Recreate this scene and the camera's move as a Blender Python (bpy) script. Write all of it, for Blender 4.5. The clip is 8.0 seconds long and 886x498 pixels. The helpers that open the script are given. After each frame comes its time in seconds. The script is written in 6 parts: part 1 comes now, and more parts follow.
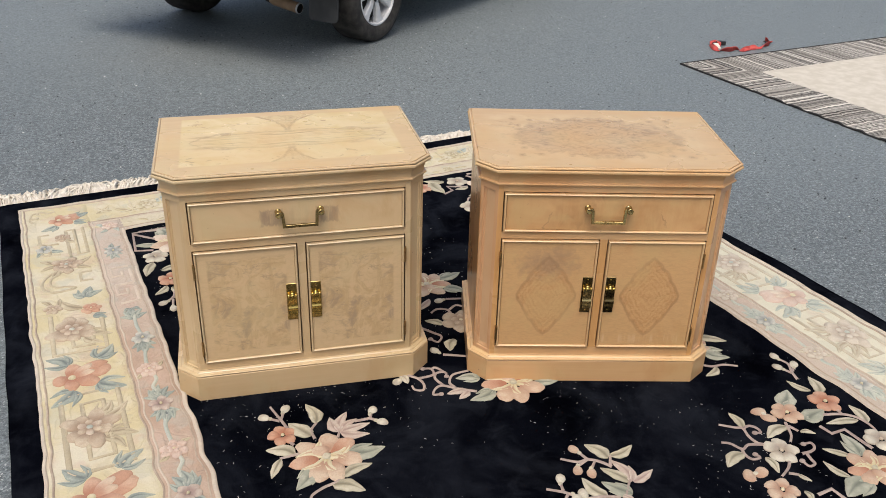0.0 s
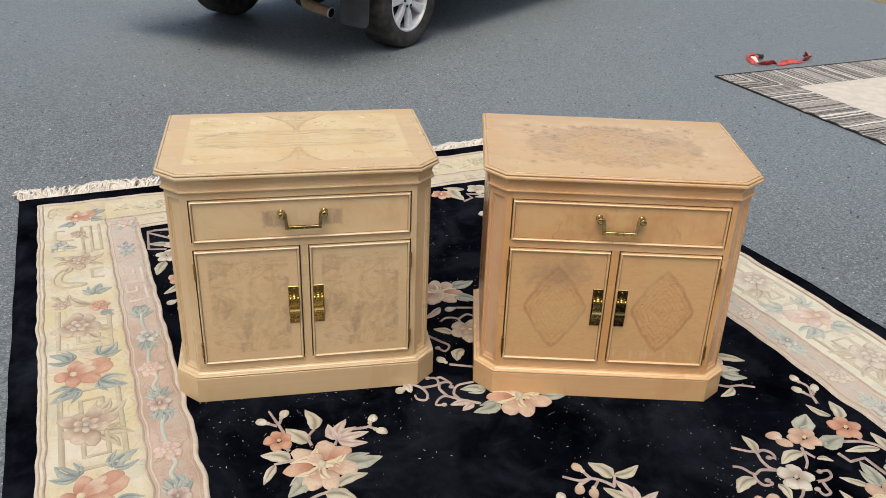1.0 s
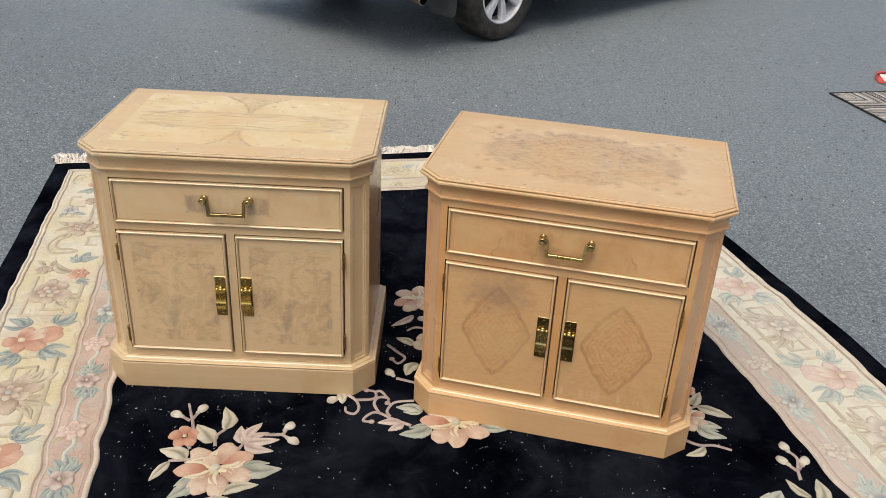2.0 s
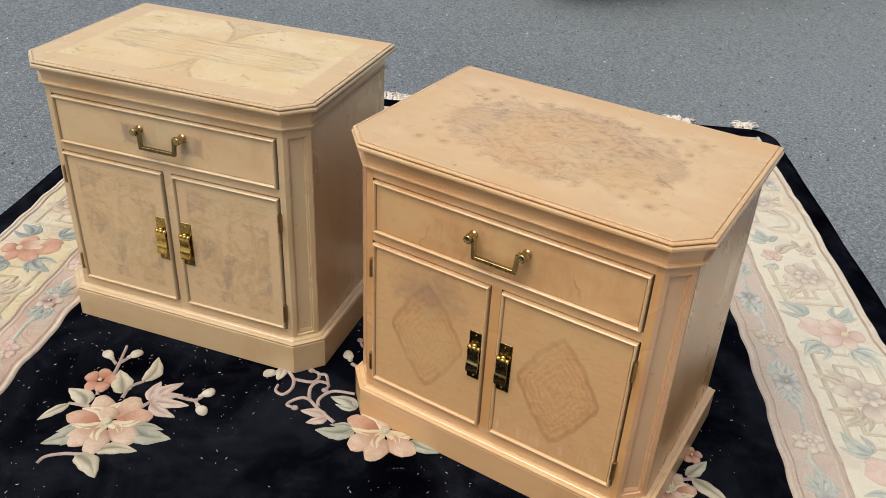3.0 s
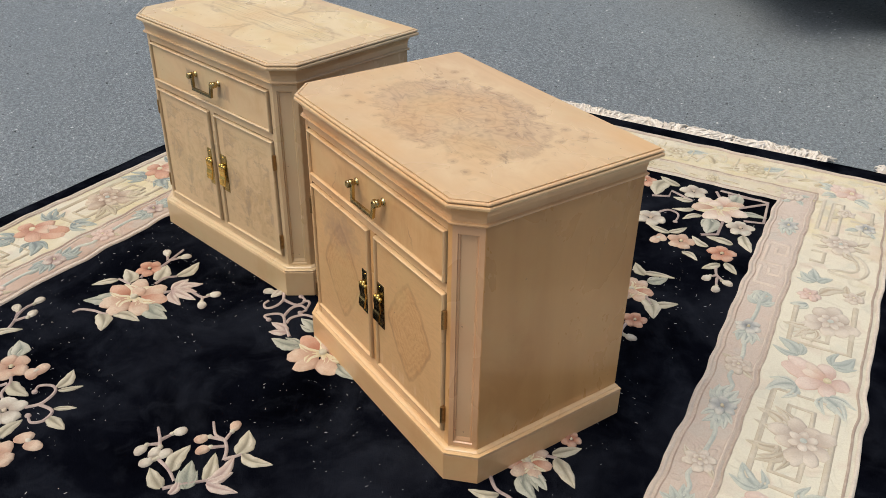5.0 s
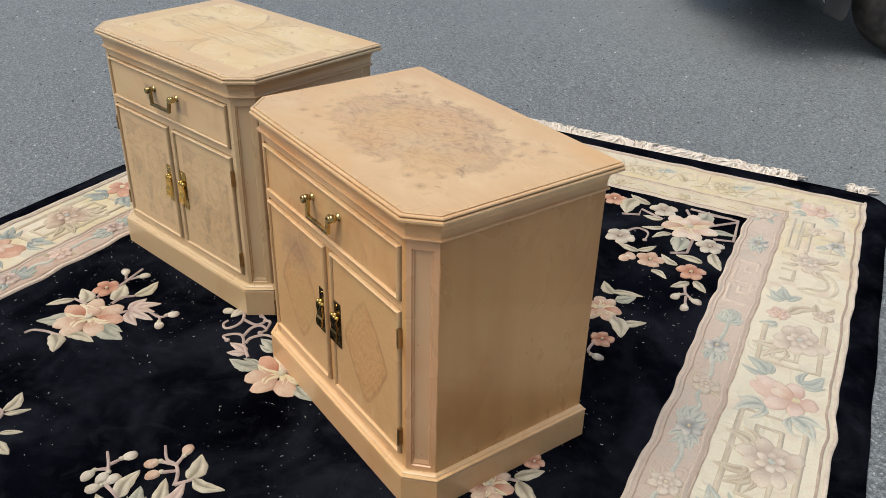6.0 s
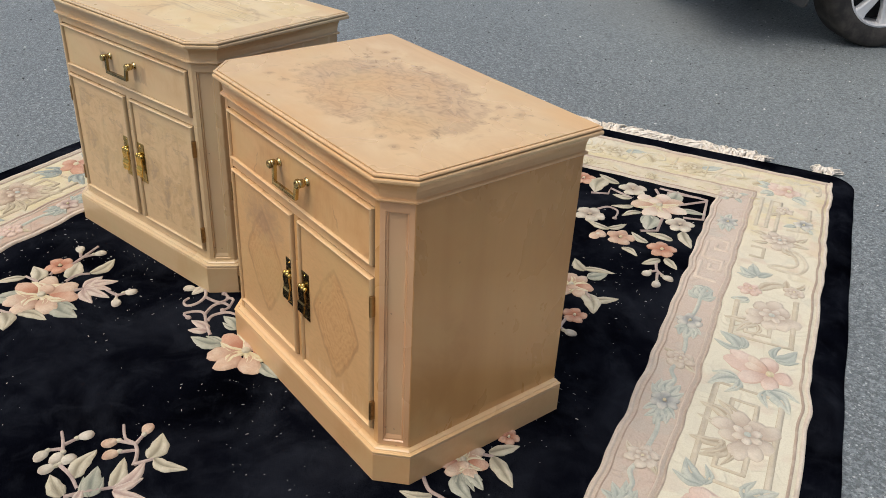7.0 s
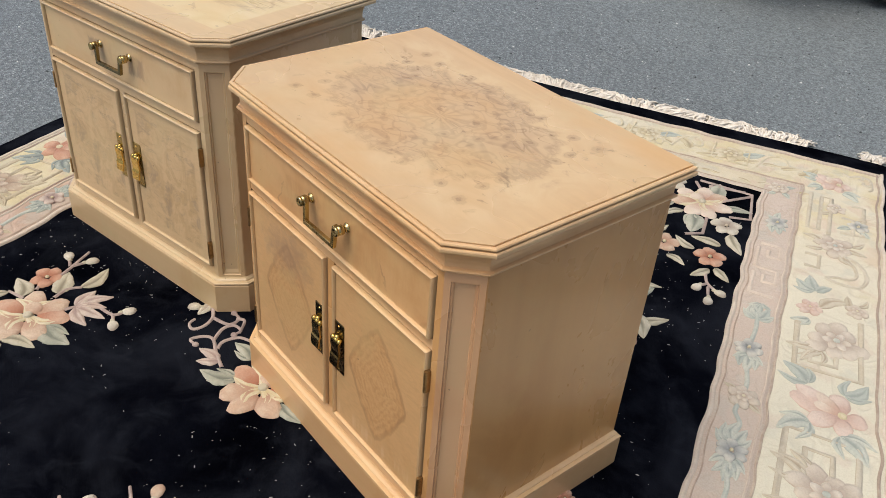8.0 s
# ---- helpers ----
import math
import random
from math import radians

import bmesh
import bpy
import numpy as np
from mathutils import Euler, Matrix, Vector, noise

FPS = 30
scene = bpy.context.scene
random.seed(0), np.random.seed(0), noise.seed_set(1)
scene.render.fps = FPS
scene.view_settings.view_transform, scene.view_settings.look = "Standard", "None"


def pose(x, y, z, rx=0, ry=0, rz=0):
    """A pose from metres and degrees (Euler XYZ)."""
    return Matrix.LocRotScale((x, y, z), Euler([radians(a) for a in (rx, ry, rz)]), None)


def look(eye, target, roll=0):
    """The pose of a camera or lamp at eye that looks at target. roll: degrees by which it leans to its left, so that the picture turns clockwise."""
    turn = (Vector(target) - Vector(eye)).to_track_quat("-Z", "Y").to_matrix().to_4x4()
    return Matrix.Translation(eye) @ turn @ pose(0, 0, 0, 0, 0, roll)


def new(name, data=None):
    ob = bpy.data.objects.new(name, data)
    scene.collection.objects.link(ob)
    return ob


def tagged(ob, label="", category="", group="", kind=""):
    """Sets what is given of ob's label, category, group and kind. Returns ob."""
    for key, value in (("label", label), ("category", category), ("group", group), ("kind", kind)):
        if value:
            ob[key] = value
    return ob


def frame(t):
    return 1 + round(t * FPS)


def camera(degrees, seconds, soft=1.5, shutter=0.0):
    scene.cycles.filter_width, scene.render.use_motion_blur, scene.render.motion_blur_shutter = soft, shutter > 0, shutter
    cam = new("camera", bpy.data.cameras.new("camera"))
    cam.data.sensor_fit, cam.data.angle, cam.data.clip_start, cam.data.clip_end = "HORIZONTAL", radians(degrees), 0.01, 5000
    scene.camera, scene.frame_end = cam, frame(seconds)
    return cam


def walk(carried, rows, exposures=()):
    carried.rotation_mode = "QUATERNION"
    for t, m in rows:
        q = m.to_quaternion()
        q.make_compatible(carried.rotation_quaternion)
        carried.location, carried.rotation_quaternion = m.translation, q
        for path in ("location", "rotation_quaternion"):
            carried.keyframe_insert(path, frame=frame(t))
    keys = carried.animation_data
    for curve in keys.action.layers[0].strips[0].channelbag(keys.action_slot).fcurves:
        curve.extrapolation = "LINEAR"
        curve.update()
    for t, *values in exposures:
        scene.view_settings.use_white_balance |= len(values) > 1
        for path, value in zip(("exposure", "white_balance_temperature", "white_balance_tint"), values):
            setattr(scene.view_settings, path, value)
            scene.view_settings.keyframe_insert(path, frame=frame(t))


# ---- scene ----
cam = camera(54.2, 8.0, 0.7)
PATH = [
    (0, (0.024, -0.053, 1.509), (0.071, 1.722, 0.588), 1.6),
    (0.5, (0.039, -0.045, 1.508), (0.065, 1.737, 0.601), 1.8),
    (1, (0.105, -0.004, 1.477), (0.067, 1.78, 0.574), 2.1),
    (1.2, (0.197, 0.014, 1.456), (0.101, 1.802, 0.564), 2.1),
    (1.5, (0.36, 0.089, 1.449), (0.186, 1.864, 0.543), 2.5),
    (1.7, (0.471, 0.137, 1.446), (0.222, 1.899, 0.534), 2.6),
    (2.8, (0.984, 0.753, 1.378), (0.206, 2.284, 0.353), 3.4),
    (3, (1.101, 0.852, 1.353), (0.222, 2.308, 0.3), 3.1),
    (3.2, (1.219, 0.916, 1.332), (0.240, 2.300, 0.272), 2.9),
    (3.5, (1.396, 0.951, 1.358), (0.294, 2.216, 0.269), 2.1),
    (4, (1.657, 1.003, 1.383), (0.393, 2.117, 0.305), 1.7),
    (4.2, (1.745, 1.089, 1.38), (0.425, 2.144, 0.31), 1.0),
    (5.3, (1.915, 1.283, 1.373), (0.484, 2.238, 0.353), 1.0),
    (5.5, (1.917, 1.296, 1.381), (0.484, 2.263, 0.376), 1.0),
    (6, (1.906, 1.326, 1.341), (0.484, 2.331, 0.358), 1.4),
    (6.5, (1.886, 1.339, 1.269), (0.489, 2.389, 0.296), 2.0),
    (7, (1.872, 1.318, 1.262), (0.509, 2.398, 0.275), 2.9),
    (7.2, (1.832, 1.319, 1.257), (0.488, 2.403, 0.250), 3.3),
    (7.5, (1.755, 1.297, 1.268), (0.437, 2.387, 0.232), 3.8),
    (7.7, (1.675, 1.307, 1.279), (0.377, 2.390, 0.211), 4.1),
    (8, (1.536, 1.396, 1.313), (0.277, 2.47, 0.189), 4.6),
]
walk(cam, [(t, look(eye, target, roll)) for t, eye, target, roll in PATH])

# ---- daylight: an even overcast sky with a broad, weak sun ----
EXPOSURE = 0.28
scene.view_settings.exposure = EXPOSURE
SUN_ELEV, SUN_TURN = radians(66), radians(193)
world = bpy.data.worlds.new("overcast_sky")
scene.world = world
world.use_nodes = True
wn = world.node_tree
sky = wn.nodes.new("ShaderNodeTexSky")
sky.sky_type, sky.sun_disc = "NISHITA", False
sky.sun_elevation, sky.sun_rotation = SUN_ELEV, SUN_TURN
sky.air_density, sky.dust_density, sky.ozone_density = 1.0, 6.0, 1.0
wn.links.new(sky.outputs[0], wn.nodes["Background"].inputs[0])
wn.nodes["Background"].inputs[1].default_value = 0.13
sun = new("sun", bpy.data.lights.new("sun", "SUN"))
sun.data.energy, sun.data.angle, sun.data.color = 1.2, radians(40), (1.0, 0.97, 0.93)
sun_way = Vector((math.sin(SUN_TURN) * math.cos(SUN_ELEV), math.cos(SUN_TURN) * math.cos(SUN_ELEV), math.sin(SUN_ELEV)))
sun.matrix_world = look(sun_way * 20, (0, 0, 0))


# ---- materials ----
class Mat:
    """A small wrapper for building node materials."""

    def __init__(self, name, rough=0.6, metal=0.0, spec=0.5):
        self.mat = bpy.data.materials.new(name)
        self.mat.use_nodes = True
        self.t = self.mat.node_tree
        self.b = self.t.nodes["Principled BSDF"]
        self.b.inputs["Roughness"].default_value = rough
        self.b.inputs["Metallic"].default_value = metal
        self.b.inputs["Specular IOR Level"].default_value = spec

    def node(self, kind, **ins):
        n = self.t.nodes.new(kind)
        for k, v in ins.items():
            self.feed(n.inputs[k.replace("_", " ")], v)
        return n

    def feed(self, socket, v):
        if isinstance(v, bpy.types.NodeSocket):
            self.t.links.new(v, socket)
        else:
            socket.default_value = v

    def coords(self, scale=(1, 1, 1)):
        c = self.t.nodes.new("ShaderNodeTexCoord").outputs["Object"]
        m = self.node("ShaderNodeMapping", Vector=c, Scale=scale)
        return m.outputs[0]

    def noise(self, vec, scale, detail=4.0, rough=0.55, distort=0.0):
        n = self.node("ShaderNodeTexNoise", Vector=vec, Scale=scale, Detail=detail, Roughness=rough, Distortion=distort)
        return n.outputs["Fac"]

    def ramp(self, fac, stops, mode="LINEAR"):
        n = self.node("ShaderNodeValToRGB", Fac=fac)
        n.color_ramp.interpolation = mode
        e = n.color_ramp.elements
        while len(e) < len(stops):
            e.new(0.5)
        for el, (p, c) in zip(e, stops):
            el.position = p
            el.color = (*c, 1) if len(c) == 3 else c
        return n.outputs[0]

    def mask(self, fac, lo, hi):
        n = self.node("ShaderNodeMapRange", Value=fac)
        n.interpolation_type = "SMOOTHSTEP"
        n.inputs[1].default_value, n.inputs[2].default_value = lo, hi
        return n.outputs[0]

    def mix(self, fac, a, b, mode="MIX"):
        n = self.t.nodes.new("ShaderNodeMix")
        n.data_type, n.blend_type = "RGBA", mode
        self.feed(n.inputs[0], fac)
        for s, v in ((n.inputs[6], a), (n.inputs[7], b)):
            self.feed(s, (*v, 1) if isinstance(v, tuple) and len(v) == 3 else v)
        return n.outputs[2]

    def math(self, op, a, b=0.0, c=0.0):
        n = self.t.nodes.new("ShaderNodeMath")
        n.operation = op
        for s, v in zip(n.inputs, (a, b, c)):
            self.feed(s, v)
        return n.outputs[0]

    def split(self, vec):
        return self.node("ShaderNodeSeparateXYZ", Vector=vec).outputs

    def join(self, x, y, z):
        return self.node("ShaderNodeCombineXYZ", X=x, Y=y, Z=z).outputs[0]

    def bump(self, height, strength=0.3, distance=0.002):
        n = self.node("ShaderNodeBump", Height=height, Strength=strength, Distance=distance)
        self.t.links.new(n.outputs[0], self.b.inputs["Normal"])

    def colour(self, v):
        self.feed(self.b.inputs["Base Color"], (*v, 1) if isinstance(v, tuple) else v)

    def wear(self, col, light, amount=0.5):
        """Uneven aged finish: yellowed patches, browner ones, and a few dark nicks."""
        v = self.coords()
        yellow = tuple(c * k for c, k in zip(light, (0.93, 1.03, 1.02)))
        brown = tuple(c * k for c, k in zip(light, (0.83, 0.72, 0.6)))
        a = self.noise(v, 6.5, 5, 0.62, 0.8)
        b = self.noise(self.coords((9, 9, 5)), 1.0, 6, 0.66, 0.5)
        col = self.mix(self.math("MULTIPLY", self.mask(a, 0.48, 0.64), amount), col, yellow)
        col = self.mix(self.math("MULTIPLY", self.mask(b, 0.52, 0.7), amount * 0.9), col, brown)
        nick = self.math("MULTIPLY", self.mask(self.noise(v, 95, 2, 0.5), 0.71, 0.74), self.mask(self.noise(v, 7, 2, 0.5), 0.56, 0.62))
        return self.mix(self.math("MULTIPLY", nick, 0.6), col, tuple(c * 0.35 for c in light))

    def rough(self, v):
        self.feed(self.b.inputs["Roughness"], v)


def wool(name, c1, c2, size=9.0, dust_sheen=0.0, sheen=0.08, accent=None):
    """Cut wool pile: fibre grain, soft shading by the lie of the pile mixed into the colour, yarn of a second dye where
    the carving has it.
    """
    m = Mat(name, 0.95, spec=0.12 if sheen else 0.0)
    if sheen:  # undyed warmth of aged wool
        c1, c2, accent = (tuple(p * q for p, q in zip(c, (1.0, 1.0, 0.93))) if c else None for c in (c1, c2, accent))
    v = m.coords()
    rnd = m.t.nodes.new("ShaderNodeObjectInfo").outputs["Random"]
    big = m.noise(v, size, 4, 0.6)
    fine = m.noise(v, 240, 3, 0.75)
    tuft = m.noise(v, 75, 3, 0.6)
    col = m.mix(m.mask(m.math("ADD", big, m.math("MULTIPLY", m.math("SUBTRACT", rnd, 0.5), 0.2)), 0.36, 0.66), c1, c2)
    if accent:
        dye = m.t.nodes.new("ShaderNodeAttribute")
        dye.attribute_name = "dye"
        d = m.math("ADD", dye.outputs["Fac"], m.math("MULTIPLY", m.math("SUBTRACT", tuft, 0.5), 0.22))
        col = m.mix(m.mask(d, 0.2, 0.95), col, accent)
    col = m.mix(m.math("MULTIPLY", m.mask(fine, 0.35, 0.75), 0.25), col, tuple(x * 0.5 for x in c1))
    # cloudy dust patches, which also carry the pile's bluish sheen as colour
    if dust_sheen:
        d = m.mask(m.noise(v, 4.2, 5, 0.6, 0.8), 0.4, 0.72)
        d = m.math("ADD", m.math("MULTIPLY", d, 0.8), m.math("MULTIPLY", m.mask(m.noise(v, 14.0, 4, 0.6, 1.0), 0.48, 0.7), 0.3))
        col = m.mix(m.math("MULTIPLY", d, dust_sheen), col, (0.026, 0.03, 0.039))
    m.colour(col)
    m.b.inputs["Sheen Weight"].default_value = sheen
    m.b.inputs["Sheen Roughness"].default_value = 0.5
    m.bump(m.math("ADD", m.math("ADD", fine, m.math("MULTIPLY", tuft, 0.7)), m.math("MULTIPLY", big, 0.8)), 0.8, 0.0036)
    return m.mat


def carved_wool(name, yellow, ivory, tint, pale, size=11.0, sunned=None):
    """Border wool with a dense, worn carved pattern, the pile's sheen painted paler towards one side of the rug."""
    m = Mat(name, 0.95, spec=0.12)
    v = m.coords()
    x, y, z = m.split(v)
    big = m.noise(v, 5.0, 4, 0.6)
    fine = m.noise(v, 240, 3, 0.75)
    tuft = m.noise(v, 75, 3, 0.6)
    u = m.math("ADD", m.math("MULTIPLY", x, 0.8988), m.math("MULTIPLY", y, 0.4384))
    w = m.math("ADD", m.math("MULTIPLY", x, -0.4384), m.math("MULTIPLY", y, 0.8988))
    # sheen of the pile on the right side, mixed in as a paler colour
    pile_sheen = m.math("MULTIPLY", m.mask(u, 1.2, 2.1), m.math("SUBTRACT", 1.0, m.mask(w, 2.1, 3.3)))
    col = m.mix(m.mask(m.math("ADD", big, m.math("MULTIPLY", pile_sheen, 0.3)), 0.38, 0.66), yellow, ivory)
    col = m.mix(m.math("MULTIPLY", pile_sheen, 0.8), col, pale)
    if sunned:  # the far end has lost most of its dye
        col = m.mix(m.math("MULTIPLY", m.mask(m.math("ADD", w, m.math("MULTIPLY", m.math("SUBTRACT", big, 0.5), 0.5)), 2.15, 2.75), 0.7), col, sunned)
    field = m.math("FRACT", m.math("MULTIPLY", m.noise(v, size, 2, 0.45, 0.7), 6.0))
    crest = m.math("ABSOLUTE", m.math("SUBTRACT", field, 0.5))
    groove = m.math("SUBTRACT", 1.0, m.mask(crest, 0.06, 0.3))
    worn = m.mask(m.noise(v, 7.0, 3, 0.5), 0.35, 0.62)
    patch = m.node("ShaderNodeTexNoise", Vector=v, Scale=13.0, Detail=2.0)
    r, g, b = m.split(patch.outputs["Color"])
    fade = m.math("SUBTRACT", 1.0, m.math("MULTIPLY", pile_sheen, 0.35))
    col = m.mix(m.math("MULTIPLY", m.mask(r, 0.56, 0.66), m.math("MULTIPLY", fade, 0.35)), col, (0.4, 0.42, 0.36))
    col = m.mix(m.math("MULTIPLY", m.mask(g, 0.56, 0.66), m.math("MULTIPLY", fade, 0.4)), col, (0.52, 0.38, 0.3))
    col = m.mix(m.math("MULTIPLY", m.math("MULTIPLY", groove, worn), m.math("MULTIPLY", fade, 0.2)), col, tint)
    col = m.mix(m.math("MULTIPLY", m.mask(fine, 0.35, 0.75), 0.25), col, tuple(c * 0.6 for c in yellow))
    m.colour(col)
    m.b.inputs["Sheen Weight"].default_value = 0.08
    relief = m.math("MULTIPLY", m.math("SUBTRACT", 1.0, m.math("MULTIPLY", groove, worn)), 0.7)
    m.bump(m.math("ADD", m.math("ADD", fine, m.math("MULTIPLY", tuft, 0.7)), relief), 0.6, 0.003)
    return m.mat


def straight_wood(name, light, dark, axis="x", rough=0.33):
    """Clear-coated pale maple with straight grain along one axis."""
    m = Mat(name, rough)
    sc = {"x": (3, 60, 60), "z": (60, 60, 3), "y": (60, 3, 60)}[axis]
    v = m.coords()
    grain = m.noise(m.coords(sc), 1.0, 5, 0.6, 0.6)
    pore = m.noise(m.coords(tuple(s * 4 for s in sc)), 1.0, 3, 0.7)
    big = m.noise(v, 3.5, 3, 0.5)
    col = m.mix(m.math("MULTIPLY", m.mask(grain, 0.3, 0.75), 0.3 if axis == "x" else 0.05), light, dark)
    col = m.mix(m.math("MULTIPLY", m.mask(big, 0.4, 0.66), 0.55), col, tuple(x * y for x, y in zip(dark, (0.97, 0.86, 0.72))))
    col = m.mix(m.math("MULTIPLY", m.mask(pore, 0.58, 0.78), 0.1 if axis == "x" else 0.04), col, tuple(x * 0.6 for x in dark))
    m.colour(m.wear(col, light, 0.4))
    m.rough(m.math("MULTIPLY_ADD", big, 0.25, rough - 0.14))
    if rough < 0.35:
        m.b.inputs["Coat Weight"].default_value = 0.45
        m.b.inputs["Coat Roughness"].default_value = 0.08 if rough < 0.3 else 0.14
    m.bump(pore, 0.03, 0.0003)
    return m.mat


def side_wood(name, light, dark):
    """A broad clear-coated side board: tall soft streaks, a few browner tears, and paler patches."""
    m = Mat(name, 0.3)
    tall = m.noise(m.coords((7, 7, 1.1)), 1.0, 3, 0.5, 0.6)
    hair = m.noise(m.coords((120, 120, 3)), 1.0, 4, 0.6, 0.4)
    blot = m.noise(m.coords((5, 5, 3.2)), 1.0, 5, 0.6, 0.9)
    pale_patch = m.noise(m.coords((3.1, 3.1, 2.0)), 1.0, 3, 0.5, 0.4)
    col = m.mix(m.math("MULTIPLY", m.mask(tall, 0.34, 0.7), 0.7), light, dark)
    col = m.mix(m.math("MULTIPLY", m.mask(hair, 0.45, 0.72), 0.06), col, tuple(c * 0.7 for c in dark))
    col = m.mix(m.math("MULTIPLY", m.mask(blot, 0.52, 0.7), 0.4), col, tuple(c * k for c, k in zip(dark, (0.86, 0.8, 0.7))))
    col = m.mix(m.math("MULTIPLY", m.mask(pale_patch, 0.5, 0.66), 0.22), col, tuple(c * k for c, k in zip(light, (1.05, 1.08, 1.15))))
    m.colour(m.wear(col, light, 0.25))
    m.rough(m.math("MULTIPLY_ADD", blot, 0.28, 0.16))
    m.b.inputs["Coat Weight"].default_value = 0.3
    m.b.inputs["Coat Roughness"].default_value = 0.16
    m.bump(hair, 0.03, 0.0003)
    return m.mat


def burl_top(name, light, mid, dark, stain, border, inlay):
    """Book-matched veneer laid out in mirrored quarters inside a plain crossband."""
    m = Mat(name, 0.3)
    x, y, z = m.split(m.coords())
    yc = m.math("SUBTRACT", y, 0.238)
    ax, ay = m.math("ABSOLUTE", x), m.math("ABSOLUTE", yc)
    wide = m.noise(m.coords(), 5.0, 3, 0.5)
    slip = m.math("MULTIPLY", m.math("SUBTRACT", m.noise(m.coords(), 3.5, 2), 0.5), 0.035)
    q = m.join(m.math("ADD", ax, slip), m.math("ADD", ay, slip), 0.0)

    def drawn(sx, sy, detail=4, rough=0.6, distort=0.8, seed=0.0):
        return m.noise(m.node("ShaderNodeMapping", Vector=q, Scale=(sx, sy, 1), Location=(seed, seed, seed)).outputs[0], 1.0, detail, rough, distort)

    cloud = drawn(9, 12, 5, 0.6, 0.8)
    fine = drawn(45, 70, 4, 0.7, 1.2, 3.0)
    dash = m.mask(m.noise(m.coords((24, 38, 1)), 1.0, 4, 0.6, 0.8), 0.59, 0.73)
    body = m.mix(m.mask(cloud, 0.36, 0.66), light, mid)
    if inlay == "panel":
        edge_off = m.math("MULTIPLY", m.math("SUBTRACT", cloud, 0.5), 0.09)
        inner = m.math("ADD", ay, edge_off)
        zone = m.math("SUBTRACT", 1.0, m.mask(inner, 0.02, 0.062))
        zone = m.math("MULTIPLY", zone, m.math("SUBTRACT", 1.0, m.mask(ax, 0.235, 0.285)))
        streak = m.mask(drawn(3.6, 44, 4, 0.6, 1.2, 1.0), 0.49, 0.6)
        thread = m.mask(drawn(5.5, 110, 4, 0.6, 1.6, 2.0), 0.5, 0.62)
        soft = m.mask(drawn(5, 24, 3, 0.55, 1.2, 5.0), 0.44, 0.66)
        body = m.mix(m.math("MULTIPLY", zone, m.math("MULTIPLY", soft, 0.6)), body, stain)
        body = m.mix(m.math("MULTIPLY", zone, m.math("MULTIPLY", streak, 0.8)), body, dark)
        body = m.mix(m.math("MULTIPLY", zone, m.math("MULTIPLY", thread, 0.4)), body, dark)
        # closed outline of the long lens, pinched at the ends
        lens = m.math("ADD", m.math("POWER", m.math("DIVIDE", ax, 0.262), 6.0), m.math("DIVIDE", inner, 0.056))
        rim = m.math("SUBTRACT", 1.0, m.mask(m.math("ABSOLUTE", m.math("SUBTRACT", lens, 1.0)), 0.02, 0.17))
        body = m.mix(m.math("MULTIPLY", rim, m.math("MULTIPLY_ADD", m.mask(fine, 0.35, 0.6), 0.3, 0.2)), body, dark)
        # peaks that flare towards the front and the back edges
        loose = m.noise(m.coords((60, 40, 1)), 1.0, 4, 0.6, 1.2)
        rise = m.math("MAXIMUM", m.math("DIVIDE", m.math("SUBTRACT", ay, 0.058), 0.125), 0.0)
        flare = m.math("MULTIPLY_ADD", m.math("POWER", rise, 2.4), 0.068, 0.005)
        off = m.math("ADD", m.math("SUBTRACT", ax, flare), m.math("MULTIPLY", m.math("SUBTRACT", loose, 0.5), 0.02))
        tall = m.math("MULTIPLY", m.mask(ay, 0.05, 0.07), m.math("SUBTRACT", 1.0, m.mask(ax, 0.07, 0.1)))
        slope = m.math("SUBTRACT", 1.0, m.mask(m.math("ABSOLUTE", off), 0.001, 0.009))
        within = m.math("SUBTRACT", 1.0, m.mask(off, -0.006, 0.004))
        body = m.mix(m.math("MULTIPLY", m.math("MULTIPLY", within, tall), m.math("MULTIPLY_ADD", m.mask(loose, 0.4, 0.66), 0.35, 0.25)), body, stain)
        body = m.mix(m.math("MULTIPLY", m.math("MULTIPLY", slope, tall), m.math("MULTIPLY_ADD", m.mask(fine, 0.3, 0.6), 0.35, 0.25)), body, dark)
        core = m.math("SUBTRACT", 1.0, m.mask(m.math("ADD", m.math("MULTIPLY", ax, 1.6), m.math("MULTIPLY", m.math("SUBTRACT", fine, 0.5), 0.06)), 0.004, 0.036))
        core = m.math("MULTIPLY", core, m.math("SUBTRACT", 1.0, m.mask(ay, 0.05, 0.08)))
        body = m.mix(m.math("MULTIPLY", core, m.math("MULTIPLY", m.mask(drawn(30, 60, 4, 0.6, 1.0, 9.0), 0.4, 0.6), 0.5)), body, light)
        pip = m.math("MULTIPLY", m.mask(m.noise(m.coords((34, 60, 1)), 1.0, 3, 0.5, 0.5), 0.63, 0.7), m.mask(ay, 0.06, 0.09))
        body = m.mix(m.math("MULTIPLY", pip, 0.55), body, dark)
        far = m.math("MAXIMUM", m.math("DIVIDE", ax, 0.289), m.math("DIVIDE", m.math("ABSOLUTE", m.math("SUBTRACT", yc, 0.013)), 0.182))
        inside = m.math("SUBTRACT", 1.0, m.mask(far, 0.985, 1.006))
    else:
        e = m.math("ADD", m.math("POWER", m.math("DIVIDE", ax, 0.225), 2.0), m.math("POWER", m.math("DIVIDE", ay, 0.15), 2.0))
        e = m.math("ADD", e, m.math("MULTIPLY", m.math("SUBTRACT", drawn(9, 11, 3, 0.5, 0.6, 4.0), 0.5), 2.2))
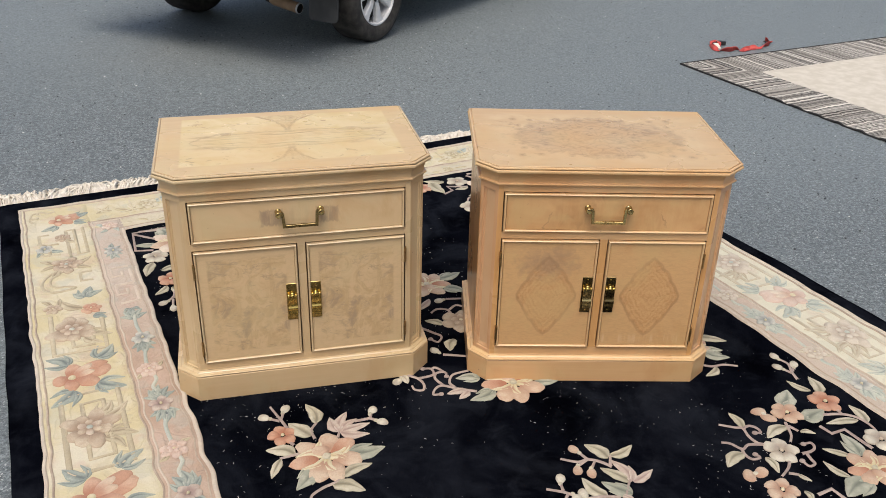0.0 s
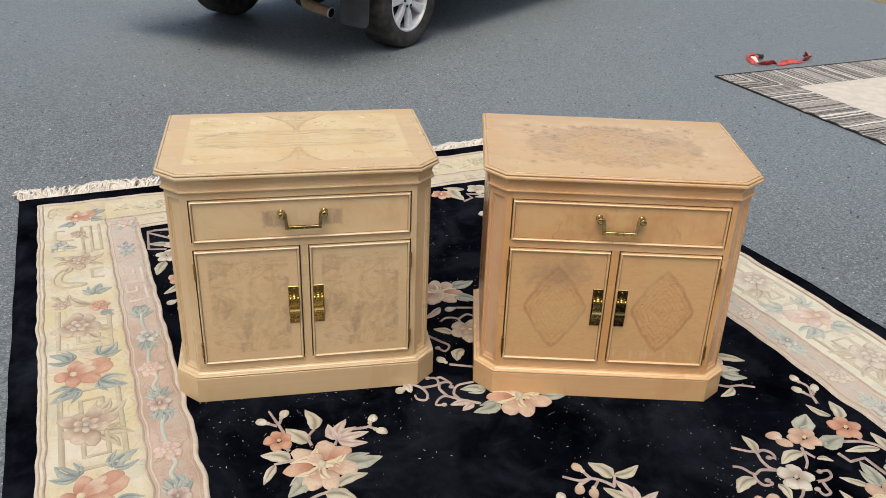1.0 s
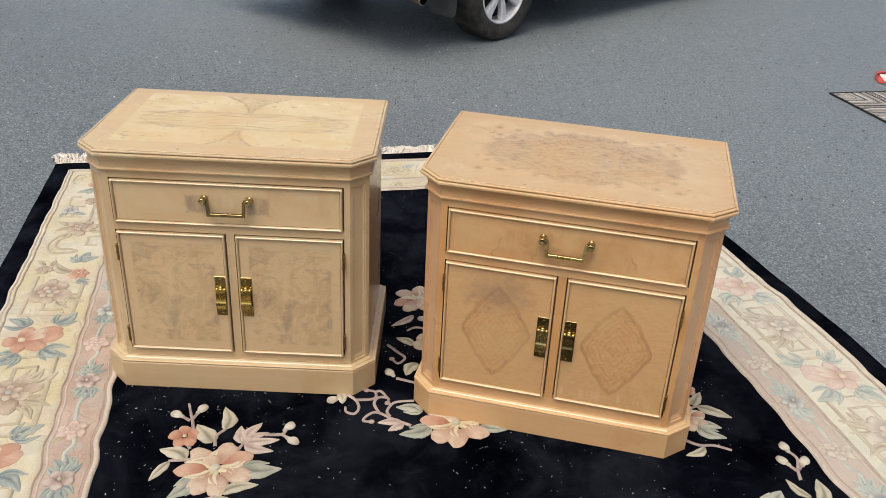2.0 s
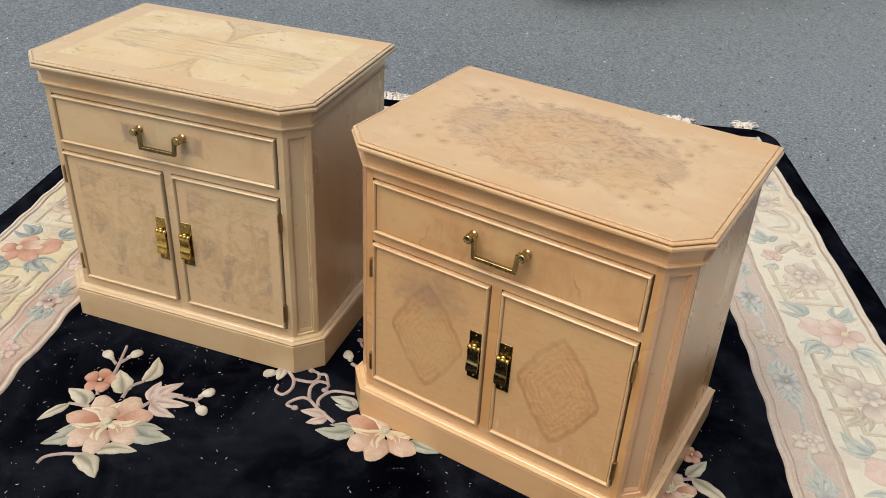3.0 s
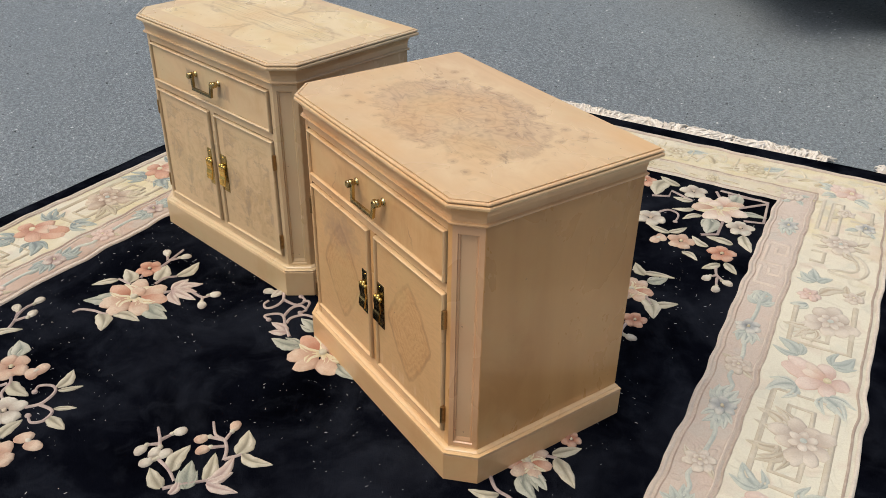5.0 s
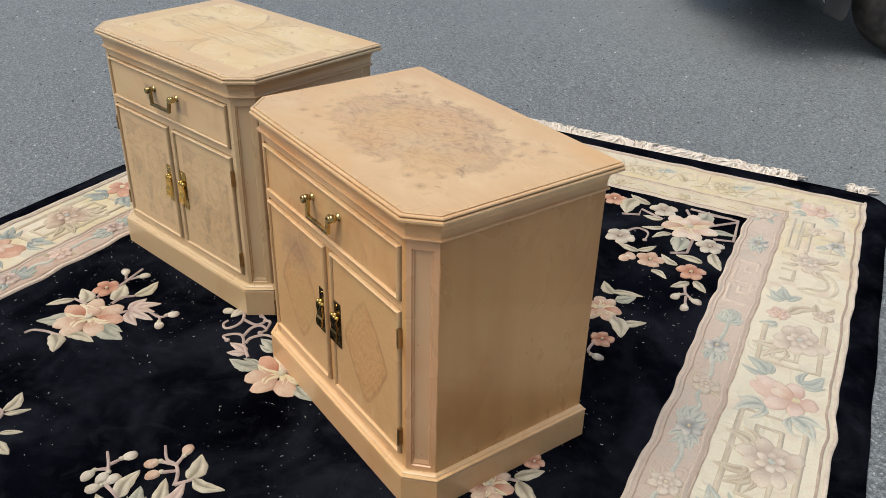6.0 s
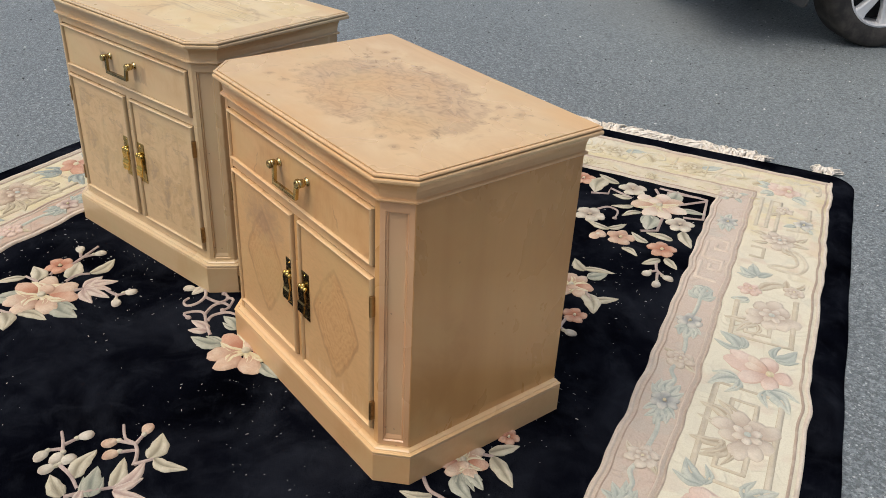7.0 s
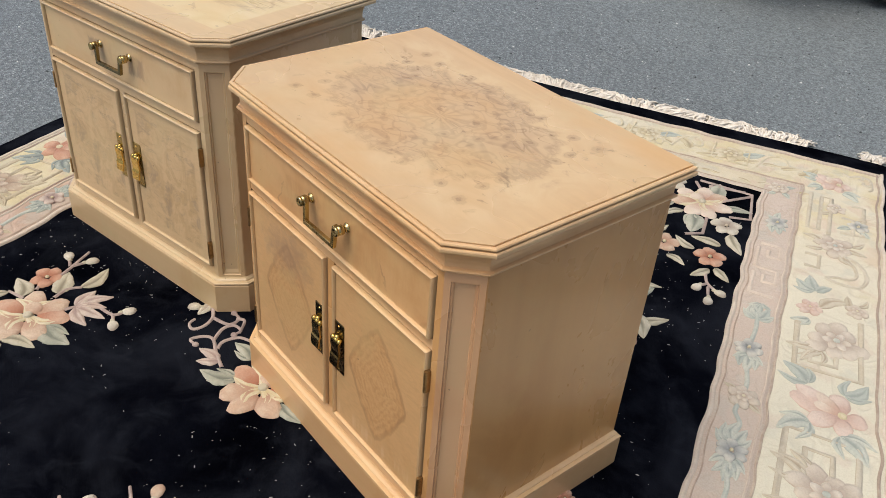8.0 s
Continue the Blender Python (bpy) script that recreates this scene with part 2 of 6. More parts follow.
        zone = m.math("SUBTRACT", 1.0, m.mask(e, 0.55, 1.25))
        vein = m.math("ABSOLUTE", m.math("SUBTRACT", drawn(11, 15, 2, 0.5, 1.4, 1.0), 0.5))
        wrinkle = m.math("SUBTRACT", 1.0, m.mask(vein, 0.003, 0.03))
        comb = m.mask(m.math("SINE", m.math("MULTIPLY", drawn(6, 9, 2, 0.45, 0.9, 3.0), 95.0)), 0.25, 1.0)
        clump = m.mask(drawn(10, 13, 3, 0.6, 1.2, 6.0), 0.42, 0.62)
        body = m.mix(m.math("MULTIPLY", zone, m.math("MULTIPLY_ADD", clump, 0.28, 0.34)), body, stain)
        body = m.mix(m.math("MULTIPLY", zone, m.math("MULTIPLY", comb, m.math("MULTIPLY_ADD", clump, 0.3, 0.16))), body, dark)
        body = m.mix(m.math("MULTIPLY", zone, m.math("MULTIPLY", wrinkle, m.math("MULTIPLY_ADD", clump, 0.3, 0.2))), body, dark)
        rim = m.math("SUBTRACT", 1.0, m.mask(m.math("ABSOLUTE", m.math("SUBTRACT", e, 0.9)), 0.02, 0.26))
        body = m.mix(m.math("MULTIPLY", rim, m.math("MULTIPLY", m.mask(fine, 0.35, 0.6), 0.34)), body, dark)
        ray = m.math("SINE", m.math("MULTIPLY", m.math("ARCTAN2", ay, ax), 13.0))
        reach = m.math("SUBTRACT", 1.0, m.mask(m.math("ADD", m.math("POWER", m.math("DIVIDE", ax, 0.06), 2.0), m.math("POWER", m.math("DIVIDE", ay, 0.05), 2.0)), 0.2, 1.2))
        body = m.mix(m.math("MULTIPLY", reach, m.math("MULTIPLY", m.mask(m.math("ADD", ray, m.math("MULTIPLY", fine, 2.0)), 0.9, 2.0), 0.3)), body, dark)
        far = m.math("MAXIMUM", m.math("DIVIDE", ax, 0.31), m.math("DIVIDE", ay, 0.2))
        eye = m.node("ShaderNodeTexVoronoi", Vector=m.join(m.math("ADD", ax, m.math("MULTIPLY", m.math("SUBTRACT", cloud, 0.5), 0.05)), m.math("ADD", ay, m.math("MULTIPLY", m.math("SUBTRACT", fine, 0.5), 0.02)), 0.0), Scale=17.0)
        eye.voronoi_dimensions = "2D"
        few = m.mask(m.split(eye.outputs["Color"])[0], 0.5, 0.56)
        spot = m.math("MULTIPLY", m.math("SUBTRACT", 1.0, m.mask(eye.outputs["Distance"], 0.04, 0.26)), few)
        whorl = m.mask(m.math("SINE", m.math("MULTIPLY", eye.outputs["Distance"], 46.0)), -0.2, 0.9)
        near = m.math("SUBTRACT", 1.0, m.mask(far, 0.72, 0.95))
        body = m.mix(m.math("MULTIPLY", m.math("MULTIPLY", spot, near), m.math("MULTIPLY_ADD", whorl, 0.3, 0.36)), body, dark)
        body = m.mix(m.math("MULTIPLY", m.math("MULTIPLY", dash, near), 0.8), body, dark)
        inside = m.math("SUBTRACT", 1.0, m.mask(far, 0.86, 1.08))
    cross = m.noise(m.coords((6, 90, 1)), 1.0, 4, 0.6)
    edge = m.mix(m.mask(cross, 0.3, 0.7), border, tuple(c * 0.93 for c in border))
    col = m.mix(inside, edge, body)
    col = m.mix(m.math("MULTIPLY", m.mask(wide, 0.46, 0.68), 0.4), col, tuple(c * k for c, k in zip(border, (0.98, 0.84, 0.62))))
    m.colour(m.wear(col, light, 0.22))
    m.rough(m.math("MULTIPLY_ADD", wide, 0.25, 0.16))
    m.bump(fine, 0.03, 0.0004)
    return m.mat


def burl_door(name, light, mid, dark, stain, cx, diamond, bruise=False):
    """Door veneer about the door's own middle (cx, z 0.2815): mottled burl, or a diamond of swirling figure."""
    m = Mat(name, 0.34)
    x, y, z = m.split(m.coords())
    dx, dz = m.math("SUBTRACT", x, cx), m.math("SUBTRACT", z, 0.2815)
    p = m.join(m.math("ABSOLUTE", dx) if diamond else dx, 0.0, dz)
    wob = m.noise(p, 17, 4, 0.6, 1.2)
    p = m.join(dx, 0.0, dz)
    fine = m.noise(m.node("ShaderNodeMapping", Vector=p, Scale=(40, 1, 130)).outputs[0], 1.0, 4, 0.65, 1.5)
    if diamond:
        r = m.math("ADD", m.math("POWER", m.math("DIVIDE", m.math("ABSOLUTE", dx), 0.087), 1.14), m.math("POWER", m.math("DIVIDE", m.math("ABSOLUTE", m.math("ADD", dz, 0.004)), 0.126), 1.14))
        r = m.math("ADD", r, m.math("MULTIPLY", m.math("SUBTRACT", wob, 0.5), 0.34))
        ringy = m.math("SINE", m.math("MULTIPLY", m.math("ADD", r, m.math("MULTIPLY", m.math("SUBTRACT", m.noise(p, 40, 3, 0.6, 0.8), 0.5), 0.22)), 44.0))
        inside = m.math("SUBTRACT", 1.0, m.mask(r, 0.93, 1.03))
        swirl = m.mix(m.mask(m.math("ADD", m.math("MULTIPLY", ringy, 0.06), m.noise(m.node("ShaderNodeMapping", Vector=p, Scale=(1, 1, 1.6)).outputs[0], 60, 5, 0.7, 1.6)), 0.3, 0.74), light, mid)
        swirl = m.mix(m.math("MULTIPLY", m.mask(m.math("ADD", m.math("MULTIPLY", ringy, 0.07), m.noise(m.node("ShaderNodeMapping", Vector=p, Scale=(60, 1, 60)).outputs[0], 1.0, 5, 0.65, 1.2)), 0.48, 0.76), 0.2), swirl, dark)
        col = m.mix(inside, m.mix(m.mask(fine, 0.35, 0.7), light, tuple(c * 0.9 for c in light)), swirl)
        band = m.math("MULTIPLY", m.mask(r, 0.86, 0.95), m.math("SUBTRACT", 1.0, m.mask(r, 0.985, 1.06)))
        col = m.mix(m.math("MULTIPLY", band, m.math("MULTIPLY_ADD", wob, 1.0, -0.08)), col, dark)
        halo = m.math("MULTIPLY", m.mask(r, 0.6, 0.8), m.math("SUBTRACT", 1.0, m.mask(r, 0.82, 0.92)))
        col = m.mix(m.math("MULTIPLY", halo, m.math("MULTIPLY", m.mask(wob, 0.4, 0.65), 0.3)), col, dark)
        if not bruise:
            scrape = m.noise(m.coords((110, 1, 4)), 1.0, 3, 0.6)
            low = m.math("MULTIPLY", m.mask(dz, -0.118, -0.14), m.mask(dz, -0.162, -0.146))
            col = m.mix(m.math("MULTIPLY", m.math("MULTIPLY", low, m.mask(scrape, 0.46, 0.66)), 0.3), col, (0.74, 0.55, 0.36))
    else:
        pan = m.math("MAXIMUM", m.math("DIVIDE", m.math("ABSOLUTE", dx), 0.102), m.math("DIVIDE", m.math("ABSOLUTE", dz), 0.142))
        inside = m.math("SUBTRACT", 1.0, m.mask(pan, 0.96, 1.03))
        cloud = m.noise(p, 16, 7, 0.68, 1.6)
        mott = m.mix(m.mask(cloud, 0.4, 0.62), light, mid)
        streak = m.noise(m.node("ShaderNodeMapping", Vector=p, Scale=(14, 1, 34)).outputs[0], 1.0, 6, 0.7, 1.2)
        mott = m.mix(m.math("MULTIPLY", m.mask(streak, 0.52, 0.66), 0.7), mott, dark)
        post = m.noise(m.node("ShaderNodeMapping", Vector=p, Scale=(26, 1, 7)).outputs[0], 1.0, 5, 0.65, 1.0)
        mott = m.mix(m.math("MULTIPLY", m.mask(post, 0.5, 0.68), 0.55), mott, tuple(c * 0.94 for c in mid))
        scar = m.noise(m.node("ShaderNodeMapping", Vector=p, Scale=(30, 1, 150)).outputs[0], 1.0, 3, 0.6, 0.6)
        mott = m.mix(m.math("MULTIPLY", m.mask(scar, 0.62, 0.7), 0.4), mott, stain)
        mott = m.mix(m.math("MULTIPLY", m.mask(m.noise(p, 12, 6, 0.72, 0.9), 0.5, 0.68), 0.85), mott, dark)
        col = m.mix(inside, m.mix(m.mask(fine, 0.35, 0.7), light, tuple(c * 0.92 for c in light)), mott)
    if bruise:
        b = m.math("ADD", m.math("POWER", m.math("DIVIDE", dx, 0.075), 2.0), m.math("POWER", m.math("DIVIDE", m.math("SUBTRACT", dz, 0.1), 0.05), 2.0))
        b = m.math("ADD", b, m.math("MULTIPLY", m.math("SUBTRACT", m.noise(m.coords(), 30, 5, 0.7, 1.0), 0.5), 4.5))
        col = m.mix(m.math("MULTIPLY", m.math("SUBTRACT", 1.0, m.mask(b, -0.6, 2.0)), 0.55), col, stain)
    m.colour(m.wear(col, light, 0.5 if diamond else 0.3))
    m.rough(m.math("MULTIPLY_ADD", wob, 0.3, 0.22))
    m.bump(fine, 0.05, 0.0005)
    return m.mat


def drawer_wood(name, light, mid, dark, mirrored):
    """Drawer veneer with darker figured patches on both sides of the pull."""
    m = Mat(name, 0.36)
    x, y, z = m.split(m.coords())
    ax = m.math("ABSOLUTE", x)
    dz = m.math("SUBTRACT", z, 0.532)
    q = m.join(ax, 0.0, dz)
    fine = m.noise(m.node("ShaderNodeMapping", Vector=q, Scale=(90, 1, 22)).outputs[0], 1.0, 5, 0.65, 1.0)
    cloud = m.noise(m.coords((4, 1, 9)), 1.0, 4, 0.55, 0.6)
    col = m.mix(m.math("MULTIPLY", m.mask(cloud, 0.4, 0.66), 0.7), light, mid)
    if mirrored:
        p = m.math("MAXIMUM", m.math("DIVIDE", m.math("ABSOLUTE", m.math("SUBTRACT", ax, 0.072)), 0.03), m.math("DIVIDE", m.math("ABSOLUTE", dz), 0.024))
        p = m.math("ADD", p, m.math("MULTIPLY", m.math("SUBTRACT", fine, 0.5), 1.0))
        col = m.mix(m.math("MULTIPLY", m.math("SUBTRACT", 1.0, m.mask(p, 0.75, 1.1)), m.math("MULTIPLY_ADD", m.mask(fine, 0.3, 0.6), 0.5, 0.35)), col, dark)
        mid_patch = m.math("MULTIPLY", m.math("SUBTRACT", 1.0, m.mask(ax, 0.015, 0.045)), m.math("SUBTRACT", 1.0, m.mask(m.math("ABSOLUTE", dz), 0.012, 0.04)))
        col = m.mix(m.math("MULTIPLY", mid_patch, m.math("MULTIPLY", m.mask(fine, 0.3, 0.65), 0.3)), col, dark)
        pan = m.mask(ax, 0.246, 0.249)
        col = m.mix(m.math("MULTIPLY", pan, 0.6), col, light)
    else:
        vein = m.math("ABSOLUTE", m.math("SUBTRACT", m.noise(m.coords((7, 1, 5)), 1.0, 3, 0.5, 0.6), 0.5))
        patch = m.mask(m.noise(m.coords((6, 1, 12)), 1.0, 2, 0.5), 0.5, 0.6)
        col = m.mix(m.math("MULTIPLY", m.math("SUBTRACT", 1.0, m.mask(vein, 0.0, 0.025)), m.math("MULTIPLY", patch, 0.4)), col, dark)
        rib = m.noise(m.coords((60, 1, 3)), 1.0, 3, 0.6, 0.5)
        col = m.mix(m.math("MULTIPLY", m.mask(rib, 0.45, 0.7), 0.3), col, mid)
        rosy = m.mask(m.noise(m.coords((8, 1, 14)), 1.0, 4, 0.6, 0.8), 0.48, 0.66)
        col = m.mix(m.math("MULTIPLY", rosy, 0.4), col, tuple(c * k for c, k in zip(mid, (0.95, 0.92, 0.95))))
        # browner heart round the pull, with a thin dark edge that leans outwards
        lean = m.math("MULTIPLY_ADD", dz, -0.4, 0.148)
        rim = m.math("SUBTRACT", m.math("ADD", ax, m.math("MULTIPLY", m.math("SUBTRACT", m.noise(m.coords((30, 1, 40)), 1.0, 4, 0.6, 0.8), 0.5), 0.03)), lean)
        up = m.math("SUBTRACT", 1.0, m.mask(m.math("ADD", dz, m.math("MULTIPLY", m.math("SUBTRACT", cloud, 0.5), 0.03)), 0.02, 0.03))
        col = m.mix(m.math("MULTIPLY", m.math("MULTIPLY", m.math("SUBTRACT", 1.0, m.mask(rim, -0.012, 0.002)), up), m.math("MULTIPLY_ADD", m.mask(fine, 0.35, 0.65), 0.2, 0.18)), col, tuple(c * 0.8 for c in mid))
        line = m.math("MULTIPLY", m.math("SUBTRACT", 1.0, m.mask(m.math("ABSOLUTE", rim), 0.0006, 0.0035)), m.math("MULTIPLY", up, m.mask(m.noise(m.coords((20, 1, 30)), 1.0, 2, 0.5), 0.4, 0.55)))
        col = m.mix(m.math("MULTIPLY", line, 0.5), col, dark)
        stain = m.math("MULTIPLY", m.math("SUBTRACT", 1.0, m.mask(ax, 0.03, 0.1)), m.mask(m.noise(m.coords(), 22, 4, 0.6), 0.4, 0.62))
        col = m.mix(m.math("MULTIPLY", stain, 0.3), col, dark)
    col = m.mix(m.math("MULTIPLY", m.mask(fine, 0.55, 0.8), 0.25), col, mid)
    m.colour(m.wear(col, light, 0.55))
    m.rough(m.math("MULTIPLY_ADD", cloud, 0.25, 0.22))
    m.bump(fine, 0.04, 0.0005)
    return m.mat


def metal(name, col, rough, tarnish):
    m = Mat(name, rough, 1.0)
    n = m.noise(m.coords(), 70, 4, 0.6)
    m.colour(m.mix(m.mask(n, 0.42, 0.75), col, tarnish))
    m.rough(m.math("MULTIPLY_ADD", n, 0.25, rough - 0.08))
    return m.mat


def plain(name, c1, c2, rough=0.6, size=20, spec=0.4, bump=0.1):
    m = Mat(name, rough, spec=spec)
    n = m.noise(m.coords(), size, 5, 0.6)
    m.colour(m.mix(m.mask(n, 0.35, 0.68), c1, c2))
    m.bump(n, bump, 0.002)
    return m.mat


def asphalt_mat():
    m = Mat("asphalt", 0.5, spec=0.5)
    v = m.coords()
    agg = m.node("ShaderNodeTexVoronoi", Vector=v, Scale=205.0)
    tone = m.split(agg.outputs["Color"])[0]
    big = m.noise(v, 0.55, 5, 0.6)
    mid = m.noise(v, 5.5, 5, 0.65)
    grit = m.noise(v, 60, 4, 0.75)
    col = m.ramp(tone, [(0.0, (0.066, 0.074, 0.076)), (0.5, (0.122, 0.137, 0.139)), (0.82, (0.178, 0.197, 0.198)), (0.96, (0.22, 0.238, 0.236)), (1.0, (0.46, 0.46, 0.45))])
    col = m.mix(m.math("MULTIPLY", m.mask(grit, 0.45, 0.7), 0.35), col, (0.192, 0.217, 0.219))
    col = m.mix(m.math("MULTIPLY", m.mask(mid, 0.5, 0.72), 0.3), col, (0.084, 0.095, 0.097))
    col = m.mix(m.math("MULTIPLY", m.mask(big, 0.42, 0.68), 0.4), col, (0.158, 0.179, 0.182))
    fleck = m.node("ShaderNodeTexVoronoi", Vector=v, Scale=26.0)
    fleck.voronoi_dimensions = "2D"
    dot = m.math("SUBTRACT", 1.0, m.mask(fleck.outputs["Distance"], 0.04, 0.1))
    rare = m.mask(m.split(fleck.outputs["Color"])[1], 0.9, 0.93)
    col = m.mix(m.math("MULTIPLY", m.math("MULTIPLY", dot, rare), 0.85), col, (0.52, 0.52, 0.5))
    # paler tone mixed in towards the far stretch
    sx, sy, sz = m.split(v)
    far_tone = m.mask(m.math("ADD", m.math("MULTIPLY_ADD", sx, 0.35, sy), m.math("MULTIPLY", m.math("SUBTRACT", m.noise(v, 1.1, 4, 0.6), 0.5), 1.2)), 3.3, 5.0)
    col = m.mix(m.math("MULTIPLY", far_tone, 0.52), col, m.mix(m.mask(tone, 0.1, 0.9), (0.16, 0.18, 0.184), (0.264, 0.292, 0.297)))
    stone = m.node("ShaderNodeTexVoronoi", Vector=v, Scale=120.0)
    stone.voronoi_dimensions = "2D"
    chip = m.split(stone.outputs["Color"])
    speck = m.math("SUBTRACT", 1.0, m.mask(stone.outputs["Distance"], 0.2, 0.42))
    col = m.mix(m.math("MULTIPLY", m.mask(chip[0], 0.7, 0.78), m.math("MULTIPLY", speck, 0.5)), col, (0.035, 0.039, 0.04))
    col = m.mix(m.math("MULTIPLY", m.mask(chip[1], 0.8, 0.85), m.math("MULTIPLY", speck, 0.5)), col, (0.38, 0.39, 0.385))
    # uneven binder between clusters of stones, and loose pale grit
    patchy = m.noise(v, 66, 3, 0.65, 0.3)
    col = m.mix(m.math("MULTIPLY", m.mask(patchy, 0.5, 0.62), 0.62), col, (0.07, 0.078, 0.081))
    col = m.mix(m.math("MULTIPLY", m.mask(patchy, 0.47, 0.36), 0.5), col, (0.25, 0.275, 0.278))
    chipping = m.node("ShaderNodeTexVoronoi", Vector=v, Scale=48.0)
    chipping.voronoi_dimensions = "2D"
    loose = m.math("MULTIPLY", m.math("SUBTRACT", 1.0, m.mask(chipping.outputs["Distance"], 0.07, 0.16)), m.mask(m.split(chipping.outputs["Color"])[2], 0.86, 0.9))
    col = m.mix(m.math("MULTIPLY", loose, 0.75), col, (0.5, 0.51, 0.5))
    # trodden soil on the stretch behind the vehicle
    gx, gy, gz = m.split(v)
    away = m.math("ADD", m.math("POWER", m.math("DIVIDE", m.math("ADD", gx, 1.25), 1.0), 2.0), m.math("POWER", m.math("DIVIDE", m.math("SUBTRACT", gy, 5.5), 0.6), 2.0))
    soil = m.math("SUBTRACT", 1.0, m.mask(m.math("ADD", away, m.math("MULTIPLY", m.math("SUBTRACT", m.noise(v, 2.2, 5, 0.65), 0.5), 2.2)), 0.1, 1.3))
    col = m.mix(m.math("MULTIPLY", soil, 0.22), col, (0.17, 0.162, 0.15))
    m.colour(m.mix(1.0, col, (1.0, 1.035, 1.035), "MULTIPLY"))
    m.bump(m.math("ADD", agg.outputs["Distance"], grit), 0.55, 0.004)
    return m.mat


def stripe_mat():
    """Irregular woven stripes across the band, which runs along the mesh's own x axis."""
    m = Mat("striped_weave", 0.9, spec=0.15)
    x, y, z = m.split(m.coords())
    bend = m.noise(m.coords((2.5, 13, 1)), 1.0, 2, 0.5)
    pos = m.math("ADD", m.math("ABSOLUTE", x), m.math("MULTIPLY", bend, 0.026))
    n = m.noise(m.join(pos, 0.0, 0.0), 21, 2, 0.8)
    col = m.ramp(n, [(0.0, (0.02, 0.019, 0.018)), (0.36, (0.6, 0.57, 0.5)), (0.42, (0.03, 0.028, 0.027)), (0.465, (0.3, 0.28, 0.245)), (0.515, (0.02, 0.019, 0.018)), (0.55, (0.64, 0.61, 0.54)), (0.6, (0.025, 0.024, 0.023)), (0.66, (0.25, 0.23, 0.2))], "CONSTANT")
    m.colour(m.mix(m.math("MULTIPLY", m.noise(m.coords(), 30, 4), 0.14), col, (0.25, 0.23, 0.2)))
    m.bump(n, 0.4, 0.002)
    return m.mat


A_LIGHT, A_MID, A_DARK = (0.62, 0.44, 0.243), (0.515, 0.35, 0.178), (0.3, 0.2, 0.11)
B_LIGHT, B_MID, B_DARK = (0.615, 0.368, 0.165), (0.525, 0.278, 0.11), (0.28, 0.145, 0.062)
WOODS = {
    "pale": dict(
        frame=straight_wood("bleached_maple", (0.605, 0.43, 0.237), (0.525, 0.355, 0.18), "x"),
        upright=straight_wood("bleached_maple_upright", (0.58, 0.42, 0.235), (0.495, 0.34, 0.172), "z", 0.32),
        post=straight_wood("bleached_maple_post", (0.59, 0.425, 0.237), (0.51, 0.35, 0.18), "z", 0.32),
        sunk=straight_wood("bleached_maple_panel", (0.6, 0.445, 0.26), (0.51, 0.365, 0.2), "z", 0.36),
        side=side_wood("bleached_maple_side", (0.58, 0.42, 0.235), (0.49, 0.335, 0.168)),
        bead=straight_wood("bleached_maple_bead", (0.575, 0.435, 0.255), (0.51, 0.365, 0.2), "x", 0.28),
        top=burl_top("bleached_burl_top", (0.67, 0.535, 0.305), (0.61, 0.465, 0.225), (0.29, 0.19, 0.1), (0.43, 0.305, 0.165), (0.6, 0.435, 0.235), "panel"),
        drawer=drawer_wood("bleached_drawer_veneer", A_LIGHT, A_MID, (0.3, 0.21, 0.14), True),
        doors=[burl_door("bleached_burl_door_l", A_LIGHT, A_MID, (0.36, 0.26, 0.16), A_DARK, -0.1445, False), burl_door("bleached_burl_door_r", A_LIGHT, A_MID, (0.37, 0.265, 0.165), A_DARK, 0.1445, False)],
    ),
    "amber": dict(
        frame=straight_wood("amber_maple", (0.65, 0.397, 0.19), (0.55, 0.307, 0.13), "x"),
        upright=straight_wood("amber_maple_upright", (0.615, 0.337, 0.132), (0.48, 0.24, 0.08), "z", 0.31),
        post=straight_wood("amber_maple_post", (0.61, 0.352, 0.182), (0.5, 0.262, 0.122), "z", 0.31),
        sunk=straight_wood("amber_maple_panel", (0.59, 0.371, 0.203), (0.5, 0.295, 0.156), "z", 0.36),
        side=side_wood("amber_maple_side", (0.56, 0.305, 0.114), (0.44, 0.218, 0.072)),
        bead=straight_wood("amber_maple_bead", (0.65, 0.437, 0.225), (0.565, 0.352, 0.16), "x", 0.28),
        top=burl_top("amber_burl_top", (0.6, 0.435, 0.24), (0.545, 0.375, 0.197), (0.21, 0.132, 0.074), (0.425, 0.283, 0.16), (0.575, 0.39, 0.2), "oval"),
        drawer=drawer_wood("amber_drawer_veneer", B_LIGHT, B_MID, B_DARK, False),
        doors=[burl_door("amber_diamond_door_l", B_LIGHT, B_MID, B_DARK, (0.27, 0.175, 0.115), -0.1445, True, True), burl_door("amber_diamond_door_r", B_LIGHT, B_MID, B_DARK, (0.3, 0.18, 0.12), 0.1445, True)],
    ),
}
# shade in the gaps round doors and drawer, painted as a dark wood
GAP_SHADE = plain("gap_shade_wood", (0.2, 0.125, 0.065), (0.27, 0.17, 0.095), 0.85, 14, 0.1)
BRASS = metal("brass", (0.76, 0.54, 0.16), 0.2, (0.46, 0.31, 0.09))
BRASS_PLATE = metal("tarnished_brass", (0.42, 0.32, 0.12), 0.24, (0.24, 0.18, 0.07))
# the dark reflection in the pale stand's bail is put into this colour
BRASS_BAIL = metal("dark_bail_brass", (0.27, 0.21, 0.1), 0.2, (0.2, 0.15, 0.07))
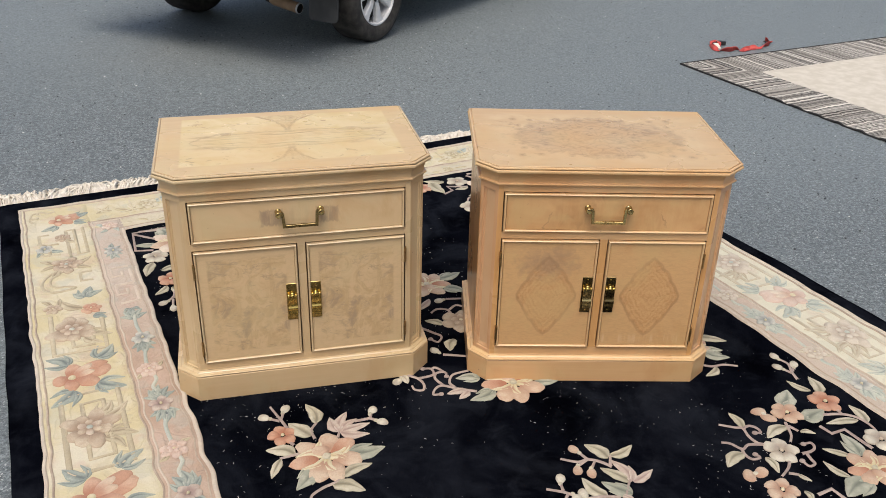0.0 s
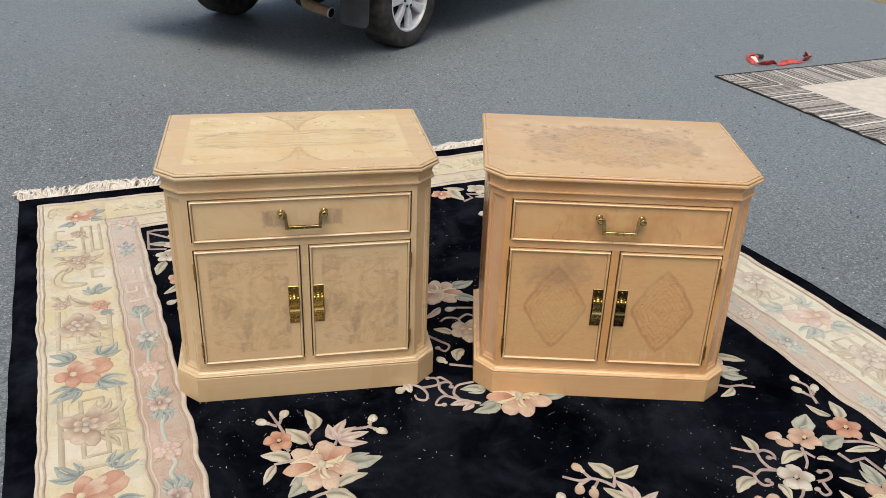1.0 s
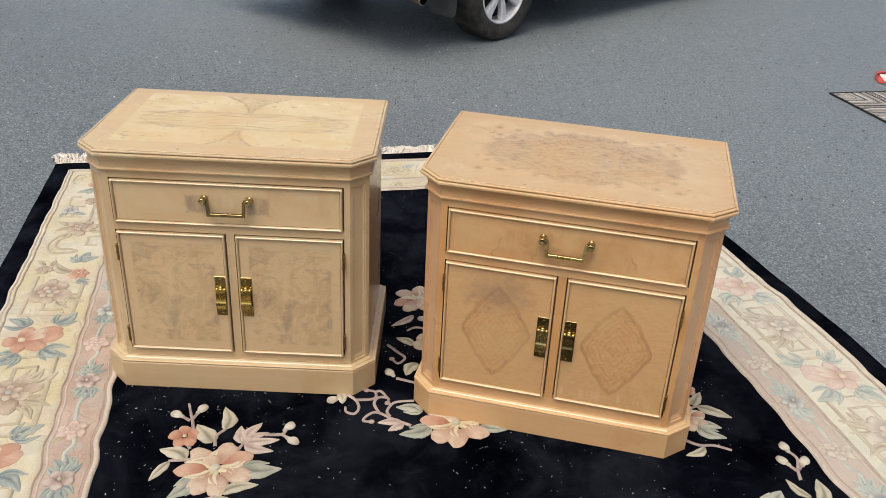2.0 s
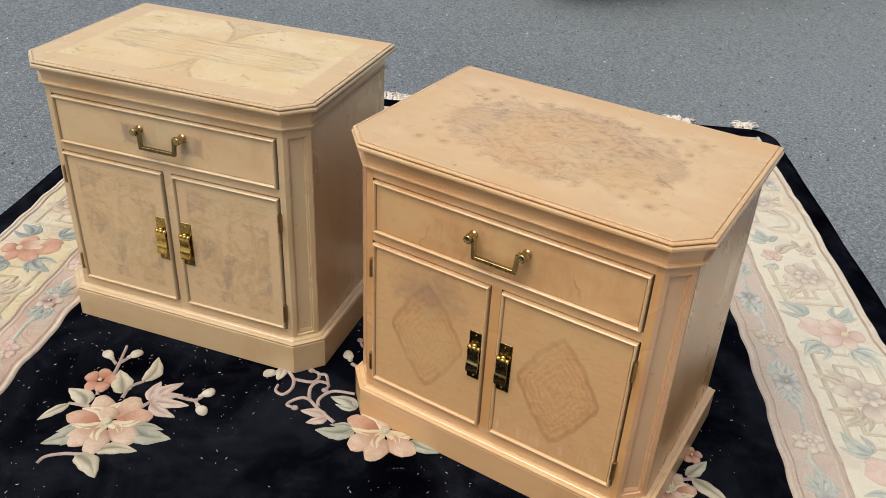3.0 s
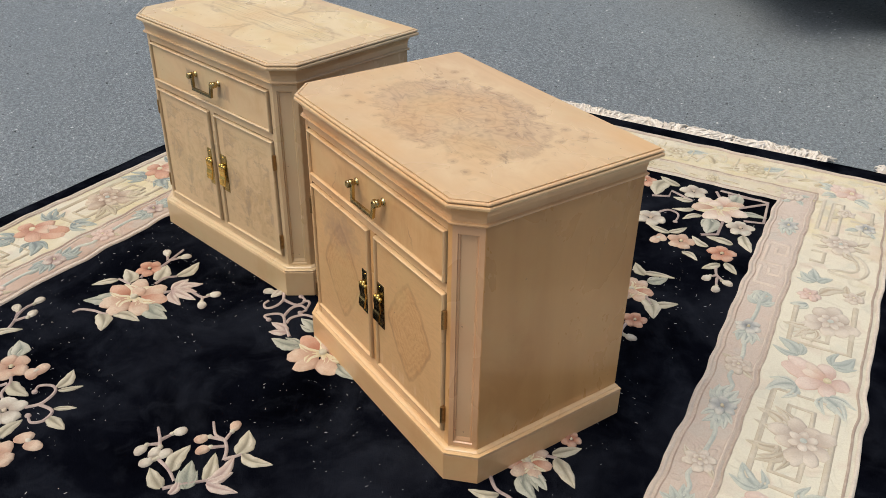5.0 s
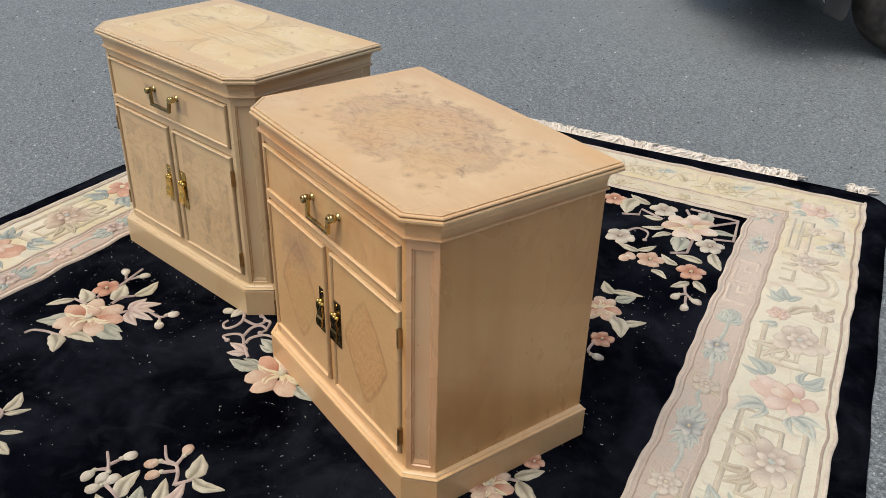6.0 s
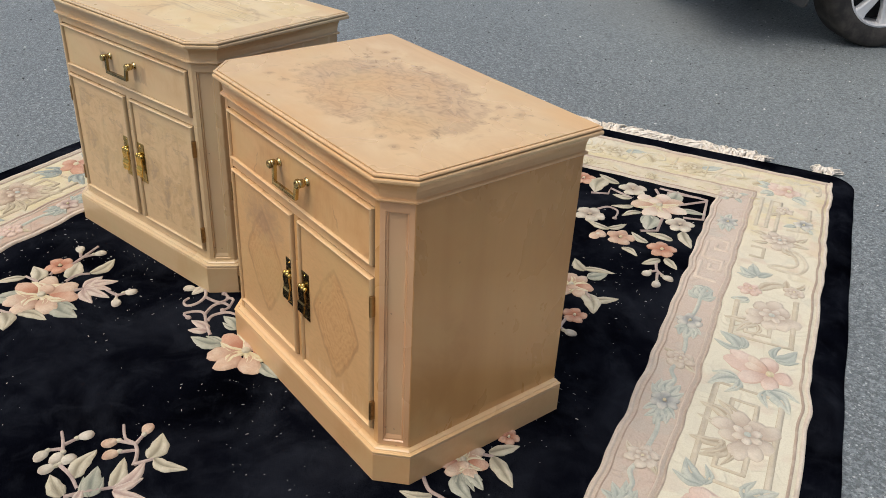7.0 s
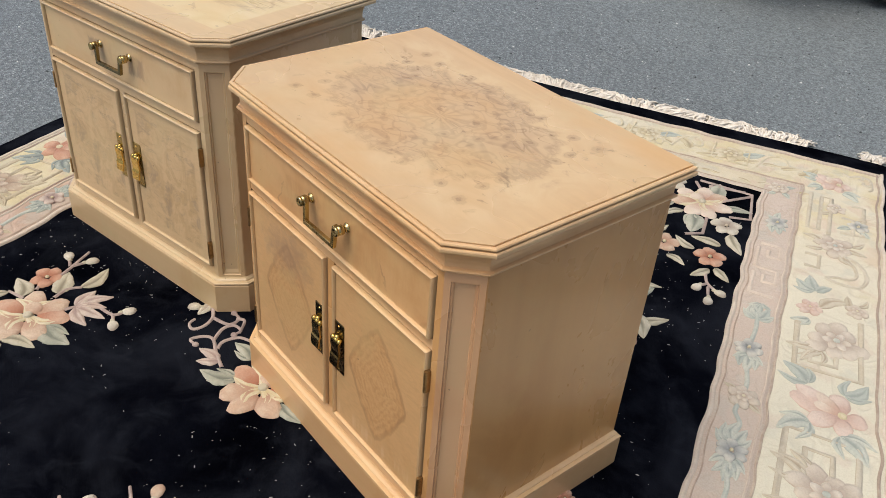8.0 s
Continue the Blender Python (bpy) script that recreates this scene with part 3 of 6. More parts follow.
BRASS_OLD = metal("antique_brass", (0.55, 0.43, 0.19), 0.2, (0.3, 0.22, 0.1))
BRASS_HINGE = metal("browned_brass", (0.42, 0.28, 0.13), 0.36, (0.24, 0.15, 0.07))
# black reflections on the amber stand's latches, painted as a dark metal
BRASS_DARK = metal("dark_reflection_brass", (0.22, 0.16, 0.07), 0.22, (0.1, 0.07, 0.03))
ASPHALT = asphalt_mat()
NAVY = wool("navy_wool", (0.0008, 0.0009, 0.0018), (0.0025, 0.003, 0.0052), 4.0, 0.43, 0.0)
CREAM = carved_wool("cream_wool", (0.56, 0.487, 0.295), (0.605, 0.56, 0.43), (0.36, 0.3, 0.2), (0.6, 0.578, 0.452))
ROSE = carved_wool("rose_wool", (0.42, 0.305, 0.225), (0.51, 0.4, 0.315), (0.33, 0.265, 0.19), (0.49, 0.42, 0.338), 15.0, (0.53, 0.465, 0.385))
ROSE_END = carved_wool("faded_rose_wool", (0.53, 0.465, 0.315), (0.59, 0.53, 0.39), (0.4, 0.34, 0.24), (0.56, 0.51, 0.43), 15.0)
ROPE = wool("mauve_rope_wool", (0.38, 0.3, 0.245), (0.49, 0.41, 0.34), 30.0)
PALE_ROPE = wool("pale_rope_wool", (0.54, 0.46, 0.39), (0.62, 0.55, 0.47), 30.0)
PETALS = {
    "coral": wool("coral_wool", (0.49, 0.285, 0.2), (0.53, 0.355, 0.265), 40.0, accent=(0.38, 0.17, 0.11)),
    "peach": wool("peach_wool", (0.5, 0.355, 0.265), (0.56, 0.44, 0.345), 40.0, accent=(0.41, 0.25, 0.18)),
    "white": wool("ivory_wool", (0.51, 0.465, 0.385), (0.585, 0.545, 0.47), 40.0, accent=(0.36, 0.3, 0.25)),
    "cream": wool("butter_wool", (0.56, 0.49, 0.33), (0.62, 0.56, 0.42), 40.0, accent=(0.5, 0.4, 0.24)),
    "rose": wool("pink_beige_wool", (0.48, 0.38, 0.33), (0.55, 0.47, 0.41), 40.0, accent=(0.33, 0.24, 0.22)),
    "mauve": wool("mauve_wool", (0.47, 0.375, 0.29), (0.54, 0.455, 0.36), 40.0, accent=(0.33, 0.24, 0.18)),
    "teal": wool("blue_grey_wool", (0.33, 0.335, 0.275), (0.45, 0.44, 0.37), 30.0, accent=(0.17, 0.185, 0.155)),
    "pale": wool("sage_wool", (0.44, 0.4, 0.305), (0.545, 0.5, 0.405), 30.0, accent=(0.23, 0.205, 0.15)),
    "stem": wool("stem_wool", (0.33, 0.255, 0.235), (0.45, 0.36, 0.325), 30.0),
    "faded_coral": wool("faded_coral_wool", (0.5, 0.29, 0.205), (0.57, 0.38, 0.285), 30.0, accent=(0.4, 0.2, 0.14)),
    # lighter wools: on the right border the pile's sheen is in their colour
    "worn_coral": wool("worn_coral_wool", (0.58, 0.45, 0.39), (0.63, 0.53, 0.47), 30.0, accent=(0.5, 0.355, 0.3)),
    "worn_mauve": wool("worn_mauve_wool", (0.54, 0.475, 0.4), (0.6, 0.54, 0.465), 30.0, accent=(0.42, 0.35, 0.295)),
    "light_teal": wool("light_blue_wool", (0.41, 0.44, 0.405), (0.52, 0.53, 0.47), 26.0, accent=(0.3, 0.33, 0.31)),
    "light_fret": wool("light_taupe_wool", (0.49, 0.435, 0.345), (0.56, 0.51, 0.42), 30.0, accent=(0.37, 0.31, 0.235)),
    "worn_cream": wool("worn_cream_wool", (0.54, 0.47, 0.33), (0.62, 0.565, 0.45), 30.0, accent=(0.36, 0.3, 0.2)),
    "pale_key": wool("pale_pink_wool", (0.56, 0.47, 0.4), (0.61, 0.53, 0.46), 30.0, accent=(0.42, 0.33, 0.27)),
    "pale_blue": wool("pale_blue_wool", (0.45, 0.45, 0.42), (0.55, 0.53, 0.48), 30.0, accent=(0.3, 0.31, 0.31)),
    "faded_coral_edge": wool("coral_rim_wool", (0.58, 0.44, 0.34), (0.62, 0.5, 0.4), 30.0, accent=(0.45, 0.24, 0.17)),
    "worn_coral_edge": wool("light_rim_wool", (0.6, 0.5, 0.42), (0.64, 0.56, 0.48), 30.0, accent=(0.5, 0.34, 0.27)),
    "mauve_edge": wool("mauve_rim_wool", (0.52, 0.42, 0.34), (0.57, 0.48, 0.4), 30.0, accent=(0.33, 0.24, 0.19)),
    "worn_mauve_edge": wool("worn_mauve_rim_wool", (0.58, 0.52, 0.45), (0.62, 0.57, 0.5), 30.0, accent=(0.43, 0.36, 0.31)),
    "faded_teal": wool("faded_blue_wool", (0.3, 0.335, 0.315), (0.42, 0.44, 0.39), 26.0, accent=(0.17, 0.2, 0.2)),
    "fret": wool("taupe_wool", (0.46, 0.395, 0.29), (0.54, 0.475, 0.36), 30.0, accent=(0.3, 0.24, 0.17)),
}
FRINGE = plain("fringe_cotton", (0.61, 0.545, 0.445), (0.75, 0.71, 0.625), 0.9, 60, 0.1)
LINT = plain("wood_shavings", (0.46, 0.44, 0.41), (0.64, 0.62, 0.58), 0.9, 60, 0.1)
RUBBER = plain("tyre_rubber", (0.025, 0.024, 0.022), (0.062, 0.056, 0.049), 0.8, 14, 0.3, 0.3)
FLAP = plain("mudflap_rubber", (0.045, 0.045, 0.045), (0.062, 0.062, 0.061), 0.55, 8)
UNDERBODY = plain("underbody", (0.012, 0.012, 0.012), (0.02, 0.019, 0.018), 0.8, 8)
RIM = plain("alloy_rim", (0.66, 0.67, 0.66), (0.56, 0.56, 0.55), 0.35, 9, 0.6, 0.05)
PIPE = plain("rusted_exhaust", (0.42, 0.28, 0.17), (0.3, 0.19, 0.11), 0.5, 9)
PIPE_BORE = plain("black_bore", (0.015, 0.014, 0.013), (0.025, 0.023, 0.02), 0.8, 20)
PAINT = plain("silver_paint", (0.42, 0.43, 0.45), (0.46, 0.47, 0.49), 0.25, 3, 0.6, 0.0)
GLASS = plain("dark_glass", (0.012, 0.013, 0.014), (0.02, 0.02, 0.02), 0.05, 3, 0.6, 0.0)
LAMP_RED = plain("red_lens", (0.3, 0.01, 0.01), (0.4, 0.015, 0.012), 0.15, 5, 0.6, 0.0)
STRIPES = stripe_mat()
BEIGE = plain("beige_weave", (0.5, 0.46, 0.38), (0.58, 0.54, 0.46), 0.92, 14, 0.15, 0.3)
BLACK_BIND = plain("black_binding", (0.02, 0.02, 0.02), (0.035, 0.034, 0.033), 0.85, 40, 0.2)
RED_WEB = plain("red_webbing", (0.5, 0.055, 0.05), (0.58, 0.12, 0.1), 0.7, 60, 0.3, 0.3)
BLACK_PLASTIC = plain("black_plastic", (0.02, 0.02, 0.02), (0.03, 0.03, 0.03), 0.4, 20)


# ---- mesh helpers ----
def part(name, bm, material, parent=None, label="", smooth=False):
    """Link a bmesh as one mesh object, under a thing or a part."""
    me = bpy.data.meshes.new(name)
    bm.normal_update()
    bm.to_mesh(me)
    bm.free()
    for m in material if isinstance(material, (list, tuple)) else (material,):
        me.materials.append(m)
    if smooth:
        me.polygons.foreach_set("use_smooth", [True] * len(me.polygons))
    ob = new(name, me)
    ob.parent = parent
    if label:
        tagged(ob, label)
    return ob


def box(bm, x0, x1, y0, y1, z0, z1, mi=0):
    v = [bm.verts.new((x, y, z)) for z in (z0, z1) for y in (y0, y1) for x in (x0, x1)]
    for q in ((0, 2, 3, 1), (4, 5, 7, 6), (0, 1, 5, 4), (2, 6, 7, 3), (0, 4, 6, 2), (1, 3, 7, 5)):
        bm.faces.new([v[i] for i in q]).material_index = mi
    return v


def soft_box(x0, x1, y0, y1, z0, z1, r=0.002, seg=2):
    bm = bmesh.new()
    box(bm, x0, x1, y0, y1, z0, z1)
    bmesh.ops.bevel(bm, geom=list(bm.edges), offset=r, segments=seg, affect="EDGES", profile=0.5)
    return bm


def loft(bm, rings, closed=True, cap0=True, cap1=True, mi=0):
    """Skin between rings of points with the same count."""
    vs = [[bm.verts.new(p) for p in ring] for ring in rings]
    n = len(vs[0])
    for a, b in zip(vs, vs[1:]):
        for i in range(n if closed else n - 1):
            j = (i + 1) % n
            bm.faces.new((a[i], a[j], b[j], b[i])).material_index = mi
    if closed and cap0:
        bm.faces.new(list(reversed(vs[0]))).material_index = mi
    if closed and cap1:
        bm.faces.new(vs[-1]).material_index = mi
    return vs


def tube(bm, pts, r, n=8, square=False, mi=0, caps=True):
    """A round or square bar along a polyline, mitred at the bends."""
    pts = [Vector(p) for p in pts]
    rad = r if isinstance(r, (list, tuple)) else [r] * len(pts)
    rings, up = [], None
    for i, p in enumerate(pts):
        d0 = (p - pts[i - 1]).normalized() if i else (pts[1] - p).normalized()
        d1 = (pts[i + 1] - p).normalized() if i < len(pts) - 1 else d0
        t = (d0 + d1).normalized()
        if up is None:
            up = Vector((0, 0, 1)) if abs(t.z) < 0.9 else Vector((0, 1, 0))
            if square:
                up = Vector((0, 1, 0)) if abs(t.y) < 0.9 else Vector((0, 0, 1))
        side = t.cross(up).normalized()
        nrm = side.cross(t).normalized()
        k = 1 / max(0.5, t.dot(d1))
        ring = []
        for a in range(4 if square else n):
            ang = math.pi / 4 + a * math.pi / 2 if square else a * math.tau / n
            m = 1.41421 if square else 1.0
            ring.append(p + (side * math.cos(ang) * k + nrm * math.sin(ang)) * rad[i] * m)
        rings.append(ring)
    loft(bm, rings, cap0=caps, cap1=caps, mi=mi)


def lathe(bm, profile, m, n=20, mi=0):
    """Turn (radius, height) points about the local z of pose m."""
    rings = [[m @ Vector((r * math.cos(a), r * math.sin(a), h)) for a in (k * math.tau / n for k in range(n))] for r, h in profile]
    loft(bm, rings, mi=mi)


# ---- the ground ----
def ground_z(x, y):
    """The drive is level, lifted slightly near the parked vehicle to fit its wheels to the camera's view."""
    k = min(max((y - 0.8 * (x + 0.35) - 4.35) / 1.25, 0.0), 1.0)
    return 0.042 * k * k * (3 - 2 * k)


bm = bmesh.new()
lines = [-300, -120, -50, -22, *(-14 + 0.25 * k for k in range(113)), 22, 50, 120, 300]
cells = [[bm.verts.new((x, y, ground_z(x, y))) for x in lines] for y in lines]
for a, b in zip(cells, cells[1:]):
    for i in range(len(a) - 1):
        bm.faces.new((a[i], a[i + 1], b[i + 1], b[i]))
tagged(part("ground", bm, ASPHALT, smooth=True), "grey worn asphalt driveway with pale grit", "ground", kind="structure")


# ---- the two nightstands ----
HALF, CANT = 0.355, 0.054
DRAWER = (-0.2755, 0.2755, 0.4768, 0.5882)
DOORS = ((-0.2755, -0.0133, 0.1118, 0.4512), (0.0133, 0.2755, 0.1118, 0.4512))


def outline(d, z, back):
    """The plan with two canted front corners, drawn in by d."""
    hx, leg = HALF - d, CANT - 0.586 * d
    return [(-hx, back, z), (-hx, d + leg, z), (-hx + leg, d, z), (hx - leg, d, z), (hx, d + leg, z), (hx, back, z)]


def moulding(profile, back):
    bm = bmesh.new()
    loft(bm, [outline(d, z, back - 0.3 * d) for d, z in profile])
    bmesh.ops.recalc_face_normals(bm, faces=bm.faces)
    return bm


def carcass_mesh(back):
    """The body between plinth and cornice, open at the canted corners, with a shallow recess, painted dark as gap
    shade, behind drawer and doors.
    """
    bm = bmesh.new()
    d, hx = 0.02, HALF - 0.02
    leg = CANT - 0.586 * d
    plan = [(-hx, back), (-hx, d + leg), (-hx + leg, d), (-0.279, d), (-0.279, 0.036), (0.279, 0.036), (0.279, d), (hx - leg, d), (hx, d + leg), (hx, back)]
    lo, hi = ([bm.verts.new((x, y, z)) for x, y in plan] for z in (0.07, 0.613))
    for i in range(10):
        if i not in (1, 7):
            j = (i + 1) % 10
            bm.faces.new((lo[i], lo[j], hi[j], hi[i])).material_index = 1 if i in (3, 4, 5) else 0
    bmesh.ops.recalc_face_normals(bm, faces=bm.faces)
    return bm


def pilaster_mesh(side):
    """One canted corner with a sunk panel bordered by a bevel."""
    bm = bmesh.new()
    d, hx = 0.02, HALF - 0.02
    leg = CANT - 0.586 * d
    a, b = Vector((hx - leg, d, 0)), Vector((hx, d + leg, 0))
    along = (b - a).normalized()
    out = Vector((along.y, -along.x, 0))
    wide = (b - a).length

    def ring(m, z0, z1, depth):
        return [a + along * u - out * depth + Vector((0, 0, z)) for u, z in ((m, z0), (wide - m, z0), (wide - m, z1), (m, z1))]

    rings = [ring(0.0, 0.07, 0.613, 0), ring(0.0098, 0.093, 0.5915, 0), ring(0.0108, 0.0945, 0.5905, 0.0032), ring(0.0135, 0.098, 0.5885, 0.0032), ring(0.0155, 0.106, 0.5865, 0.0062)]
    vs = [[bm.verts.new((p.x * side, p.y, p.z)) for p in r] for r in rings]
    for r, q in zip(vs, vs[1:]):
        for i in range(4):
            j = (i + 1) % 4
            bm.faces.new((r[i], r[j], q[j], q[i]))
    bm.faces.new(vs[-1]).material_index = 1
    bmesh.ops.recalc_face_normals(bm, faces=bm.faces)
    for f in bm.faces:
        if f.normal.y > 0:
            f.normal_flip()
    return bm


def bead_mesh(x0, x1, z0, z1):
    """A half-round bead round a front."""
    bm = bmesh.new()
    prof = ((0.0, 0.034), (0.0, 0.0160), (0.0007, 0.0136), (0.0020, 0.0122), (0.0036, 0.0122), (0.0050, 0.0136), (0.0058, 0.0165), (0.0060, 0.0215))
    rings = [[(x0 + i, y, z0 + i), (x1 - i, y, z0 + i), (x1 - i, y, z1 - i), (x0 + i, y, z1 - i)] for i, y in prof]
    loft(bm, rings, cap0=False, cap1=False)
    bmesh.ops.recalc_face_normals(bm, faces=bm.faces)
    return bm


def panel_mesh(x0, x1, z0, z1):
    bm = bmesh.new()
    box(bm, x0 + 0.003, x1 - 0.003, 0.0205, 0.034, z0 + 0.003, z1 - 0.003)
    box(bm, x0 + 0.0072, x1 - 0.0072, 0.018, 0.0203, z0 + 0.0072, z1 - 0.0072)
    return bm


def pull(parent, bail):
    """A bail pull: two turned posts and a square swinging bail."""
    for sx in (-1, 1):
        bm = bmesh.new()
        prof = ((0.0055, 0.0), (0.009, 0.0006), (0.009, 0.002), (0.0058, 0.0032), (0.0055, 0.0085), (0.0082, 0.0095), (0.0086, 0.0105), (0.0086, 0.0190), (0.0078, 0.0198), (0.0078, 0.0206), (0.0086, 0.0212), (0.0086, 0.0235), (0.0074, 0.0252), (0.0058, 0.0254), (0.0048, 0.0246), (0.001, 0.0250))
        lathe(bm, prof, pose(sx * 0.054, 0.018, 0.549, 90), 18)
        part("post", bm, BRASS_OLD, parent, smooth=True)
    bm = bmesh.new()
    y = 0.001
    tube(bm, [(-0.0475, y, 0.5535), (-0.0440, y, 0.549), (-0.0415, y - 0.002, 0.515), (0.0415, y - 0.002, 0.515), (0.0440, y, 0.549), (0.0475, y, 0.5535)], 0.0039, square=True)
    bmesh.ops.bevel(bm, geom=list(bm.edges), offset=0.0006, segments=1, affect="EDGES")
    part("bail", bm, bail, parent)


def latch(parent, cx, zc, plate_mat, tab_mat):
    """A drop latch: a rounded plate, a knuckle and a hanging tab, with two nail heads."""
    w, h = 0.0150, 0.0565
    bm = soft_box(cx - w, cx + w, 0.0162, 0.0185, zc - h, zc + h, 0.0009, 1)
    plate = part("latch_plate", bm, plate_mat, parent, "rectangular brass latch plate")
    for dz in (-0.0485, 0.0485):
        bm = bmesh.new()
        lathe(bm, ((0.0022, 0.0), (0.0018, 0.0008), (0.0004, 0.0013)), pose(cx, 0.0162, zc + dz, 90), 8)
        part("nail_head", bm, BRASS, plate)
    bm = bmesh.new()
    for x0, x1 in ((-0.0128, -0.0068), (-0.0052, 0.0052), (0.0068, 0.0128)):
        tube(bm, [(cx + x0, 0.011, zc + 0.022), (cx + x1, 0.011, zc + 0.022)], 0.0052, 10)
    box(bm, cx - 0.0042, cx + 0.0042, 0.0085, 0.0162, zc + 0.0215, zc + 0.031)
    part("knuckle", bm, BRASS, plate, smooth=True)
    bm = bmesh.new()
    prof = ((0.0116, 0.0065, 0.021), (0.0120, 0.0058, 0.012), (0.0120, 0.0072, 0.0), (0.0124, 0.0072, -0.009), (0.0126, 0.0064, -0.0115), (0.0128, 0.0050, -0.0135), (0.0128, 0.0045, -0.0160), (0.0127, 0.0050, -0.0185), (0.0126, 0.0044, -0.024), (0.0122, 0.0036, -0.030), (0.0112, 0.0036, -0.0345))
    rings = []
    for hw, y, dz in prof:
        rings.append([(cx - hw, y, zc + dz), (cx + hw, y, zc + dz), (cx + hw, y + 0.0035, zc + dz), (cx - hw, y + 0.0035, zc + dz)])
    loft(bm, rings)
    bmesh.ops.recalc_face_normals(bm, faces=bm.faces)
    bmesh.ops.split_edges(bm, edges=[e for e in bm.edges if e.calc_face_angle(0) > 0.9])
    part("drop_tab", bm, tab_mat, plate, smooth=True)


def hinge(parent, x, z):
    bm = bmesh.new()
    for k in range(5):
        tube(bm, [(x, 0.0125, z - 0.021 + k * 0.0084), (x, 0.0125, z - 0.021 + k * 0.0084 + 0.0078)], 0.0033, 8)
    box(bm, x - 0.0035, x + 0.0035, 0.0125, 0.0205, z - 0.021, z + 0.021)
    part("hinge", bm, BRASS_HINGE, parent, "small aged brass butt hinge")


def nightstand(name, m, woods, label, plates, tabs, deep, bail, foot, tuck, catch):
    """foot: height of the plinth; tuck: how far it stands back under the top; catch: height of the latches."""
    body = deep - 0.02
    stand = tagged(new(name), label, "nightstand", "pair of nightstands")
    stand.matrix_world = m
    k = tuck
    part("plinth", moulding(((k, 0.0), (k, foot - 0.0022), (k + 0.0011, foot - 0.0006), (k + 0.005, foot - 0.0002), (k + 0.009, foot - 0.0001)), body), woods["frame"], stand)
    ogee = ((0.0095, -0.0006), (0.0095, 0.0021), (0.0024, 0.0022), (0.0010, 0.0026), (0.0004, 0.0033), (0.0008, 0.0042), (0.0026, 0.0050), (0.0056, 0.0056), (0.0098, 0.0058), (0.0102, 0.0066), (0.0106, 0.0078), (0.0128, 0.0094), (0.0160, 0.0105), (0.0186, 0.0110), (0.0204, 0.0111), (0.0206, 0.0118), (0.0192, 0.0120), (0.0190, 0.0128), (0.0225, 0.0130))
    part("base_moulding", moulding([(max(d, k * 0.7), foot + h) for d, h in ogee], body), woods["bead"], stand)
    part("carcass", carcass_mesh(body - 0.006), (woods["upright"], GAP_SHADE), stand)
    for side in (-1, 1):
        part("corner_pilaster", pilaster_mesh(side), (woods["post"], woods["sunk"]), stand, "canted corner with a paler sunk panel")
        x = side * (HALF - 0.02)
        part("side_panel", soft_box(min(x, x + side * 0.001), max(x, x + side * 0.001), 0.0635, body - 0.0055, 0.0725, 0.612, 0.0004, 1), woods["side"], stand)
    for z0, z1 in ((0.0705, 0.1085), (0.4545, 0.4735), (0.5915, 0.6125)):
        bm = bmesh.new()
        box(bm, -0.279, 0.279, 0.0205, 0.036, z0, z1)
        part("rail", bm, woods["frame"], stand)
    bm = bmesh.new()
    box(bm, -0.0100, 0.0100, 0.0205, 0.036, 0.1085, 0.4545)
    part("centre_stile", bm, woods["upright"], stand)
    part("cornice", moulding(((0.022, 0.6108), (0.0165, 0.6110), (0.0135, 0.6118), (0.0116, 0.6135), (0.0110, 0.6155), (0.0116, 0.6172), (0.0140, 0.6180), (0.0174, 0.6184), (0.0178, 0.6200), (0.0178, 0.6250), (0.0170, 0.6320), (0.0150, 0.6390), (0.0125, 0.6450), (0.0108, 0.6478), (0.0104, 0.6496)), body), woods["frame"], stand)
    top = part("top", moulding(((0.0118, 0.6490), (0.0062, 0.6494), (0.0022, 0.6500), (0.0004, 0.6512), (0.0, 0.6530), (0.0, 0.6560), (0.0010, 0.6578), (0.0030, 0.6586), (0.0064, 0.6588), (0.0068, 0.6601), (0.0038, 0.6604), (0.0024, 0.6614), (0.0022, 0.6630), (0.0030, 0.6646), (0.0052, 0.6655), (0.0078, 0.6656), (0.0091, 0.6648), (0.0095, 0.6630), (0.0125, 0.6628)), deep), woods["bead"], stand)
    bm = bmesh.new()
    loft(bm, [outline(0.0112, 0.6625, deep - 0.0008), outline(0.0112, 0.6656, deep - 0.0008), outline(0.0118, 0.6662, deep - 0.0014)], cap0=False)
    bmesh.ops.recalc_face_normals(bm, faces=bm.faces)
    part("veneer", bm, woods["top"], top, "figured burl veneer in a plain border")
    drawer = part("drawer", panel_mesh(*DRAWER), woods["drawer"], stand, "shallow drawer front with figured veneer")
    part("bead", bead_mesh(*DRAWER), woods["bead"], drawer)
    pull(drawer, bail)
    for side, rect, wood, pm, tm in zip((-1, 1), DOORS, woods["doors"], plates, tabs):
        door = part("door", panel_mesh(*rect), wood, stand, "closed veneered door")
        part("bead", bead_mesh(*rect), woods["bead"], door)
        latch(door, side * 0.0315, catch, pm, tm)
        for z in (0.395, 0.158):
            hinge(door, side * 0.2775, z)
    return stand


nightstand("nightstand", pose(-0.291, 1.958, 0.0135, 0, 0, 12.9), WOODS["pale"], "bleached maple nightstand with mottled burl doors and brass pulls", (BRASS_PLATE, BRASS_PLATE), (BRASS, BRASS), 0.467, BRASS_BAIL, 0.0762, 0.0, 0.2795)
nightstand("nightstand", pose(0.513, 2.003, 0.0135, 0, 0, 0.5), WOODS["amber"], "amber maple nightstand with diamond-figured doors, worn finish", (BRASS_DARK, BRASS_DARK), (BRASS_OLD, BRASS_DARK), 0.479, BRASS_OLD, 0.0700, 0.0035, 0.284)


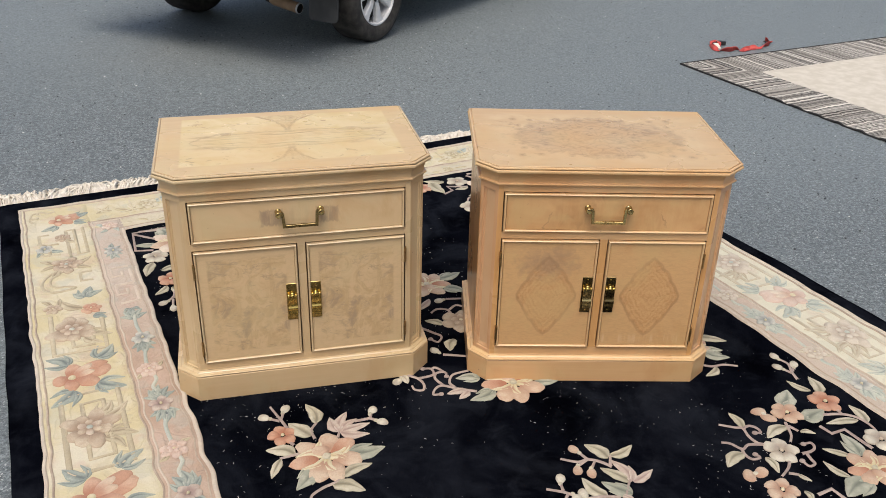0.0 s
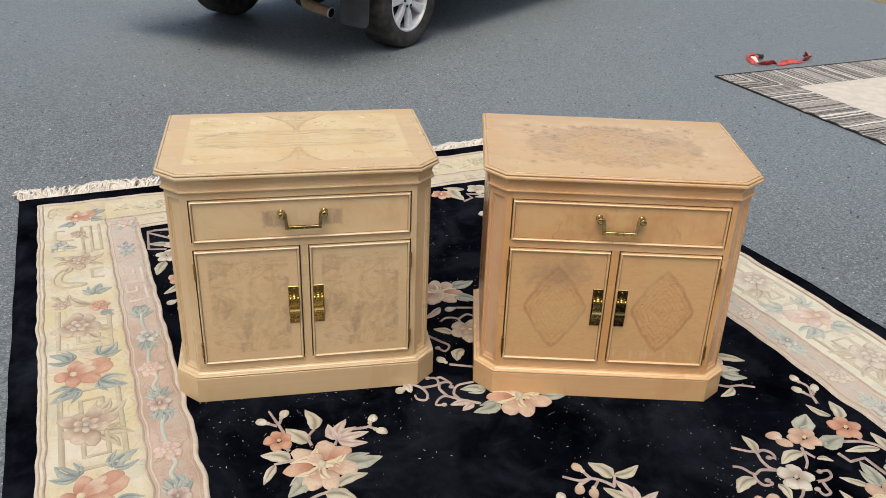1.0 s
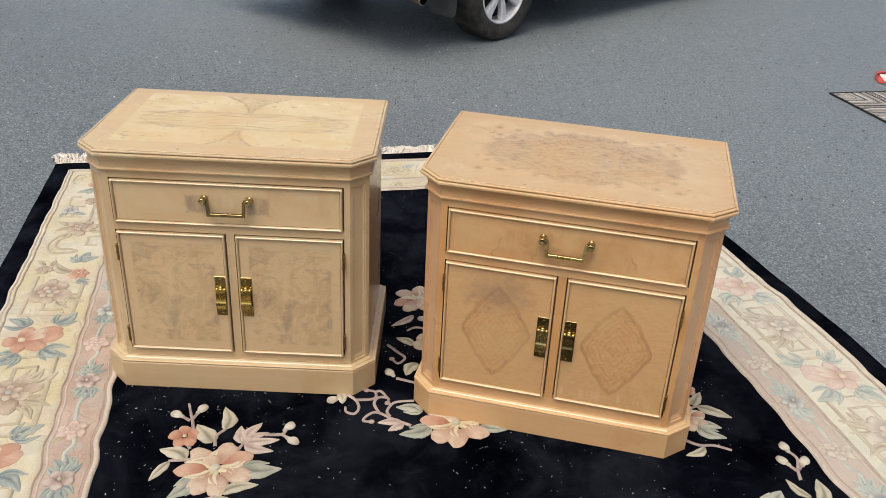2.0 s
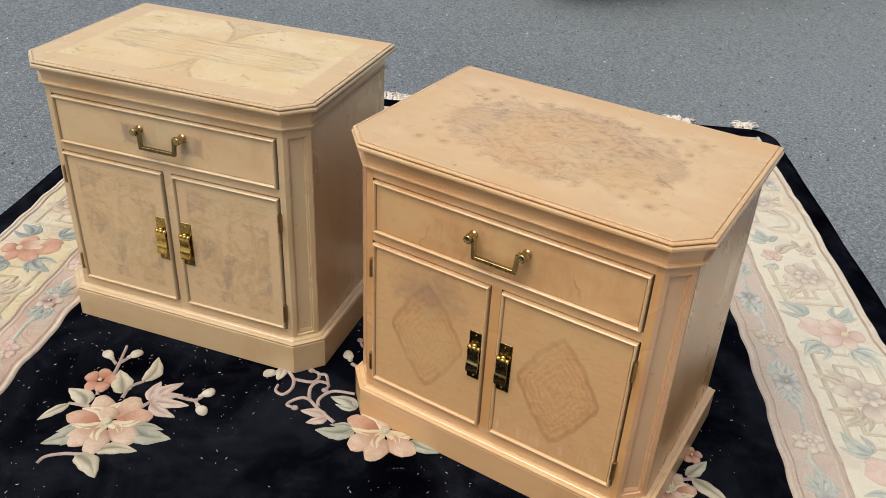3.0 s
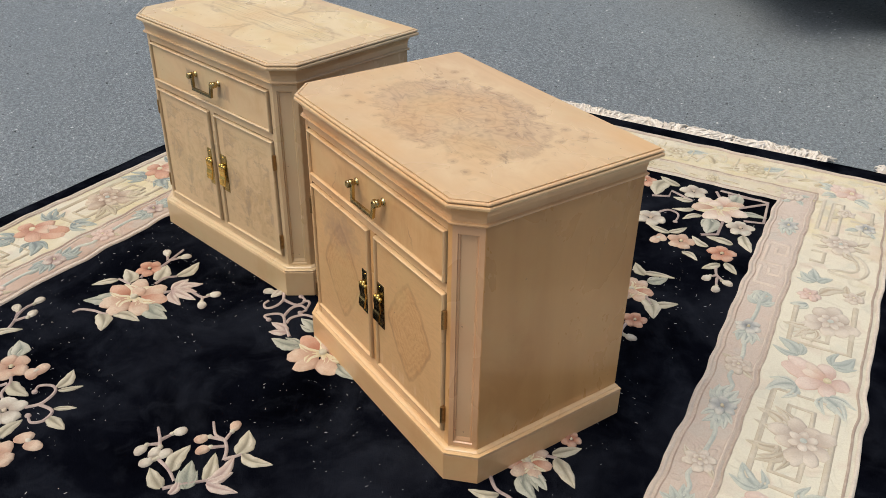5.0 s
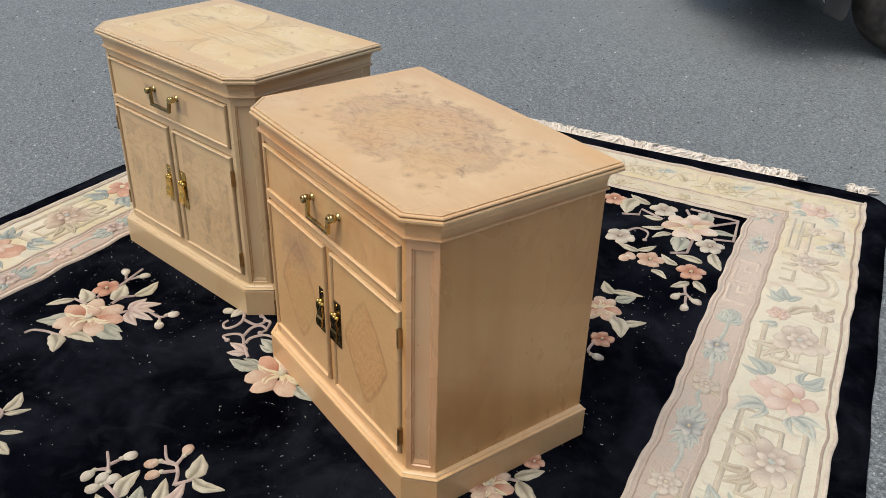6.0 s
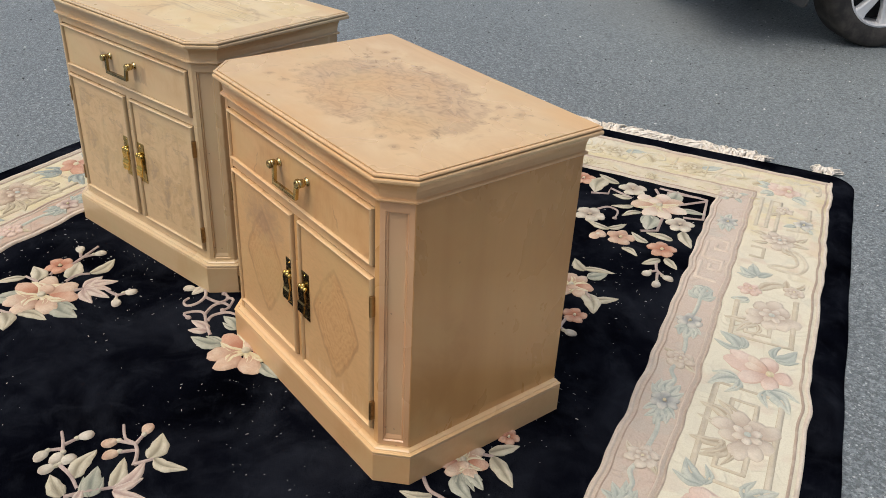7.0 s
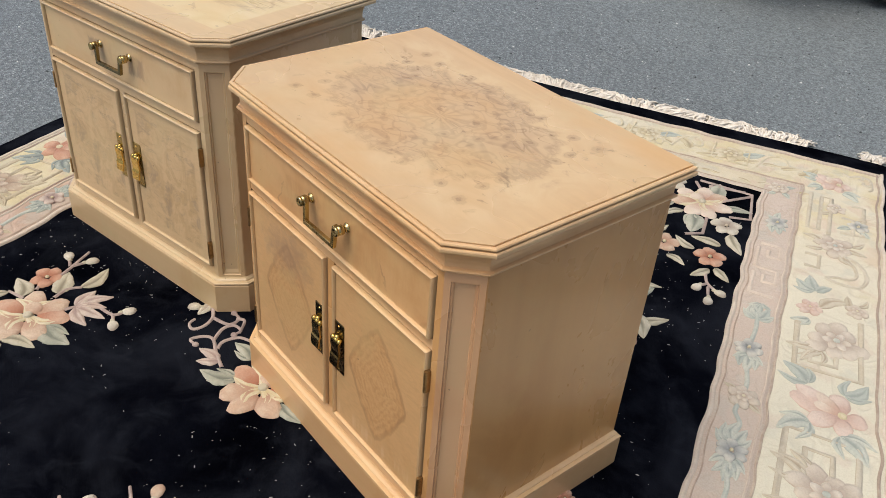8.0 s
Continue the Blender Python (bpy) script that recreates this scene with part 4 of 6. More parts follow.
# ---- the floral wool rug ----
TURN_RUG = radians(26)
CO, SI = math.cos(TURN_RUG), math.sin(TURN_RUG)
WIDE, NEAR, FAR = 2.58, 0.3, 3.585


def rug_ends(v):
    return -0.136 - 0.027 * (3.585 - v), 2.343 + 0.0605 * min(max(3.585 - v, 0.0), 1.7)


def rug_xy(s, v):
    """From the rug's own measure (s across, v along) to the ground."""
    a, b = rug_ends(v)
    u = a + (b - a) * s / WIDE
    v -= 0.03 * math.sin(math.pi * min(max(s / WIDE, 0), 1)) * min(max((v - 2.6) / 0.98, 0), 1.05)
    return CO * u - SI * v, SI * u + CO * v


def rug_sv(x, y):
    u, v = CO * x + SI * y, -SI * x + CO * y
    a, b = rug_ends(v)
    return (u - a) / (b - a) * WIDE, v


def pile(x, y):
    """Height of the pile, with faint waves."""
    return 0.0145 + 0.0012 * noise.noise((x * 2.3, y * 2.3, 0.0))


rug = tagged(new("wool_rug"), "thick navy wool rug with floral sprays and cream border", "rug")


def spread(bm, cols, rows_, lift, wob=0.0, seed=0.0):
    """A sheet over the grid of s (cols) and v (rows), laid on the rug, with a short rounded rim."""
    cols = [cols[0], cols[0] + 0.002, *cols[1:-1], cols[-1] - 0.002, cols[-1]]
    rows_ = [rows_[0], rows_[0] + 0.002, *rows_[1:-1], rows_[-1] - 0.002, rows_[-1]]
    nc, nr = len(cols), len(rows_)
    grid = []
    for j, v in enumerate(rows_):
        line = []
        for i, s in enumerate(cols):
            ds = wob * noise.noise((s * 3, v * 13, seed)) if i < 2 or i > nc - 3 else 0
            dv = wob * noise.noise((s * 13, v * 3, seed + 5)) if j < 2 or j > nr - 3 else 0
            x, y = rug_xy(s + ds, v + dv)
            edge = i in (0, nc - 1) or j in (0, nr - 1)
            line.append(bm.verts.new((x, y, pile(x, y) + (lift if not edge else -0.001))))
        grid.append(line)
    for a, b in zip(grid, grid[1:]):
        for i in range(nc - 1):
            bm.faces.new((a[i], a[i + 1], b[i + 1], b[i]))
    return grid


def steps(a, b, d):
    n = max(1, round((b - a) / d))
    return [a + (b - a) * k / n for k in range(n + 1)]


# Foundation and navy pile: one thick sheet with rounded rim
bm = bmesh.new()
us, vs_ = steps(0, WIDE, 0.03), steps(NEAR, FAR, 0.03)
ROUND = 0.11
grid = []
for v in vs_:
    line = []
    for s in us:
        ds = 0.006 * noise.noise((1.0, v * 5, 2.0)) if s in (0, WIDE) else 0
        dv = 0.005 * noise.noise((s * 5, 2.0, 4.0)) if v in (NEAR, FAR) else 0
        es, ev = s - (WIDE - ROUND), v - (FAR - ROUND)
        k = max(es, ev) / math.hypot(es, ev) if es > 0 and ev > 0 else 1.0
        x, y = rug_xy(s + ds + (k - 1) * max(es, 0), v + dv + (k - 1) * max(ev, 0))
        rim = s in (us[0], us[-1]) or v in (NEAR, FAR)
        line.append(bm.verts.new((x, y, 0.006 if rim else pile(x, y))))
    grid.append(line)
for a, b in zip(grid, grid[1:]):
    for i in range(len(a) - 1):
        bm.faces.new((a[i], a[i + 1], b[i + 1], b[i]))
rim = [e for e in bm.edges if e.is_boundary]
down = bmesh.ops.extrude_edge_only(bm, edges=rim)
for g in down["geom"]:
    if isinstance(g, bmesh.types.BMVert):
        g.co.z = 0.0005
part("field", bm, NAVY, rug, "dense blue-black pile sprinkled with lint", True)


def border_ring(name, inset0, inset1, mat, lift, wob, label="", end_mat=None):
    """Four strips round the rug between two insets from its rim (across and along)."""
    (s0, v0), (s1, v1) = inset0, inset1
    thin = 0.012 if s1 - s0 < 0.05 else 0.03
    for cols, rows_, seed, m in (
        (steps(s0, s1, thin), steps(NEAR + v0, FAR - v0, 0.012), 1.0, mat),
        (steps(WIDE - s1, WIDE - s0, thin), steps(NEAR + v0, FAR - v0, 0.012), 3.0, mat),
        (steps(s1 - 0.01, WIDE - s1 + 0.01, 0.015), steps(NEAR + v0, NEAR + v1, thin), 7.0, end_mat or mat),
        (steps(s1 - 0.01, WIDE - s1 + 0.01, 0.015), steps(FAR - v1, FAR - v0, thin), 9.0, end_mat or mat),
    ):
        bm = bmesh.new()
        spread(bm, cols, rows_, lift - (0.0003 if seed > 5 else 0), wob, seed)
        part(name, bm, m, rug, label, True)


border_ring("cream_border", (0.074, 0.112), (0.33, 0.335), CREAM, 0.0022, 0.008, "carved cream wool border")
border_ring("rose_border", (0.320, 0.324), (0.442, 0.431), ROSE, 0.0030, 0.008, "dusty rose inner border", ROSE_END)
for (a, b), mat in ((((0.073, 0.108), (0.085, 0.120)), PALE_ROPE), (((0.090, 0.124), (0.099, 0.133)), ROPE), (((0.318, 0.318), (0.326, 0.326)), ROPE), (((0.330, 0.330), (0.338, 0.338)), PALE_ROPE), (((0.421, 0.414), (0.427, 0.420)), ROPE), (((0.431, 0.422), (0.445, 0.436)), PALE_ROPE)):
    border_ring("rope_line", a, b, mat, 0.0052, 0.008)


def motif_bm():
    bm = bmesh.new()
    bm.verts.layers.float.new("dye")
    return bm


def leaf_bm(bm, p0, p1, ratio, bend=0.0, mi=0, lift=0.0, dome=0.0045):
    """A carved, pointed leaf from p0 to p1 with a darker groove along its midrib and groove shade painted on its rim.
    """
    dye = bm.verts.layers.float["dye"]
    p0, p1 = Vector((*p0, 0)), Vector((*p1, 0))
    run = p1 - p0
    lng = run.length
    side = Vector((-run.y, run.x, 0)) / max(lng, 1e-6)
    rows_ = []
    for k in range(12):
        t = k / 11
        w = ratio * lng * 0.51 * (max(t, 0.004) ** 0.55 * max(1 - t, 0.0) ** 0.95 / 0.376) * (1 + 0.07 * math.sin(17 * t + lng * 300)) + 0.0006
        mid = p0 + run * t + side * (bend * lng * math.sin(1.25 * math.pi * t))
        line = []
        for o, h, d in ((-1, -0.3, 0.7), (-0.75, 0.85, 0.0), (-0.3, 1.0, 0.3), (0, 0.45, 0.95), (0.3, 1.0, 0.35), (0.75, 0.85, 0.05), (1, -0.3, 0.7)):
            q = mid + side * (o * w)
            e = dome * h * (0.35 + 0.65 * math.sin(math.pi * min(max(t, 0.06), 0.94)))
            vert = bm.verts.new((q.x, q.y, pile(q.x, q.y) + lift + e))
            vert[dye] = min(1.0, d * (1.15 - 0.6 * t) + 0.35 * (1 - t) ** 2)
            line.append(vert)
        rows_.append(line)
    for a, b in zip(rows_, rows_[1:]):
        for i in range(6):
            bm.faces.new((a[i], b[i], b[i + 1], a[i + 1])).material_index = mi


def blob_bm(bm, x, y, rx, ry, ang, mi=0, lift=0.0, dome=0.005, wave=0.0, dyed=0.0):
    """A domed petal or bud, darker dyed at its inner end, with groove shade painted on its rim."""
    dye = bm.verts.layers.float["dye"]
    c, s = math.cos(ang), math.sin(ang)
    n = 16
    rings = []
    for k, (f, h) in enumerate(((1.0, -0.3), (0.88, 0.62), (0.55, 1.0))):
        ring = []
        for i in range(n):
            a = i * math.tau / n
            w = 1 + wave * math.sin(3 * a + x * 90) + 0.5 * wave * math.sin(7 * a + y * 70)
            px, py = rx * f * w * math.cos(a), ry * f * w * math.sin(a)
            X, Y = x + c * px - s * py, y + s * px + c * py
            vert = bm.verts.new((X, Y, pile(X, Y) + lift + dome * h))
            # outermost ring is darkened in colour to draw the shaded carved groove
            vert[dye] = dyed * min(max(0.5 - 0.6 * px / rx, 0.0) + (0.75 if k == 0 else 0.0), 1.0)
            ring.append(vert)
        rings.append(ring)
    for a, b in zip(rings, rings[1:]):
        for i in range(n):
            j = (i + 1) % n
            bm.faces.new((a[i], a[j], b[j], b[i])).material_index = mi
    top = bm.verts.new((x, y, pile(x, y) + lift + dome * 0.96))
    top[dye] = dyed * 0.5
    for i in range(n):
        bm.faces.new((rings[-1][i], rings[-1][(i + 1) % n], top)).material_index = mi


def stem_bm(bm, pts, w0=0.005, w1=0.0034, lift=0.0, mi=0, smooth=True):
    """A raised line of pile through the points."""
    pts = [Vector((*p, 0)) for p in pts]
    if smooth and len(pts) > 2:
        fine = []
        for i in range(len(pts) - 1):
            p0, p1, p2, p3 = pts[max(i - 1, 0)], pts[i], pts[i + 1], pts[min(i + 2, len(pts) - 1)]
            for k in range(6):
                t = k / 6
                fine.append(0.5 * ((2 * p1) + (p2 - p0) * t + (2 * p0 - 5 * p1 + 4 * p2 - p3) * t * t + (3 * p1 - p0 - 3 * p2 + p3) * t ** 3))
        pts = fine + [pts[-1]]
    n = len(pts)
    rows_ = []
    dye = bm.verts.layers.float.get("dye")
    for i, p in enumerate(pts):
        d = (pts[min(i + 1, n - 1)] - pts[max(i - 1, 0)]).normalized()
        sd = Vector((-d.y, d.x, 0))
        w = (w0 + (w1 - w0) * i / max(1, n - 1))
        line = []
        for o, h in ((-1, -0.001), (-0.6, 0.0032), (0.6, 0.0032), (1, -0.001)):
            q = p + sd * (o * w)
            vert = bm.verts.new((q.x, q.y, pile(q.x, q.y) + lift + h))
            if dye and w > 0.007:
                vert[dye] = 1.0 if abs(o) == 1 else 0.0
            line.append(vert)
        rows_.append(line)
    for a, b in zip(rows_, rows_[1:]):
        for i in range(3):
            bm.faces.new((a[i], b[i], b[i + 1], a[i + 1])).material_index = mi


def flower(kind, x, y, r, deg, parent, lift=0.0, flat=1.0):
    """A carved flower: single rows of round petals, or a peony with cream inner petals."""
    a0 = radians(deg)
    bm = motif_bm()
    if kind in ("peony", "pale_peony"):
        mats = [PETALS["peach"], PETALS["cream"], PETALS["pale"], PETALS["coral"]] if kind == "peony" else [PETALS["worn_coral_edge"], PETALS["cream"], PETALS["pale"], PETALS["peach"]]
        rr = r * 1.05
        for k in range(7):
            a = a0 + k * math.tau / 7 + 0.12 * math.sin(k * 2.1)
            blob_bm(bm, x + 0.6 * rr * math.cos(a), y + 0.6 * rr * math.sin(a), 0.44 * rr, 0.31 * rr, a, 0 if k % 4 else 3, lift + 0.0006 * (k % 2), 0.005 * flat, 0.07, 1.0)
        for k in range(6):
            a = a0 + 0.45 + k * math.tau / 6 + 0.2 * math.sin(k * 1.7)
            ln = rr * (0.82 + 0.14 * math.sin(k * 3.1))
            leaf_bm(bm, (x + 0.05 * rr * math.cos(a), y + 0.05 * rr * math.sin(a)), (x + ln * math.cos(a), y + ln * math.sin(a)), 0.42, 0.16 * (-1) ** k, 1, lift + 0.0016, 0.0042 * flat)
        blob_bm(bm, x + 0.3 * rr * math.cos(a0 - 1.2), y + 0.3 * rr * math.sin(a0 - 1.2), 0.27 * rr, 0.22 * rr, a0, 0, lift + 0.003, 0.005 * flat, 0.05, 0.8)
        blob_bm(bm, x, y, 0.12 * rr, 0.12 * rr, 0, 2, lift + 0.005, 0.004)
    elif kind == "pair":
        mats = [PETALS["peach"], PETALS["white"]]
        ex, ey = x + r * math.cos(a0), y + r * math.sin(a0)
        blob_bm(bm, x, y, 0.024, 0.017, a0 + 1.2, 0, lift, 0.005 * flat, 0.04, 0.8)
        blob_bm(bm, ex, ey, 0.024, 0.017, a0 + 0.5, 0, lift, 0.005 * flat, 0.04, 0.8)
        blob_bm(bm, (x + ex) / 2, (y + ey) / 2, 0.008, 0.006, a0, 1, lift + 0.003, 0.004)
    else:
        petal = {"blue": "pale_blue", "coral": "coral", "peach": "peach", "white": "white", "mauve": "mauve", "pink": "rose", "soft": "faded_coral", "light_soft": "worn_coral", "worn_mauve": "worn_mauve", "worn_cream": "worn_cream"}[kind]
        mats = [PETALS[petal], PETALS["cream" if kind != "white" else "mauve"]]
        n = 6 if kind in ("blue", "mauve", "soft", "light_soft", "worn_mauve", "worn_cream") else 5
        for k in range(n):
            a = a0 + k * math.tau / n + 0.1 * math.sin(k * 2.7)
            blob_bm(bm, x + 0.58 * r * math.cos(a), y + 0.58 * r * math.sin(a), 0.45 * r, (0.44 if n == 5 else 0.38) * r, a, 0, lift + 0.0007 * (k % 3), 0.0046 * flat, 0.09, 1.0)
        if kind in ("mauve", "soft", "light_soft", "worn_mauve", "worn_cream"):
            for k in range(5):
                a = a0 + 0.6 + k * math.tau / 5
                blob_bm(bm, x + 0.27 * r * math.cos(a), y + 0.27 * r * math.sin(a), 0.24 * r, 0.2 * r, a, 0, lift + 0.003, 0.004 * flat, 0.05, 1.0)
        blob_bm(bm, x, y, 0.12 * r, 0.12 * r, 0, 1, lift + 0.0035, 0.0035)
    return part("flower", bm, mats, parent, "", True)


def leaf(kind, p0, p1, ratio, parent, lift=0.0, bend=None, flat=1.0):
    bm = motif_bm()
    if bend is None:
        bend = 0.1 * math.sin(p0[0] * 83 + p1[1] * 47)
    leaf_bm(bm, p0, p1, ratio, bend, 0, lift, 0.0048 * flat)
    if kind == "teal" and ratio >= 0.45:
        d = Vector((p1[0] - p0[0], p1[1] - p0[1]))
        for sg, ln in ((1, 0.72), (-1, 0.66)):
            e = Matrix.Rotation(sg * 0.42, 2) @ d * ln
            leaf_bm(bm, p0, (p0[0] + e.x, p0[1] + e.y), ratio * 0.6, 0.1 * sg, 0, lift - 0.0006, 0.0042 * flat)
    return part("leaf", bm, PETALS[kind], parent, "", True)


def spray(flowers, leaves, buds, stems, mirror=False, frets=(), ripe=()):
    """A flowering branch: stems as the part, with flowers, leaves and buds as its pieces."""
    def at(x, y):
        if not mirror:
            return x, y
        s, v = rug_sv(x, y)
        return rug_xy(WIDE - s, v)

    base = None
    for pts in stems:
        bm = motif_bm()
        stem_bm(bm, [at(*p) for p in pts])
        a, b, c = (Vector(p) for p in pts[-3:]) if len(pts) > 3 else (Vector((0, 0)), Vector((1, 0)), Vector((2, 0)))
        if (b - a).normalized().dot((c - b).normalized()) < 0.45:
            blob_bm(bm, *at(*pts[-1]), 0.0085, 0.0075, 0.3, 0, 0, 0.0045)
        if base is None:
            base = part("spray", bm, PETALS["stem"], rug, "carved floral spray in coral, ivory and grey-green", True)
        else:
            part("stem", bm, PETALS["stem"], base, "", True)
    for pts in frets:
        bm = bmesh.new()
        stem_bm(bm, [at(*p) for p in pts], 0.0055, 0.0055, 0, 0, False)
        part("fret", bm, PETALS["stem"], base, "", True)
    for kind, x, y, r, deg in flowers:
        flower(kind, *at(x, y), r, 180 - deg + 52 if mirror else deg, base)
    for kind, x0, y0, x1, y1, ratio in leaves:
        leaf(kind, at(x0, y0), at(x1, y1), ratio, base)
    tips = [Vector(at(*q)) for pts in stems for q in (pts[0], pts[-1])]
    for i, p in enumerate(buds):
        bm = motif_bm()
        here = Vector(at(*p))
        to = min(tips, key=lambda q: (q - here).length) - here
        turn = math.atan2(to.y, to.x)
        blob_bm(bm, here.x, here.y, 0.0172, 0.0132, turn, 0, 0, 0.006, 0.05, 0.7)
        cup = here + to.normalized() * 0.0185
        blob_bm(bm, cup.x, cup.y, 0.0072, 0.006, turn, 1, 0, 0.0045)
        part("bud", bm, [PETALS["peach" if i in ripe else "white"], PETALS["pale"]], base, "", True)


spray(
    flowers=[('peony', -0.212, 1.664, 0.088, -159), ('coral', -0.336, 1.746, 0.04, 44)],
    leaves=[('pale', -0.293, 1.674, -0.369, 1.692, 0.6), ('pale', -0.327, 1.654, -0.34, 1.583, 0.35), ('teal', -0.236, 1.632, -0.269, 1.542, 0.5), ('teal', -0.157, 1.681, -0.064, 1.702, 0.55), ('pale', -0.261, 1.747, -0.329, 1.796, 0.6), ('pale', -0.254, 1.8, -0.288, 1.882, 0.45), ('pale', -0.165, 1.594, -0.098, 1.647, 0.4), ('pale', -0.186, 1.565, -0.104, 1.551, 0.55), ('rose', -0.189, 1.765, -0.225, 1.821, 0.5), ('rose', -0.189, 1.765, -0.183, 1.849, 0.4), ('rose', -0.189, 1.765, -0.151, 1.822, 0.35), ('rose', -0.189, 1.765, -0.111, 1.802, 0.35), ('rose', -0.186, 1.762, -0.109, 1.754, 0.4)],
    buds=[(-0.398, 1.818), (-0.346, 1.858), (-0.107, 1.858), (-0.077, 1.808)],
    stems=[[(-0.326, 1.773), (-0.348, 1.807), (-0.366, 1.833), (-0.388, 1.865)], [(-0.352, 1.805), (-0.389, 1.816)], [(-0.351, 1.813), (-0.348, 1.849)], [(-0.3, 1.708), (-0.322, 1.727)], [(-0.249, 1.733), (-0.264, 1.769), (-0.254, 1.8)], [(-0.283, 1.676), (-0.33, 1.656)], [(-0.192, 1.739), (-0.189, 1.765)], [(-0.153, 1.809), (-0.114, 1.823), (-0.11, 1.849)], [(-0.114, 1.823), (-0.086, 1.811)], [(-0.184, 1.637), (-0.169, 1.607), (-0.175, 1.577), (-0.208, 1.554), (-0.233, 1.526), (-0.231, 1.504)]],
)
spray(
    flowers=[],
    leaves=[('pale', 0.483, 1.535, 0.426, 1.592, 0.5), ('pale', 0.519, 1.502, 0.449, 1.498, 0.5), ('pale', 0.511, 1.673, 0.459, 1.726, 0.6), ('pale', 0.517, 1.68, 0.585, 1.719, 0.4), ('teal', 0.547, 1.543, 0.476, 1.581, 0.5), ('pale', 0.552, 1.587, 0.483, 1.634, 0.4), ('rose', 0.555, 1.586, 0.521, 1.666, 0.4), ('rose', 0.555, 1.586, 0.56, 1.644, 0.35), ('rose', 0.558, 1.584, 0.617, 1.629, 0.35), ('rose', 0.544, 1.51, 0.519, 1.542, 0.5)],
    buds=[(0.386, 1.499), (0.409, 1.523), (0.425, 1.542), (0.429, 1.498), (0.376, 1.593), (0.424, 1.623), (0.458, 1.613), (0.425, 1.703)],
    stems=[[(0.402, 1.535), (0.376, 1.546), (0.336, 1.555)], [(0.378, 1.548), (0.374, 1.578)], [(0.389, 1.542), (0.377, 1.517)], [(0.43, 1.523), (0.473, 1.532), (0.515, 1.531)], [(0.514, 1.639), (0.487, 1.657), (0.456, 1.665), (0.428, 1.655), (0.386, 1.666)], [(0.456, 1.665), (0.436, 1.692)], [(0.427, 1.641), (0.456, 1.665)], [(0.459, 1.628), (0.474, 1.661)], [(0.51, 1.642), (0.517, 1.68)], [(0.521, 1.504), (0.53, 1.538), (0.55, 1.592)]],
    ripe=(5, 6, 7),
)
spray(
    flowers=[('peach', -0.071, 1.321, 0.049, -107), ('white', 0.092, 1.276, 0.05, -125), ('peach', 0.232, 1.228, 0.049, -103), ('pair', -0.017, 1.357, 0.026, 103), ('pair', 0.208, 1.296, 0.038, 17)],
    leaves=[('teal', -0.108, 1.338, -0.173, 1.364, 0.7), ('pale', -0.011, 1.31, 0.066, 1.328, 0.5), ('pale', 0.179, 1.247, 0.142, 1.303, 0.5), ('pale', 0.071, 1.397, 0.026, 1.45, 0.5), ('pale', 0.082, 1.396, 0.099, 1.45, 0.25), ('pale', 0.167, 1.355, 0.228, 1.377, 0.5), ('pale', 0.144, 1.373, 0.169, 1.418, 0.25), ('pale', -0.001, 1.265, -0.027, 1.232, 0.4), ('pale', 0.156, 1.212, 0.16, 1.183, 0.45), ('pale', -0.241, 1.272, -0.309, 1.32, 0.5), ('pale', -0.238, 1.29, -0.227, 1.377, 0.3), ('teal', -0.166, 1.242, -0.074, 1.256, 0.6)],
    buds=[(-0.333, 1.383), (-0.337, 1.443), (-0.282, 1.413)],
    stems=[[(-0.245, 1.346), (-0.277, 1.368), (-0.316, 1.382)], [(-0.288, 1.372), (-0.317, 1.399), (-0.33, 1.432)], [(-0.272, 1.367), (-0.276, 1.406)], [(-0.051, 1.315), (-0.009, 1.307), (0.019, 1.283), (0.051, 1.281)], [(-0.01, 1.301), (-0.008, 1.265)], [(0.103, 1.318), (0.109, 1.353), (0.085, 1.388), (0.058, 1.39), (0.041, 1.363), (0.058, 1.349)], [(0.109, 1.347), (0.149, 1.368), (0.173, 1.344), (0.164, 1.319), (0.137, 1.318)], [(0.077, 1.236), (0.059, 1.216), (0.023, 1.212), (0.026, 1.236)], [(0.065, 1.216), (0.086, 1.189), (0.111, 1.199), (0.106, 1.217)], [(0.126, 1.257), (0.154, 1.247), (0.216, 1.236)], [(0.17, 1.241), (0.155, 1.213)]],
)
